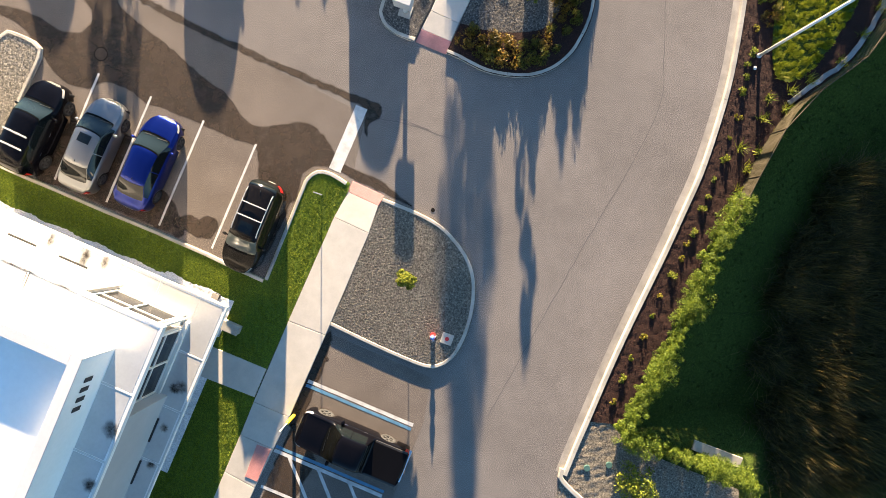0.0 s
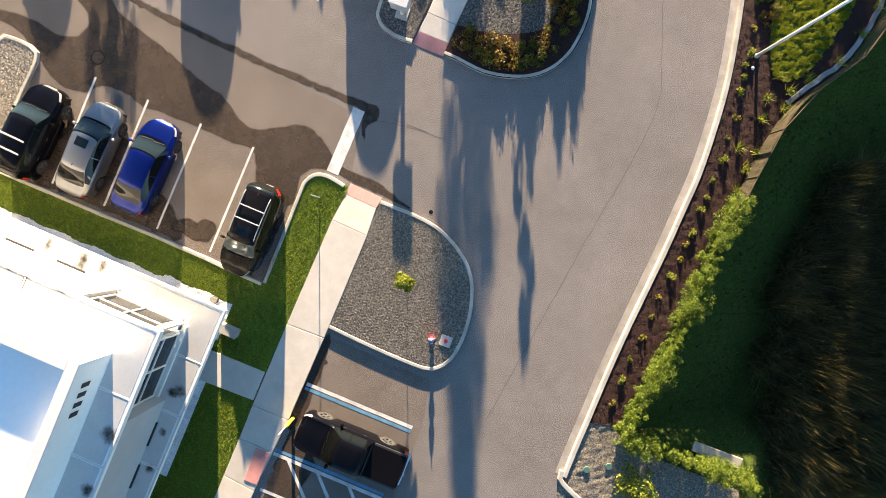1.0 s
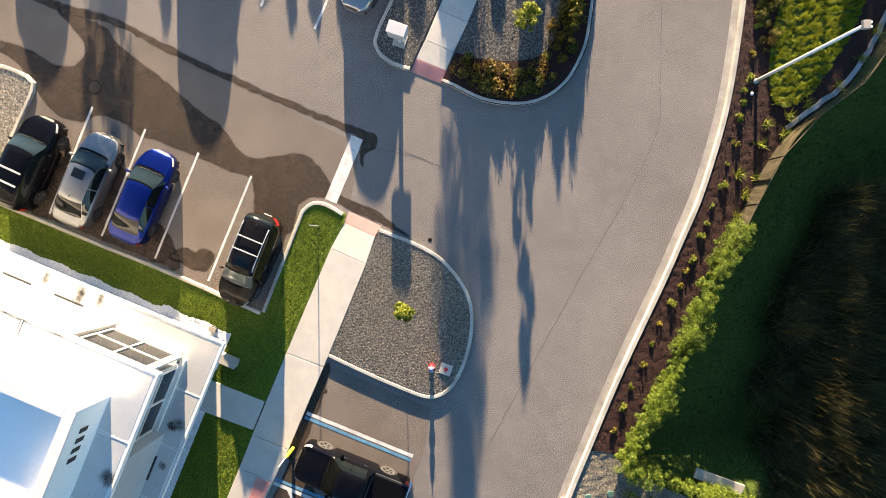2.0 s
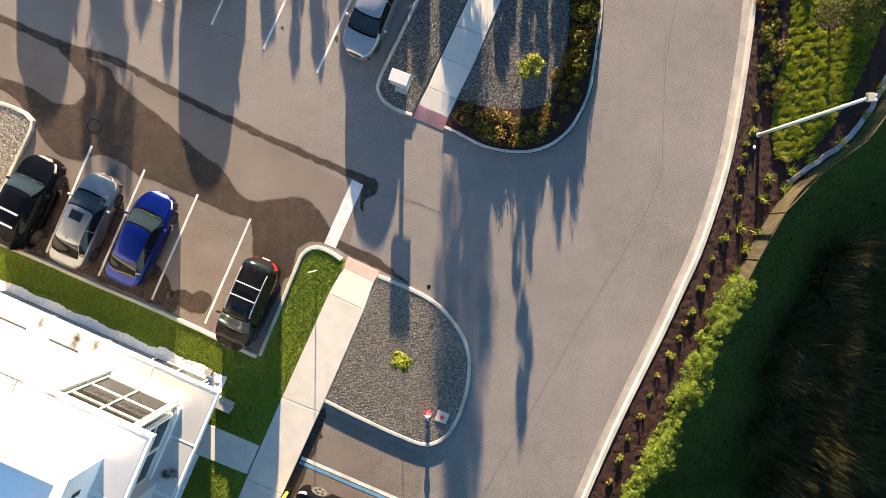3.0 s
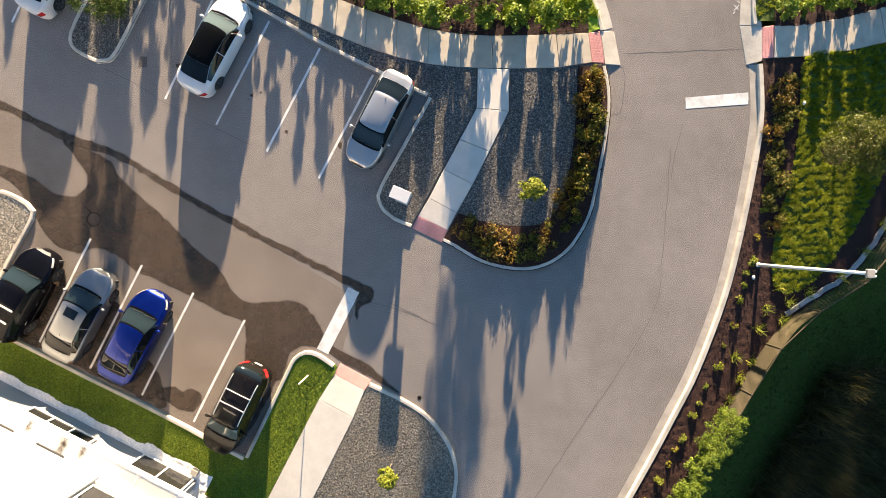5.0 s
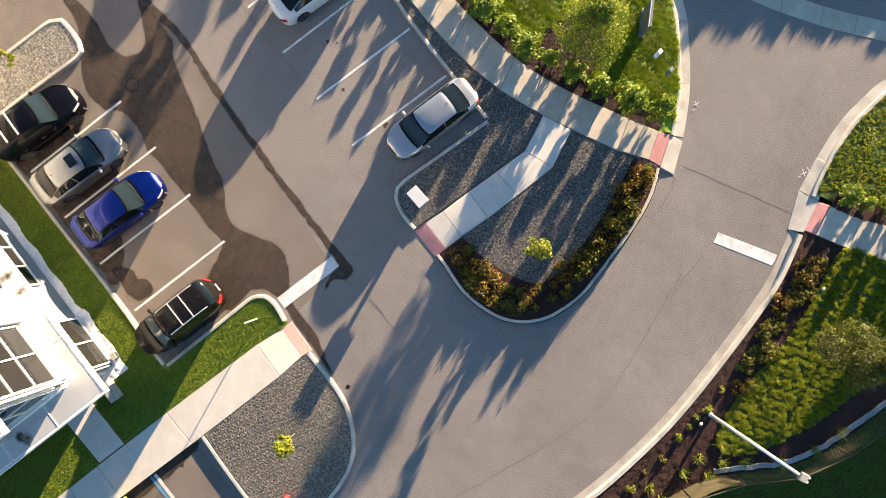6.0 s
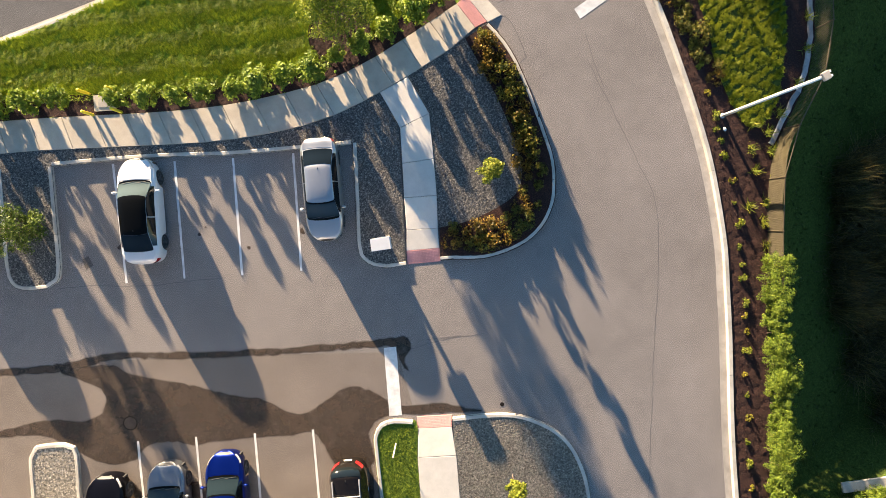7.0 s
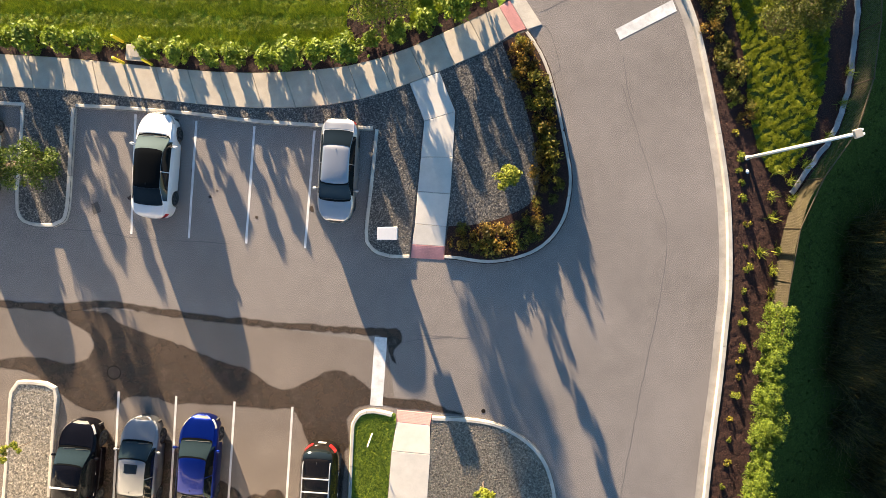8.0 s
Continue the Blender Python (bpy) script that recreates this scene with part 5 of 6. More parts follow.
    for s in (1, -1):
        bm = bmesh.new()
        xm, ym, zm = cowl - 0.42, s * (half(cowl - 0.42) + 0.09), fbelt(cowl - 0.42) + 0.06
        bmesh.ops.create_uvsphere(bm, u_segments=12, v_segments=8, radius=0.1, matrix=Matrix.Translation((xm, ym, zm)) @ Matrix.Diagonal((0.7 * mirror, 1.1 * mirror, 0.75 * mirror, 1)))
        box(bm, xm - 0.03, xm + 0.03, min(ym, ym - s * 0.14), max(ym, ym - s * 0.14), zm - 0.05, zm - 0.02)
        link("wing_mirror", bm, paint_m, car, smooth=True)
        for xh in (mid - 0.55, mid + 0.45):
            y = half(xh)
            boxes("door_handle", M["chrome"] if paint_m in (P_BLACK, P_BLACK2) else paint_m, car, (xh - 0.09, xh + 0.09, s * y * 0.985 - 0.018, s * y * 0.985 + 0.018, fbelt(xh) - 0.13, fbelt(xh) - 0.10), bevel=0.006)
    for wx in wheels:
        for s in (1, -1):
            add_wheel(car, wx, s * (W / 2 - 0.17), wheel_r, s < 0)
    if rails:
        for s in (1, -1) if side_rails else ():
            bm = bmesh.new()
            n = 10
            prev = None
            for i in range(n + 1):
                x = rr + 0.1 + (rf - rr - 0.2) * i / n
                y, z = s * (frw(x) - 0.035), ftop(x) + (0.085 if 0 < i < n else 0.03)
                q = [bm.verts.new((x, y + dy, z + dz)) for dy, dz in ((-0.02, -0.05), (0.02, -0.05), (0.015, 0), (-0.015, 0))]
                if prev:
                    for a in range(4):
                        bm.faces.new((prev[a], prev[(a + 1) % 4], q[(a + 1) % 4], q[a]))
                else:
                    bm.faces.new(q)
                prev = q
            bm.faces.new(prev[::-1])
            bmesh.ops.recalc_face_normals(bm, faces=bm.faces)
            link("roof_rail", bm, M["satin"], car)
        for k in range(rails):
            x = rr + (rf - rr) * (0.62 - 0.27 * k)
            boxes("roof_bar", M["satin"], car, (x - bar_w, x + bar_w, -frw(x) + 0.03, frw(x) - 0.03, ftop(x) + 0.09, ftop(x) + 0.12), bevel=0.01)
    if bed:
        x0, x1 = bed
        boxes("bed_cover", M["bed_cover"], car, (x0, x1, -W / 2 + 0.16, W / 2 - 0.16, fbelt(x0) + 0.035, fbelt(x0) + 0.065), bevel=0.012)
        boxes("bed_rail", M["dark"], car, (x0, x1, W / 2 - 0.16, W / 2 - 0.07, fbelt(x0) - 0.02, fbelt(x0) + 0.05), (x0, x1, -W / 2 + 0.07, -W / 2 + 0.16, fbelt(x0) - 0.02, fbelt(x0) + 0.05), bevel=0.01)
        boxes("rear_bumper", M["chrome"], car, (-L / 2 - 0.08, -L / 2 + 0.06, -W / 2 + 0.12, W / 2 - 0.12, 0.45, 0.6), bevel=0.02)
    else:
        bm = bmesh.new()
        xa = rr + 0.12
        bmesh.ops.create_cone(bm, cap_ends=True, segments=8, radius1=0.05, radius2=0.008, depth=0.07, matrix=Matrix.Translation((xa, 0, ftop(xa) + 0.045)) @ Matrix.Diagonal((1.6, 0.4, 1, 1)))
        link("aerial", bm, M["dark"], car)
    return car


def sedan(name, label, at, heading, paint_m, L=4.7, W=1.84, H=1.43, **kw):
    h = L / 2
    return vehicle(name, label, at, heading, paint_m, L, W, H,
                   [(-h, 0.86), (-h + 0.25, 1.0), (-h + 0.55, 1.05), (-0.85, H - 0.03), (0.0, H), (0.45, H - 0.03), (1.25, 1.0), (h - 0.6, 0.88), (h - 0.2, 0.76), (h, 0.66)],
                   [(-h, 0.80), (-h + 0.5, 0.97), (0, 0.93), (1.2, 0.90), (h - 0.5, 0.78), (h, 0.60)],
                   [(-h, 0.62), (-h + 0.6, 0.66), (-0.8, 0.58), (0.4, 0.60), (1.25, 0.72), (h - 0.5, 0.70), (h, 0.5)],
                   1.27, 0.50, -1.0, -h + 0.62, (-h + 0.98, h - 0.92), **kw)


def suv(name, label, at, heading, paint_m, L=4.65, W=1.88, H=1.70, **kw):
    h = L / 2
    return vehicle(name, label, at, heading, paint_m, L, W, H,
                   [(-h, 1.02), (-h + 0.12, 1.3), (-h + 0.45, H - 0.05), (-0.4, H), (0.35, H - 0.03), (1.15, 1.14), (h - 0.5, 1.02), (h - 0.15, 0.9), (h, 0.78)],
                   [(-h, 0.95), (-h + 0.5, 1.08), (0, 1.04), (1.2, 1.02), (h - 0.4, 0.92), (h, 0.72)],
                   [(-h, 0.66), (-h + 0.5, 0.64), (0.3, 0.64), (1.15, 0.76), (h - 0.4, 0.74), (h, 0.58)],
                   1.15, 0.42, -h + 0.42, -h + 0.12, (-h + 0.92, h - 0.9), wheel_r=0.36, side=(-h + 0.55, 0.92), **kw)


M["bed_cover"] = mat("black_bed_cover", plain((0.003, 0.003, 0.004), 0.6, fine=20, relief=0.1, spec=0.05))
suv("suv", "black car with silver roof rails and cross bars", (-8.83, 1.1), (-0.40, -0.915), P_BLACK2, L=4.5, W=1.78, H=1.62, rails=2, bar_w=0.026, tail=0.95, screen=M["pale_glass"], sunroof=(-0.2, 0.28))
sedan("sedan", "bright blue saloon car parked nose out", (-13.72, 4.15), (0.425, 0.905), P_BLUE, L=4.65, W=1.83, H=1.42)
sedan("sedan", "metallic grey saloon car with a dark sunroof", (-16.33, 5.0), (0.425, 0.905), P_GREY, L=4.65, W=1.82, H=1.43, sunroof=(0.0, 0.42))
suv("suv", "black car with two pale roof bars", (-19.0, 5.85), (0.435, 0.9), P_BLACK, L=4.6, W=1.82, H=1.66, rails=2, side_rails=False)
sedan("sedan", "silver saloon car parked nose out", (-2.86, 14.62), (-0.41, -0.912), P_SILVER, L=4.7, W=1.70, H=1.44)
sedan("sedan", "white saloon car with a black glass roof", (-10.55, 17.7), (0.43, 0.903), P_WHITE, L=4.8, W=1.78, H=1.42, glass_roof=True, screen=M["pale_glass"])
sedan("sedan", "white saloon car beside the tree island", (-18.25, 21.0), (0.43, 0.903), P_WHITE, L=4.7, W=1.83, H=1.45)
ph = 2.68
vehicle("pickup_truck", "black crew-cab pickup truck with a covered bed", (-4.36, -9.2), (-0.922, 0.387), P_BLACK, 2 * ph, 1.86, 1.8,
        [(-ph, 1.12), (-0.95, 1.13), (-0.85, 1.2), (-0.72, 1.72), (-0.3, 1.8), (0.45, 1.78), (1.15, 1.22), (ph - 0.6, 1.12), (ph - 0.15, 1.02), (ph, 0.9)],
        [(-ph, 1.10), (0, 1.11), (1.2, 1.1), (ph - 0.3, 1.0), (ph, 0.82)],
        [(-ph, 0.82), (-0.9, 0.82), (-0.7, 0.66), (0.4, 0.66), (1.15, 0.78), (ph - 0.4, 0.76), (ph, 0.62)],
        1.15, 0.5, -0.72, -0.86, (-ph + 1.18, ph - 1.0), wheel_r=0.40, bed=(-ph + 0.1, -0.98), side=(-0.6, 0.95), category="pickup truck", mirror=1.25, screen=M["tinted_glass"], nose=0.45, tail=0.14)

# ---- plants ----


def leaf_cloud(centres, radii, per, size, seed, flat_=0.25):
    """Leaf quads scattered in shells about cluster centres."""
    rng = np.random.RandomState(seed)
    V_, F_ = [], []
    for c, r in zip(centres, radii):
        n = per
        d = rng.normal(size=(n, 3))
        d /= np.linalg.norm(d, axis=1)[:, None]
        rad = r * rng.uniform(0.45, 1.08, (n, 1))
        p = np.array(c)[None] + d * rad * np.array([1, 1, 0.8])
        nrm = d + rng.normal(0, 0.6, (n, 3))
        nrm /= np.linalg.norm(nrm, axis=1)[:, None]
        t = np.cross(nrm, rng.normal(size=(n, 3)))
        t /= np.linalg.norm(t, axis=1)[:, None] + 1e-9
        b = np.cross(nrm, t)
        s = size * rng.uniform(0.6, 1.3, (n, 1))
        q = np.stack([p - t * s * 0.5, p + b * s * 0.28, p + t * s * 0.6, p - b * s * 0.28], 1)
        V_.append(q.reshape(-1, 3))
    v = np.concatenate(V_)
    v[:, 2] = np.maximum(v[:, 2], 0.02)
    return v, np.arange(len(v)).reshape(-1, 4)


def limb(bm, a, b, r0, r1, seg=7):
    tube(bm, a, b, r0, r1, seg, caps=False)


def shrub(name, label, at, r, h, material, seed, n=10, per=26, leaf=0.09, z=0.1, group="", category="shrub", vase=False):
    rng = np.random.RandomState(seed)
    ob = empty(name, pose(at[0], at[1], z, 0, 0, rng.uniform(0, 360)), label, category, group)
    cs, rs = [], []
    for k in range(n):
        a, q = rng.uniform(0, 6.283), rng.uniform(0, 1) ** 0.5
        hh = h * rng.uniform(0.3, 0.95) * (1 - 0.85 * q)
        if vase:
            hh = h * (0.12 + 0.80 * rng.uniform(0, 1) ** 1.15)
            q *= 0.35 + 0.95 * math.sin(math.pi * min(1.0, hh / h) ** 0.75) ** 1.0
        cs.append((math.cos(a) * q * r * 0.75, math.sin(a) * q * r * 0.75, hh * 0.8))
        rs.append(r * rng.uniform(0.24, 0.42))
    v, f = leaf_cloud(cs, rs, per, leaf, seed)
    fo = pydata("foliage", v.tolist(), f.tolist(), material, ob)
    bm = bmesh.new()
    for c in cs[:6]:
        limb(bm, (c[0] * 0.1, c[1] * 0.1, -0.03), (c[0] * 0.9, c[1] * 0.9, c[2]), 0.012, 0.005, 5)
    link("stems", bm, M["bark"], ob)
    return ob


def tree(name, label, at, height, crown_r, crown_z0, material, seed, n=40, per=60, leaf=0.13, z=0.1, trunk=0.06, tall=1.0):
    rng = np.random.RandomState(seed)
    ob = empty(name, pose(at[0], at[1], z), label, "tree")
    bm = bmesh.new()
    top = (rng.normal(0, 0.06), rng.normal(0, 0.06), height * 0.8)
    k = 6
    prev = (0, 0, -0.05)
    pts = [prev]
    for i in range(1, k + 1):
        t = i / k
        p = (top[0] * t + rng.normal(0, 0.02), top[1] * t + rng.normal(0, 0.02), top[2] * t)
        limb(bm, prev, p, trunk * (1 - 0.75 * (i - 1) / k), trunk * (1 - 0.75 * t))
        prev = p
        pts.append(p)
    link("trunk", bm, M["bark"], ob, smooth=True)
    cs, rs = [], []
    bm = bmesh.new()
    for i in range(n):
        zc = rng.uniform(crown_z0, height * 0.96)
        t = (zc - crown_z0) / (height - crown_z0)
        prof = math.sin(math.pi * min(1, 0.18 + 0.82 * t) ** 0.8) if tall else 1
        q = crown_r * max(0.12, prof) * rng.uniform(0.25, 1.0)
        a = rng.uniform(0, 6.283)
        c = (math.cos(a) * q, math.sin(a) * q, zc)
        cs.append(c)
        rs.append(crown_r * rng.uniform(0.16, 0.34))
        zb = max(crown_z0 * 0.75, zc - q * 0.8)
        s = min(1, zb / (height * 0.8))
        limb(bm, (top[0] * s, top[1] * s, zb), c, trunk * 0.28, 0.006, 5)
    link("branching", bm, M["bark"], ob, smooth=True)
    v, f = leaf_cloud(cs, rs, per, leaf, seed + 1)
    pydata("crown", v.tolist(), f.tolist(), material, ob)
    return ob


# saplings, staked young trees
tree("sapling", "young bright-leaved tree in the gravel island", (4.2, 11.72), 2.3, 0.56, 0.5, M["leaf_bright"], 1, 60, 50, 0.11, 0.09, 0.022)
tree("sapling", "young bright-leaved tree in the kerbed gravel bed", (-1.58, -1.32), 2.3, 0.48, 1.1, M["leaf_bright"], 2, 60, 70, 0.10, 0.09, 0.022)
tree("sapling", "young bright-leaved tree in the end island", (-21.2, 7.75), 2.0, 0.45, 0.9, M["leaf_bright"], 3, 18, 55, 0.11, 0.09, 0.022)
tree("tree", "leafy young tree on the verge beside the pavement", (1.5, 20.85), 4.7, 1.6, 0.7, M["leaf_vtree"], 4, 120, 140, 0.095, 0.12, 0.075)
tree("tree", "feathery pale-green tree on the lawn with a mulch ring", (17.95, 14.2), 3.9, 1.4, 0.9, M["leaf_pale"], 5, 120, 130, 0.085, 0.12, 0.06)
tree("tree", "dense green tree on the gravel island between bays", (-15.5, 19.45), 4.2, 1.15, 0.35, M["leaf_tree"], 6, 110, 110, 0.09, 0.1, 0.07)
for c, r in (((17.95, 14.2), 0.62), ((1.15, 20.45), 1.45)):
    ring = smooth_line([(c[0] + r * math.cos(a), c[1] + r * math.sin(a)) for a in np.linspace(0, 6.283, 9)[:-1]], 0.2, True)
    tagged(bed("mulch_ring", ring, 0.165, 0.06, 0.02, 0.3, M["mulch"], 40), "ring of bark mulch at the foot of a tree", "mulch", kind="structure")
# unseen trees added on the far side of the street to throw shade over the bank
for k, (x, y, h) in enumerate(((24.0, 33.0, 10.0), (28.5, 35.0, 12.0), (33.0, 33.5, 11.5), (37.5, 36.0, 12.0), (42.0, 34.0, 11.0), (22.6, 41.0, 11.0), (26.5, 42.0, 13.0))):
    tree("tree", "unseen tall broad tree added to shade the bank", (x, y), h, 3.0, 0.8, M["leaf_dark"], 20 + k, 90, 60, 0.4, 0.0, 0.16)

# shrub row along the pavement
row = offset(smooth_line(SW_UP, 0.3), 0.62, False)
acc, last, k = 0.0, row[0], 0
rr_ = random.Random(5)
protos = [shrub("shrub", "low bright-green shrub in the verge row", (100 + i, 0), 0.42, 1.5, M["leaf_verge"], 50 + i, 40, 40, 0.11, 0.1, "verge shrubs", vase=True) for i in range(4)]
spots = []
for p in row:
    acc += math.hypot(p[0] - last[0], p[1] - last[1])
    last = p
    if acc > 1.05:
        acc = 0.0
        if p[0] < 6.4 and not (-10.6 < p[0] < -9.0) :
            spots.append(p)
        k += 1
for i, p in enumerate(spots):
    s = rr_.uniform(0.74, 1.02)
    m = pose(p[0] + rr_.uniform(-0.08, 0.08), p[1] + rr_.uniform(-0.1, 0.1), 0.1, 0, 0, rr_.uniform(0, 360)) @ Matrix.Diagonal((s * rr_.uniform(1.15, 1.5), s * rr_.uniform(1.15, 1.5), rr_.uniform(0.95, 1.07) * (0.85 if -9 < p[0] < 3.2 else 1.12 if p[0] < 0 else 1.45), 1))
    if i < 4:
        protos[i].matrix_basis = m
    else:
        copy_thing(protos[i % 4], m)
# out-of-view strip and shrubs, added and sized for the jagged shade on the crossing
far_strip = [(3, 34.6), (22, 34.6), (22, 37.5), (3, 37.5)]
tagged(bed("lawn", far_strip, 0.08, 0.4, 0.02, 1.0, M["verge_turf"], 23), "unseen grass strip added under the shrubs across the street", "lawn", kind="structure")
for i in range(34):
    s = rr_.uniform(0.95, 1.35)
    o = copy_thing(protos[i % 4], pose(4.6 + i * 0.48 + rr_.uniform(-0.1, 0.1), 35.8 + rr_.uniform(-0.3, 0.3), 0.08, 0, 0, rr_.uniform(0, 360)) @ Matrix.Diagonal((s * 1.8, s * 1.8, (0.92 + 0.2 * s) * 0.74 * (1.42 - 0.055 * i * 0.48), 1)))
    tagged(o, "unseen dense shrub across the street, set for its shade", group="street shrubs")
row = [(15.3, 20.5), (16.2, 20.6), (17.1, 20.75), (18.0, 20.95), (18.9, 21.2), (19.8, 21.5), (20.7, 21.8), (21.6, 22.15), (22.5, 22.5), (23.4, 22.9)]
for p in row:
    s = rr_.uniform(0.8, 1.1)
    copy_thing(protos[rr_.randrange(4)], pose(p[0], p[1] + rr_.uniform(-0.1, 0.1), 0.1, 0, 0, rr_.uniform(0, 360)) @ Matrix.Diagonal((s, s, s * 0.7, 1)))

# rust-tinged shrubs in the island bed and along the road kerb
protos = [shrub("shrub", "rust-tinged evergreen shrub in bark mulch", (110 + i, 0), 0.52, 0.66, (M["leaf_rust"], M["leaf_olive"], M["leaf_olive"])[i], 60 + i, 15, 34, 0.085, 0.1, "island shrubs") for i in range(3)]
line = offset(smooth_line(A_OUT2, 0.3), 0.78, False)
acc, last, spots = 0.6, line[0], []
for p in line:
    acc += math.hypot(p[0] - last[0], p[1] - last[1])
    last = p
    if acc > 0.62:
        acc = 0.0
        spots.append(p)
inner = [q for q in offset(smooth_line(A_OUT2, 0.3), 1.42, False) if q[1] < 11.6 and q[0] > 1.2]
spots += inner[::3]
for p in [(6.75, 16.9), (6.45, 15.8), (6.55, 14.6), (6.4, 13.4), (6.2, 12.2)]:
    spots.append(p)
for i, p in enumerate(spots):
    s = rr_.uniform(0.85, 1.25) * (0.75 if 8.6 < p[1] < 11.3 and p[0] > 4.9 else 1.0)
    m = pose(p[0] + rr_.uniform(-0.1, 0.1), p[1] + rr_.uniform(-0.1, 0.1), 0.11, 0, 0, rr_.uniform(0, 360)) @ Matrix.Diagonal((s, s, s * (1.75 if p[0] > 5.6 else 1.0), 1))
    if i < 3:
        protos[i].matrix_basis = m
    else:
        copy_thing(protos[rr_.randrange(3)], m)
for i in range(17):
    y = 10.6 + i * 0.43
    x = 15.45 + 0.25 * math.sin(i * 1.7) + (0.15 if y > 15 else -0.1)
    s = rr_.uniform(0.75, 1.1)
    o = copy_thing(protos[rr_.randrange(3)], pose(x, y, 0.1, 0, 0, rr_.uniform(0, 360)) @ Matrix.Diagonal((s, s, s * 0.9, 1)))
    tagged(o, "rust-tinged evergreen shrub along the road kerb", group="roadside shrubs")
# small bedding plants in the mulch strip
protos = [shrub("bedding_plant", "small yellow-green bedding plant in bark mulch", (120 + i, 0), 0.24, 0.3, (M["leaf_gold"], M["leaf_bright"], M["leaf_bright"])[i], 70 + i, 9, 26, 0.07, 0.1, "bedding plants", "plant") for i in range(3)]
line = offset(road_e, -1.2, False)
acc, last, spots = 0.0, line[0], []
for p in line:
    acc += math.hypot(p[0] - last[0], p[1] - last[1])
    last = p
    if acc > 0.62 and -7.8 < p[1] < 12.5:
        acc = 0.0
        spots.append(p)
for i, p in enumerate(spots):
    s = rr_.uniform(0.7, 1.1)
    m = pose(p[0] + rr_.uniform(-0.1, 0.1), p[1] + rr_.uniform(-0.1, 0.1), 0.1, 0, 0, rr_.uniform(0, 360)) @ Matrix.Diagonal((s, s, s, 1))
    if i < 3:
        protos[i].matrix_basis = m
    else:
        copy_thing(protos[rr_.randrange(3)], m)


def grassy(name, label, at, r, h, material, seed, n=60, z=0.1, w=0.04, group="", category="plant", droop=0.5):
    """A clump of arching blades."""
    rng = np.random.RandomState(seed)
    V_, F_ = [], []
    for i in range(n):
        a, tilt = rng.uniform(0, 6.283), rng.uniform(0.05, 1.0)
        hh = h * rng.uniform(0.5, 1.1)
        dx, dy = math.cos(a), math.sin(a)
        px, py = -dy * w / 2, dx * w / 2
        b = rng.normal(0, r * 0.25, 2)
        k = len(V_)
        for t in (0, 0.5, 1.0):
            out = r * tilt * t ** 1.3
            zz = hh * (t - droop * tilt * t * t * 0.6)
            ww = 1 - t * 0.85
            V_ += [(b[0] + dx * out - px * ww, b[1] + dy * out - py * ww, zz), (b[0] + dx * out + px * ww, b[1] + dy * out + py * ww, zz)]
        F_ += [(k, k + 1, k + 3, k + 2), (k + 2, k + 3, k + 5, k + 4)]
    ob = pydata(name, V_, F_, material)
    ob.matrix_basis = pose(at[0], at[1], z)
    return tagged(ob, label, category, group)


for i, p in enumerate(((15.75, 5.2), (15.0, 5.9), (16.35, 7.2), (16.1, 6.4), (14.3, 3.6), (14.8, 4.4), (15.3, 6.9), (13.9, 2.6), (14.0, 4.6), (15.9, 7.9), (17.2, 7.7), (18.6, 8.5), (19.6, 9.7), (20.3, 11.0))):
    grassy("strap_leaf_plant", "bright strap-leaved plant beside the fence", p, 0.38, 0.38, M["leaf_bright"], 200 + i, 46, 0.1, 0.035, "fence plants")
reed_rng = random.Random(91)
REEDS = []
for i in range(7):
    for j in range(11):
        x, y = 16.6 + i * 1.45 + (j % 2) * 0.7 + reed_rng.uniform(-0.4, 0.4), -12.0 + j * 1.5 + reed_rng.uniform(-0.4, 0.4)
        if x - np.interp(y, fence_y, fence_x) > 4.6 + 0.35 * math.sin(y * 1.3) and max((x - 8.45) * 0.39 + (y + 8.6) * 0.92, x - 14.1) > 2.6:
            REEDS.append(((x, y), reed_rng.uniform(1.2, 1.9), reed_rng.uniform(1.9, 2.7)))
for i, (p, r, h) in enumerate(REEDS):
    z = float(past_fence(np.array([p[0]]), np.array([p[1]]))[0]) + 0.05
    grassy("reed_clump", "tall brown-green reed clump on the pond bank", p, r, h, M["reed"], 230 + i, 330, z, 0.04, "reed clumps", "reeds", 0.7)

# vine-covered fence, a dense leafy hedge
HEDGE = [(13.75, 2.1), (12.9, 0.6), (12.35, -0.4), (11.35, -2.7), (10.4, -4.7), (9.4, -6.6), (8.45, -8.6), (10.2, -9.35), (12.3, -10.15), (14.4, -11.1)]
hl = smooth_line(HEDGE, 0.22)
hedge = empty("vine_hedge", None, "dense yellow-green vine grown over the fence", "hedge")
rng = np.random.RandomState(77)
cs, rs = [], []
for i, (x, y) in enumerate(hl):
    grow = 0.75 + 0.25 * math.sin(i * 0.37) + rng.uniform(-0.12, 0.12)
    low = y < -8.7
    for j in range(13):
        cs.append((x + rng.normal(0, 0.25 * grow), y + rng.normal(0, 0.25 * grow), 0.15 + rng.uniform(0.1, 1.6 if not low else 1.75 - 0.09 * (x - 8.0))))
        rs.append(rng.uniform(0.16, 0.30) * grow)
v, f = leaf_cloud(cs, rs, 95, 0.066, 78)
pydata("foliage", v.tolist(), f.tolist(), M["leaf_hedge"], hedge)
bm = bmesh.new()
for i in range(0, len(hl), 2):
    x, y = hl[i]
    limb(bm, (x + rng.normal(0, 0.06), y + rng.normal(0, 0.06), 0.02), (x + rng.normal(0, 0.15), y + rng.normal(0, 0.15), rng.uniform(0.7, 1.2)), 0.018, 0.007, 5)
link("stems", bm, M["bark"], hedge)["kind"] = "stuff"
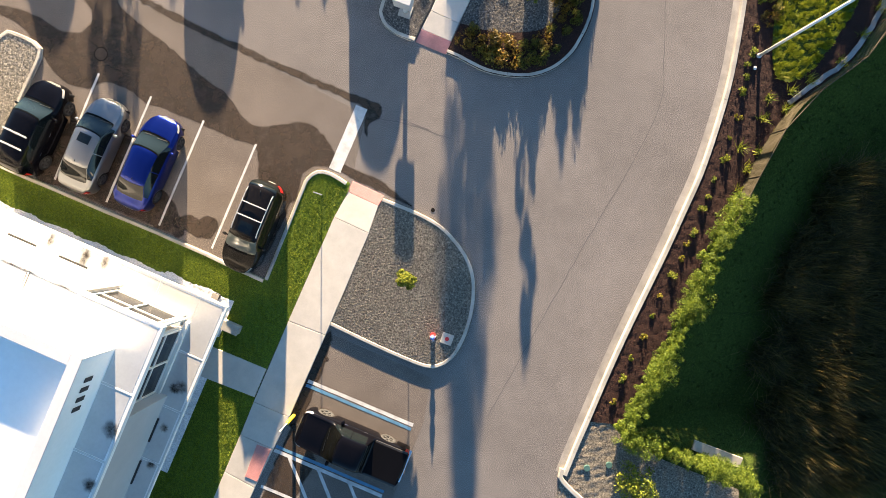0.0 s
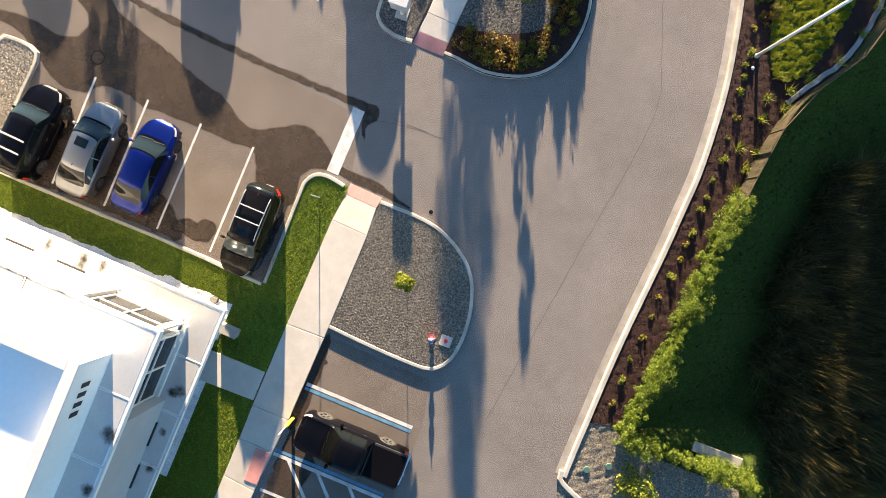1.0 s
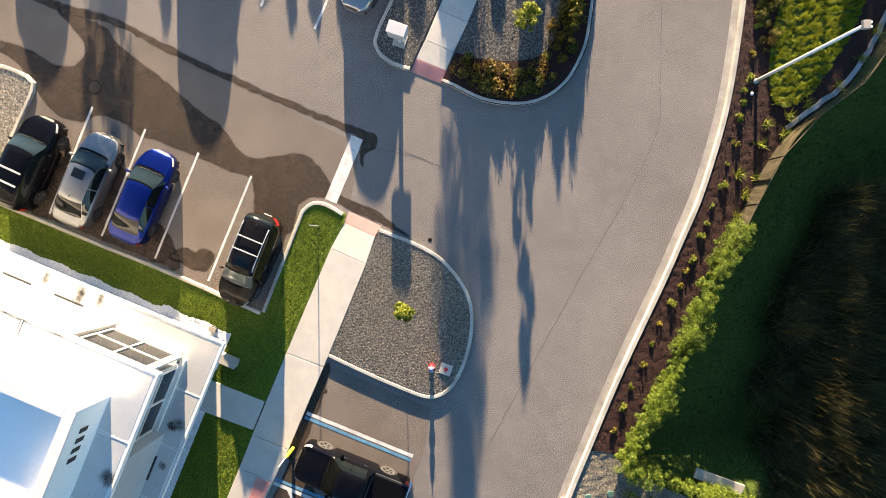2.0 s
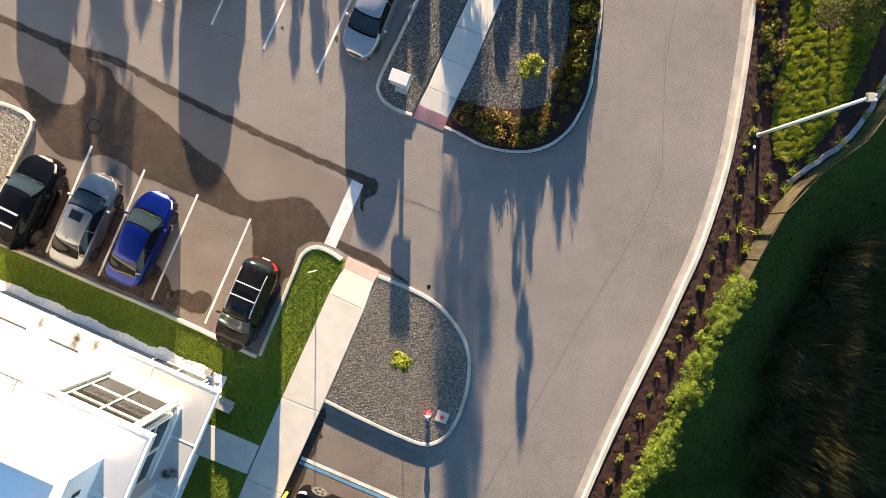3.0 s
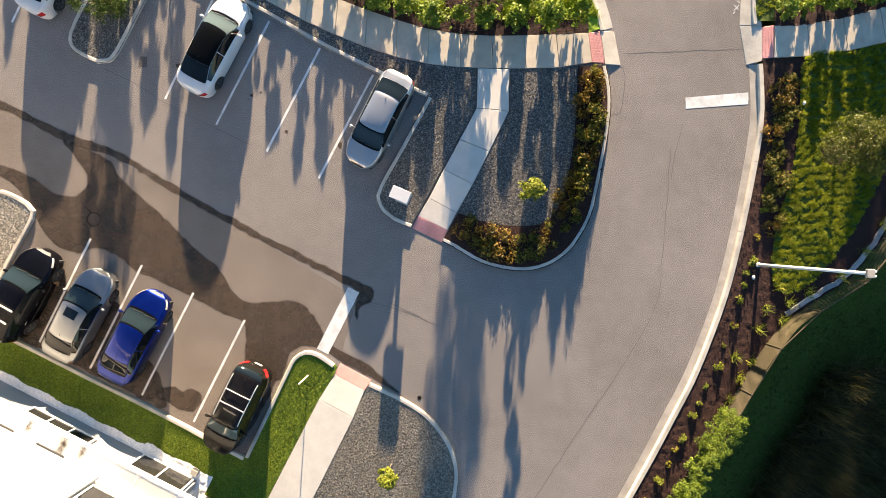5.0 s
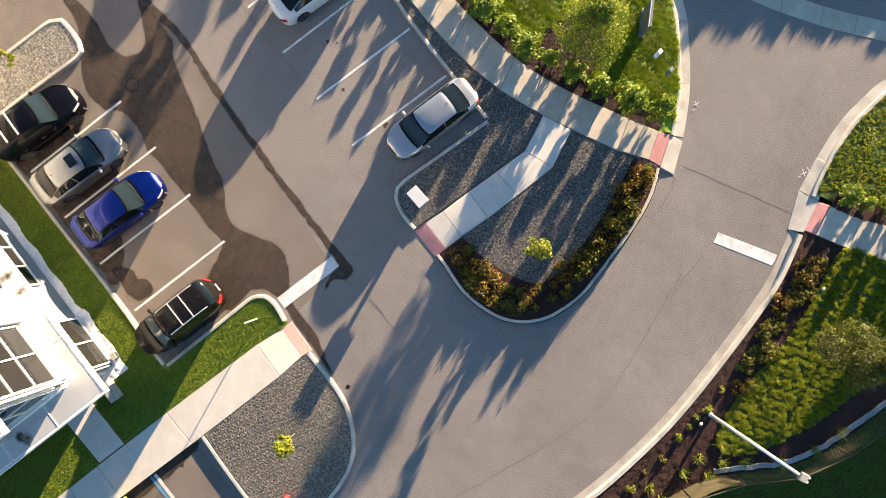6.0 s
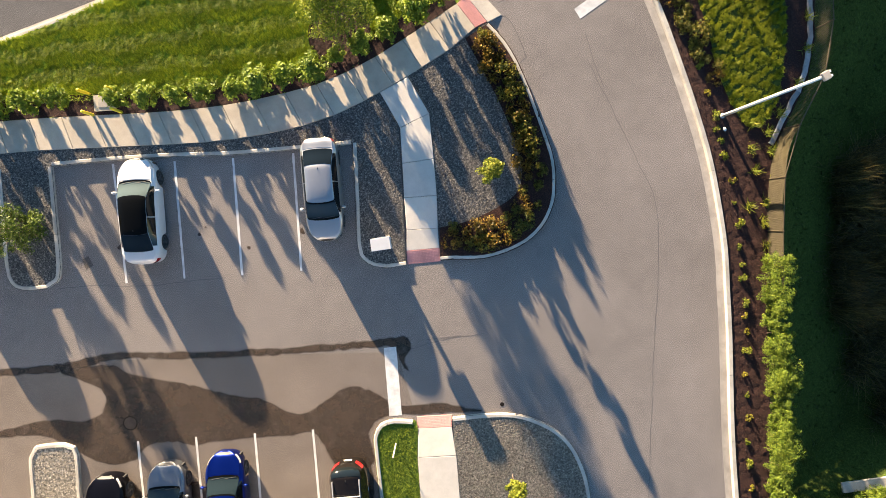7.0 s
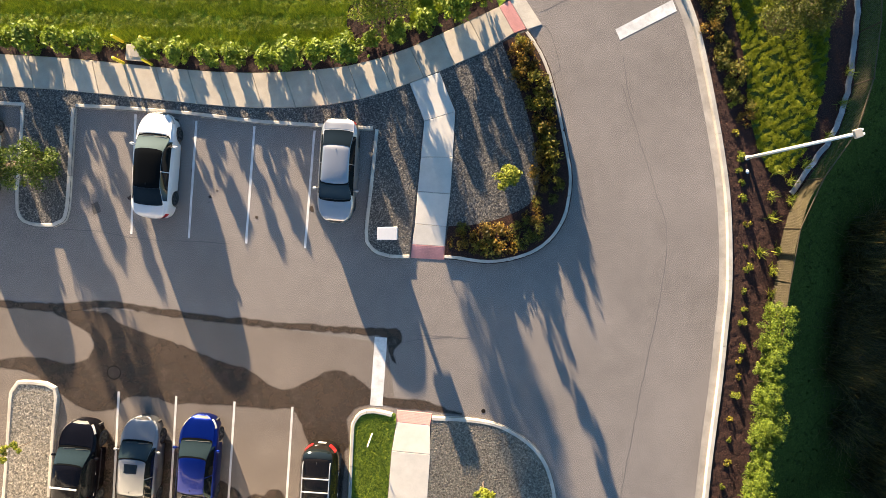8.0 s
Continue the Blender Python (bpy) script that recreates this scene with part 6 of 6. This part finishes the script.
shrub("shrub", "spreading bright-green shrub in the gravel corner", (8.9, -11.1), 1.05, 2.3, M["leaf_bright"], 90, 44, 60, 0.12, 0.08, vase=True)
# grass blades
G_SETS = (("grass", [q for q in VERGE if q[0] > -19], 28000, 0.12, 0.2, 0.055, 1), ("grass", VERGE_E, 5000, 0.13, 0.16, 0.05, 2), ("grass", lawn_e, 12000, 0.15, 0.17, 0.05, 3))
for nm, poly, n, z, h, w, seed in G_SETS:
    pts = clear_of(clear_of(scatter(poly, n * 4, seed), strip_v + up_e, 0.78), [(1.15, 20.45), (17.95, 14.2)], 0.62 if seed == 3 else 1.4)
    bare = height_noise(pts[:, 0], pts[:, 1], 1.0, 0.55 if seed == 3 else 0.4, seed + 80)
    pts = pts[bare > (-0.08 if seed == 3 else -0.42)]
    # east verge gets the darker blades too, its shade put into their colour
    ob = tufts(nm, pts, z - 0.01, h * 0.5, w * 0.7, M["grass"] if nm != "grass" or poly is lawn_e or poly is VERGE_E else M["grass_verge"], seed, 3, rows=1.15 if seed == 1 else 0.0)
    tagged(ob, "upright grass blades of verge and lawn", "grass", kind="stuff")
near = [(-26.0, 6.35)] + C_OUT[1:] + smooth_line(C_OUT2, 0.3)[1:] + W_L[:7] + [bw(0.75, 12), bw(0.75, 0.36), bw(22, 0.46)]
pts = scatter(near, 120000, 4)
pts = clear_of(pts, smooth_line(C_OUT, 0.15) + smooth_line(C_OUT2, 0.15), 0.24)
pts = clear_of(pts, smooth_line(W_L[:7], 0.15), 0.1)
pts = pts[~inside(pts[:, 0], pts[:, 1], STRIP2)]
pts = pts[height_noise(pts[:, 0], pts[:, 1], 1.0, 0.3, 84) > -0.5]
pts = pts[~inside(pts[:, 0], pts[:, 1], [(-11.9, -4.2), (-8.45, -5.65), (-9.1, -7.15), (-12.5, -5.7)])]
tagged(tufts("grass", pts, 0.095, 0.036, 0.022, M["grass_mown"], 4, 2), "short green grass blades of the lawn", "grass", kind="stuff")
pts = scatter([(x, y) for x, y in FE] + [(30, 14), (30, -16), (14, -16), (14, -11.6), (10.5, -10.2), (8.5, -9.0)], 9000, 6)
tagged(tufts("grass", pts, 0.05, 0.09, 0.04, M["bank_grass_dim"], 6, 4, past_fence), "long grass blades of the bank, darkened for its shade", "grass", kind="stuff")
# loose stones on the gravel beds
KERB_LINE = [q for l in (A_OUT, A_OUT2, edge_kerb, B_OUT, E_OUT, D_OUT) for q in smooth_line(l, 0.12)]
for poly, n, z, seed, hole in ((e_line, 16000, 0.122, 1, None), (A_BED, 34000, 0.125, 2, WALK_A), (d_line, 4000, 0.118, 3, None), (GRAVEL_SE, 5000, 0.075, 4, None)):
    p = clear_of(scatter(poly, n, seed), KERB_LINE, 0.24)
    if hole:
        p = p[~inside(p[:, 0], p[:, 1], hole)]
        p = p[~inside(p[:, 0], p[:, 1], mulch_a)]
    tagged(pebbles("gravel", p, z, 0.03, M["stone_dark"] if hole else M["stone"], seed), "loose grey gravel stones", "gravel", kind="stuff")
for poly, n, seed in ((mulch_a, 2600, 5), (mulch_e, 6000, 6)):
    p = clear_of(scatter(poly, n, seed), KERB_LINE, 0.24)
    ob = pebbles("bark_chips", p, 0.115, 0.045, M["chip"], seed)
    tagged(ob, "loose brown bark chips", "mulch", kind="stuff")

# ---- fixtures ----
lamp = empty("street_lamp", pose(14.84, 8.87, 0.1), "tall white lamp post with a small box head", "street lamp")
bm = bmesh.new()
tube(bm, (0, 0, 0), (0, 0, 6.75), 0.075, 0.055, 16)
link("pole", bm, M["white_metal"], lamp, smooth=True)
bm = bmesh.new()
tube(bm, (0, 0, 0), (0, 0, 0.1), 0.115, 0.10, 16)
link("base", bm, M["white_metal"], lamp)
boxes("head", M["gutter"], lamp, (-0.11, 0.15, -0.15, 0.15, 6.72, 6.84), bevel=0.02)
boxes("lens", M["clear_lens"], lamp, (-0.08, 0.12, -0.12, 0.12, 6.70, 6.718))
for y in (-0.08, 0.08):
    boxes("sensor", M["white_metal"], lamp, (0.15, 0.22, y - 0.04, y + 0.04, 6.74, 6.82), bevel=0.015)

M["mail_grey"] = mat("pale_grey_enamel", plain((0.44, 0.445, 0.45), 0.5, vary=0.06))
mail = empty("mailbox_unit", pose(-1.64, 11.2, 0.12, 0, 0, -20.5), "pale cluster mailbox on a single pedestal", "mailbox")
boxes("cabinet", M["mail_grey"], mail, (-0.41, 0.41, -0.25, 0.25, 0.85, 1.53), bevel=0.015)
boxes("hood", M["mail_grey"], mail, (-0.43, 0.43, -0.28, 0.27, 1.53, 1.57), bevel=0.012)
for i in range(4):
    for j in range(2):
        boxes("box_door", M["panel"], mail, (-0.39 + j * 0.39, -0.01 + j * 0.39, -0.262, -0.248, 0.88 + i * 0.16, 1.02 + i * 0.16), bevel=0.004)
bm = bmesh.new()
tube(bm, (0, 0, 0), (0, 0, 0.85), 0.11, 0.10, 14)
link("pedestal", M["white_metal"] and bm, M["white_metal"], mail, smooth=True)
boxes("footing", M["kerb"], mail, (-0.3, 0.3, -0.3, 0.3, -0.05, 0.03), bevel=0.01)

hyd = empty("fire_hydrant", pose(-0.5, -4.15, 0.115), "red hydrant with a blue bonnet in the gravel", "hydrant")
bm = bmesh.new()
tube(bm, (0, 0, 0), (0, 0, 0.5), 0.1, 0.095, 16)
tube(bm, (0, 0, 0.0), (0, 0, 0.05), 0.15, 0.15, 16)
tube(bm, (0, 0, 0.48), (0, 0, 0.54), 0.135, 0.135, 16)
link("barrel", bm, M["hydrant_red"], hyd)
bm = bmesh.new()
bmesh.ops.create_uvsphere(bm, u_segments=14, v_segments=8, radius=0.115, matrix=Matrix.Translation((0, 0, 0.56)))
tube(bm, (0, 0, 0.64), (0, 0, 0.74), 0.03, 0.03, 6)
link("bonnet", bm, M["hydrant_blue"], hyd, smooth=True)
for a, b, r in (((0, 0, 0.36), (0.14, 0, 0.36), 0.05), ((0, 0, 0.36), (-0.14, 0, 0.36), 0.05), ((0, 0, 0.33), (0, -0.2, 0.33), 0.075)):
    bm = bmesh.new()
    tube(bm, a, b, r, r, 10)
    link("nozzle", bm, M["white_metal"], hyd)
pad = empty("valve_pad", pose(0.17, -4.31, 0.12, 0, 0, -20), "square concrete pad with a red valve cover", "valve cover")
boxes("pad", M["kerb"], pad, (-0.28, 0.28, -0.26, 0.26, -0.03, 0.05), bevel=0.01)
bm = bmesh.new()
tube(bm, (0, 0, 0.05), (0, 0, 0.065), 0.1, 0.095, 18)
link("cover", bm, M["hydrant_red"], pad)

stake = empty("marker_post", pose(-5.74, 2.62, 0.1), "slim pale marker post standing in the lawn", "post")
boxes("post", M["white_metal"], stake, (-0.022, 0.022, -0.022, 0.022, -0.05, 1.5), bevel=0.005)
boxes("cap", M["kerb"], stake, (-0.03, 0.03, -0.03, 0.03, 1.5, 1.53), bevel=0.008)

sign = empty("bay_post", pose(-7.25, -8.0, 0.1, 0, 0, 24), "white sign post set in a yellow bollard", "post")
bm = bmesh.new()
tube(bm, (0, 0, -0.05), (0, 0, 0.98), 0.085, 0.085, 16)
tube(bm, (0, 0, 0.98), (0, 0, 1.03), 0.085, 0.05, 16)
link("bollard", bm, M["yellow"], sign, smooth=False)
bm = bmesh.new()
tube(bm, (0, 0, 1.0), (0, 0, 2.1), 0.026, 0.026, 10)
link("post", bm, M["white_metal"], sign, smooth=True)

cover = empty("manhole", pose(-16.3, 9.47, 0.0), "round dusty iron manhole cover in a dark ring in the asphalt", "manhole cover")
bm = bmesh.new()
tube(bm, (0, 0, -0.02), (0, 0, 0.008), 0.34, 0.34, 32)
link("frame", bm, M["iron"], cover)
bm = bmesh.new()
tube(bm, (0, 0, 0.0), (0, 0, 0.012), 0.29, 0.29, 32)
for i in range(-4, 5):
    w = math.sqrt(0.27 ** 2 - (i * 0.06) ** 2)
    box(bm, -w, w, i * 0.06 - 0.012, i * 0.06 + 0.012, 0.01, 0.018)
link("lid", bm, M["worn_iron"], cover)
dot = empty("iron_valve", pose(-0.45, 1.84, 0.0), "small dark iron lid at the road edge", "valve cover")
bm = bmesh.new()
tube(bm, (0, 0, -0.02), (0, 0, 0.01), 0.1, 0.1, 16)
link("lid", bm, M["iron"], dot)
for x, y in ((7.85, -10.4), (6.8, -10.55)):
    vl_ = empty("irrigation_valve", pose(x, y, 0.08), "round green plastic valve lid in gravel", "valve cover", "irrigation lids")
    bm = bmesh.new()
    tube(bm, (0, 0, -0.05), (0, 0, 0.05), 0.16, 0.15, 20)
    link("lid", bm, M["green_lid"], vl_)

pad = empty("utility_pad", pose(-9.75, 22.9, 0.12, 0, 0, -25), "flat concrete utility pad among shrubs", "utility pad")
boxes("slab", M["concrete"], pad, (-0.5, 0.5, -0.36, 0.36, -0.05, 0.08), bevel=0.015)
boxes("lid", M["gutter"], pad, (-0.3, 0.3, -0.2, 0.2, 0.08, 0.10), bevel=0.008)
for dx, dy in ((-0.7, 0.45), (-0.6, -0.5), (0.55, 0.5), (0.7, -0.45)):
    p = pose(-9.75, 22.9, 0.1, 0, 0, -25) @ Vector((dx, dy, 0))
    bo = empty("bollard", pose(p.x, p.y, p.z), "yellow plastic-sleeved bollard guarding the utility pad", "bollard", "pad bollards")
    bm = bmesh.new()
    tube(bm, (0, 0, -0.05), (0, 0, 0.85), 0.07, 0.07, 14)
    link("sleeve", bm, M["yellow"], bo)
    bm = bmesh.new()
    bmesh.ops.create_uvsphere(bm, u_segments=14, v_segments=6, radius=0.07, matrix=Matrix.Translation((0, 0, 0.85)) @ Matrix.Diagonal((1, 1, 0.6, 1)))
    link("cap", bm, M["yellow"], bo, smooth=True)

cab = empty("sign_board", pose(3.5, 23.1, 0.12, 0, 0, 112), "dark grey standing sign board on the verge", "sign")
boxes("panel", M["sign_grey"], cab, (-0.6, 0.6, -0.07, 0.07, 0.1, 1.25), bevel=0.02)
boxes("plinth", M["sign_grey"], cab, (-0.66, 0.66, -0.13, 0.13, -0.05, 0.12), bevel=0.02)
boxes("trim", M["white_metal"], cab, (-0.61, 0.61, 0.05, 0.08, 1.25, 1.28), bevel=0.006)
for x, y, h, rz, pm, say in ((4.7, 22.0, 0.62, 75, M["white_metal"], "small white twin-plate marker on a stake"), (5.55, 21.6, 0.5, 75, M["sign_grey"], "small dark twin-plate marker on a stake")):
    st = empty("marker_sign", pose(x, y, 0.12, 0, 0, rz), say, "marker", "lawn markers")
    boxes("stake", M["dark"], st, (-0.012, 0.012, -0.012, 0.012, -0.05, h), bevel=0.003)
    for s in (-1, 1):
        bm = bmesh.new()
        box(bm, s * 0.13 - 0.11, s * 0.13 + 0.11, -0.09, 0.09, -0.01, 0.01, m=pose(0, 0, h, 12, s * 10, 0))
        link("plate", bm, pm, st)
st = empty("marker_post", pose(16.1, 16.85, 0.1), "thin grey stake leaning in the mulch", "post")
bm = bmesh.new()
tube(bm, (0, 0, -0.03), (0.02, 0.02, 0.9), 0.012, 0.01, 8)
link("stake", bm, M["alloy"], st)
for x, y in ((14.62, 8.28), (16.45, 16.35)):
    sp = empty("garden_light", pose(x, y, 0.1), "small white ground light in the mulch", "garden light", "ground lights")
    bm = bmesh.new()
    bmesh.ops.create_uvsphere(bm, u_segments=12, v_segments=8, radius=0.075, matrix=Matrix.Translation((0, 0, 0.08)) @ Matrix.Diagonal((1, 1.3, 0.7, 1)))
    link("housing", bm, M["white_metal"], sp, smooth=True)
    boxes("foot", M["dark"], sp, (-0.05, 0.05, -0.05, 0.05, -0.05, 0.03))

# chain-link fence with posts and rail
fen = empty("chain_link_fence", None, "brown chain-link fence above a rough stone strip", "fence")
FL = [(13.2, 1.0)] + [p for p in FENCE if p[1] > 1.5]
fl = smooth_line(FL, 0.05)
H_F = 1.2
step = 0.08
s_acc = [0.0]
for a, b in zip(fl, fl[1:]):
    s_acc.append(s_acc[-1] + math.hypot(b[0] - a[0], b[1] - a[1]))
S = np.array(s_acc)
FX, FY = np.array([p[0] for p in fl]), np.array([p[1] for p in fl])
V_, F_ = [], []
wires = int((S[-1] + H_F) / step)
for d in (1, -1):
    for i in range(wires):
        s0 = i * step - (H_F if d > 0 else 0)
        prev = None
        for t in (0.0, 0.5, 1.0):
            s = s0 + (t * H_F if d > 0 else -t * H_F + H_F) 
            if s < 0 or s > S[-1]:
                prev = None
                continue
            x, y = float(np.interp(s, S, FX)), float(np.interp(s, S, FY))
            k = len(V_)
            V_ += [(x - 0.004, y, 0.08 + t * H_F), (x + 0.004, y, 0.08 + t * H_F)]
            if prev is not None:
                F_.append((prev, prev + 1, k + 1, k))
            prev = k
ob = pydata("wire_mesh", V_, F_, M["mesh"], fen)
for k in range(0, int(S[-1] / 2.4) + 1):
    s = k * 2.4
    x, y = float(np.interp(s, S, FX)), float(np.interp(s, S, FY))
    bm = bmesh.new()
    tube(bm, (x, y, -0.1), (x, y, H_F + 0.12), 0.032, 0.032, 8)
    link("post", bm, M["mesh"], fen)
    s2 = min(s + 2.4, S[-1])
    x2, y2 = float(np.interp(s2, S, FX)), float(np.interp(s2, S, FY))
    if s2 > s:
        bm = bmesh.new()
        tube(bm, (x, y, H_F + 0.07), (x2, y2, H_F + 0.07), 0.022, 0.022, 8)
        link("rail", bm, M["mesh"], fen)
# woven panels closing the bays next to the vines
for k in range(0, int(S[-1] / 2.4)):
    s0, s1 = k * 2.4, k * 2.4 + 2.4
    if float(np.interp(s1, S, FY)) > 7.0:
        break
    n = 8
    bm = bmesh.new()
    cols = []
    for i in range(n + 1):
        q = s0 + 0.04 + (s1 - s0 - 0.08) * i / n
        x, y = float(np.interp(q, S, FX)), float(np.interp(q, S, FY))
        cols.append([bm.verts.new((x + dx, y - dx * 0.5, z)) for dx, z in ((0.006, 0.1), (0.006, H_F + 0.03), (0.016, H_F + 0.03), (0.016, 0.1))])
    for a, b in zip(cols, cols[1:]):
        for i in range(4):
            bm.faces.new((a[i], b[i], b[(i + 1) % 4], a[(i + 1) % 4]))
    bm.faces.new(cols[0])
    bm.faces.new(cols[-1][::-1])
    bmesh.ops.recalc_face_normals(bm, faces=bm.faces)
    link("panel", bm, M["weave"], fen, "tan woven privacy panel")
# rough concrete edging along the foot of the fence
strip = empty("edging", None, "rough blue-grey concrete edging along the fence foot", "edging", kind="structure")
el = smooth_line([p for p in FENCE if p[1] > 6.2], 0.3)
el = [(x + 0.03 * math.sin(i * 2.3), y + 0.03 * math.cos(i * 1.7)) for i, (x, y) in enumerate(el)]
kerb("edging_length", offset(el, 0.12, False), 0.24, 0.1, M["rock"], strip, side=1, z0=0.08, joint=0.75)
slab(strip, [(11.9, -9.2), (14.2, -10.1), (14.0, -10.55), (11.75, -9.65)], 0.16, M["gutter"], name="edging_slab", zs=[0.16, 0.1, 0.1, 0.16])
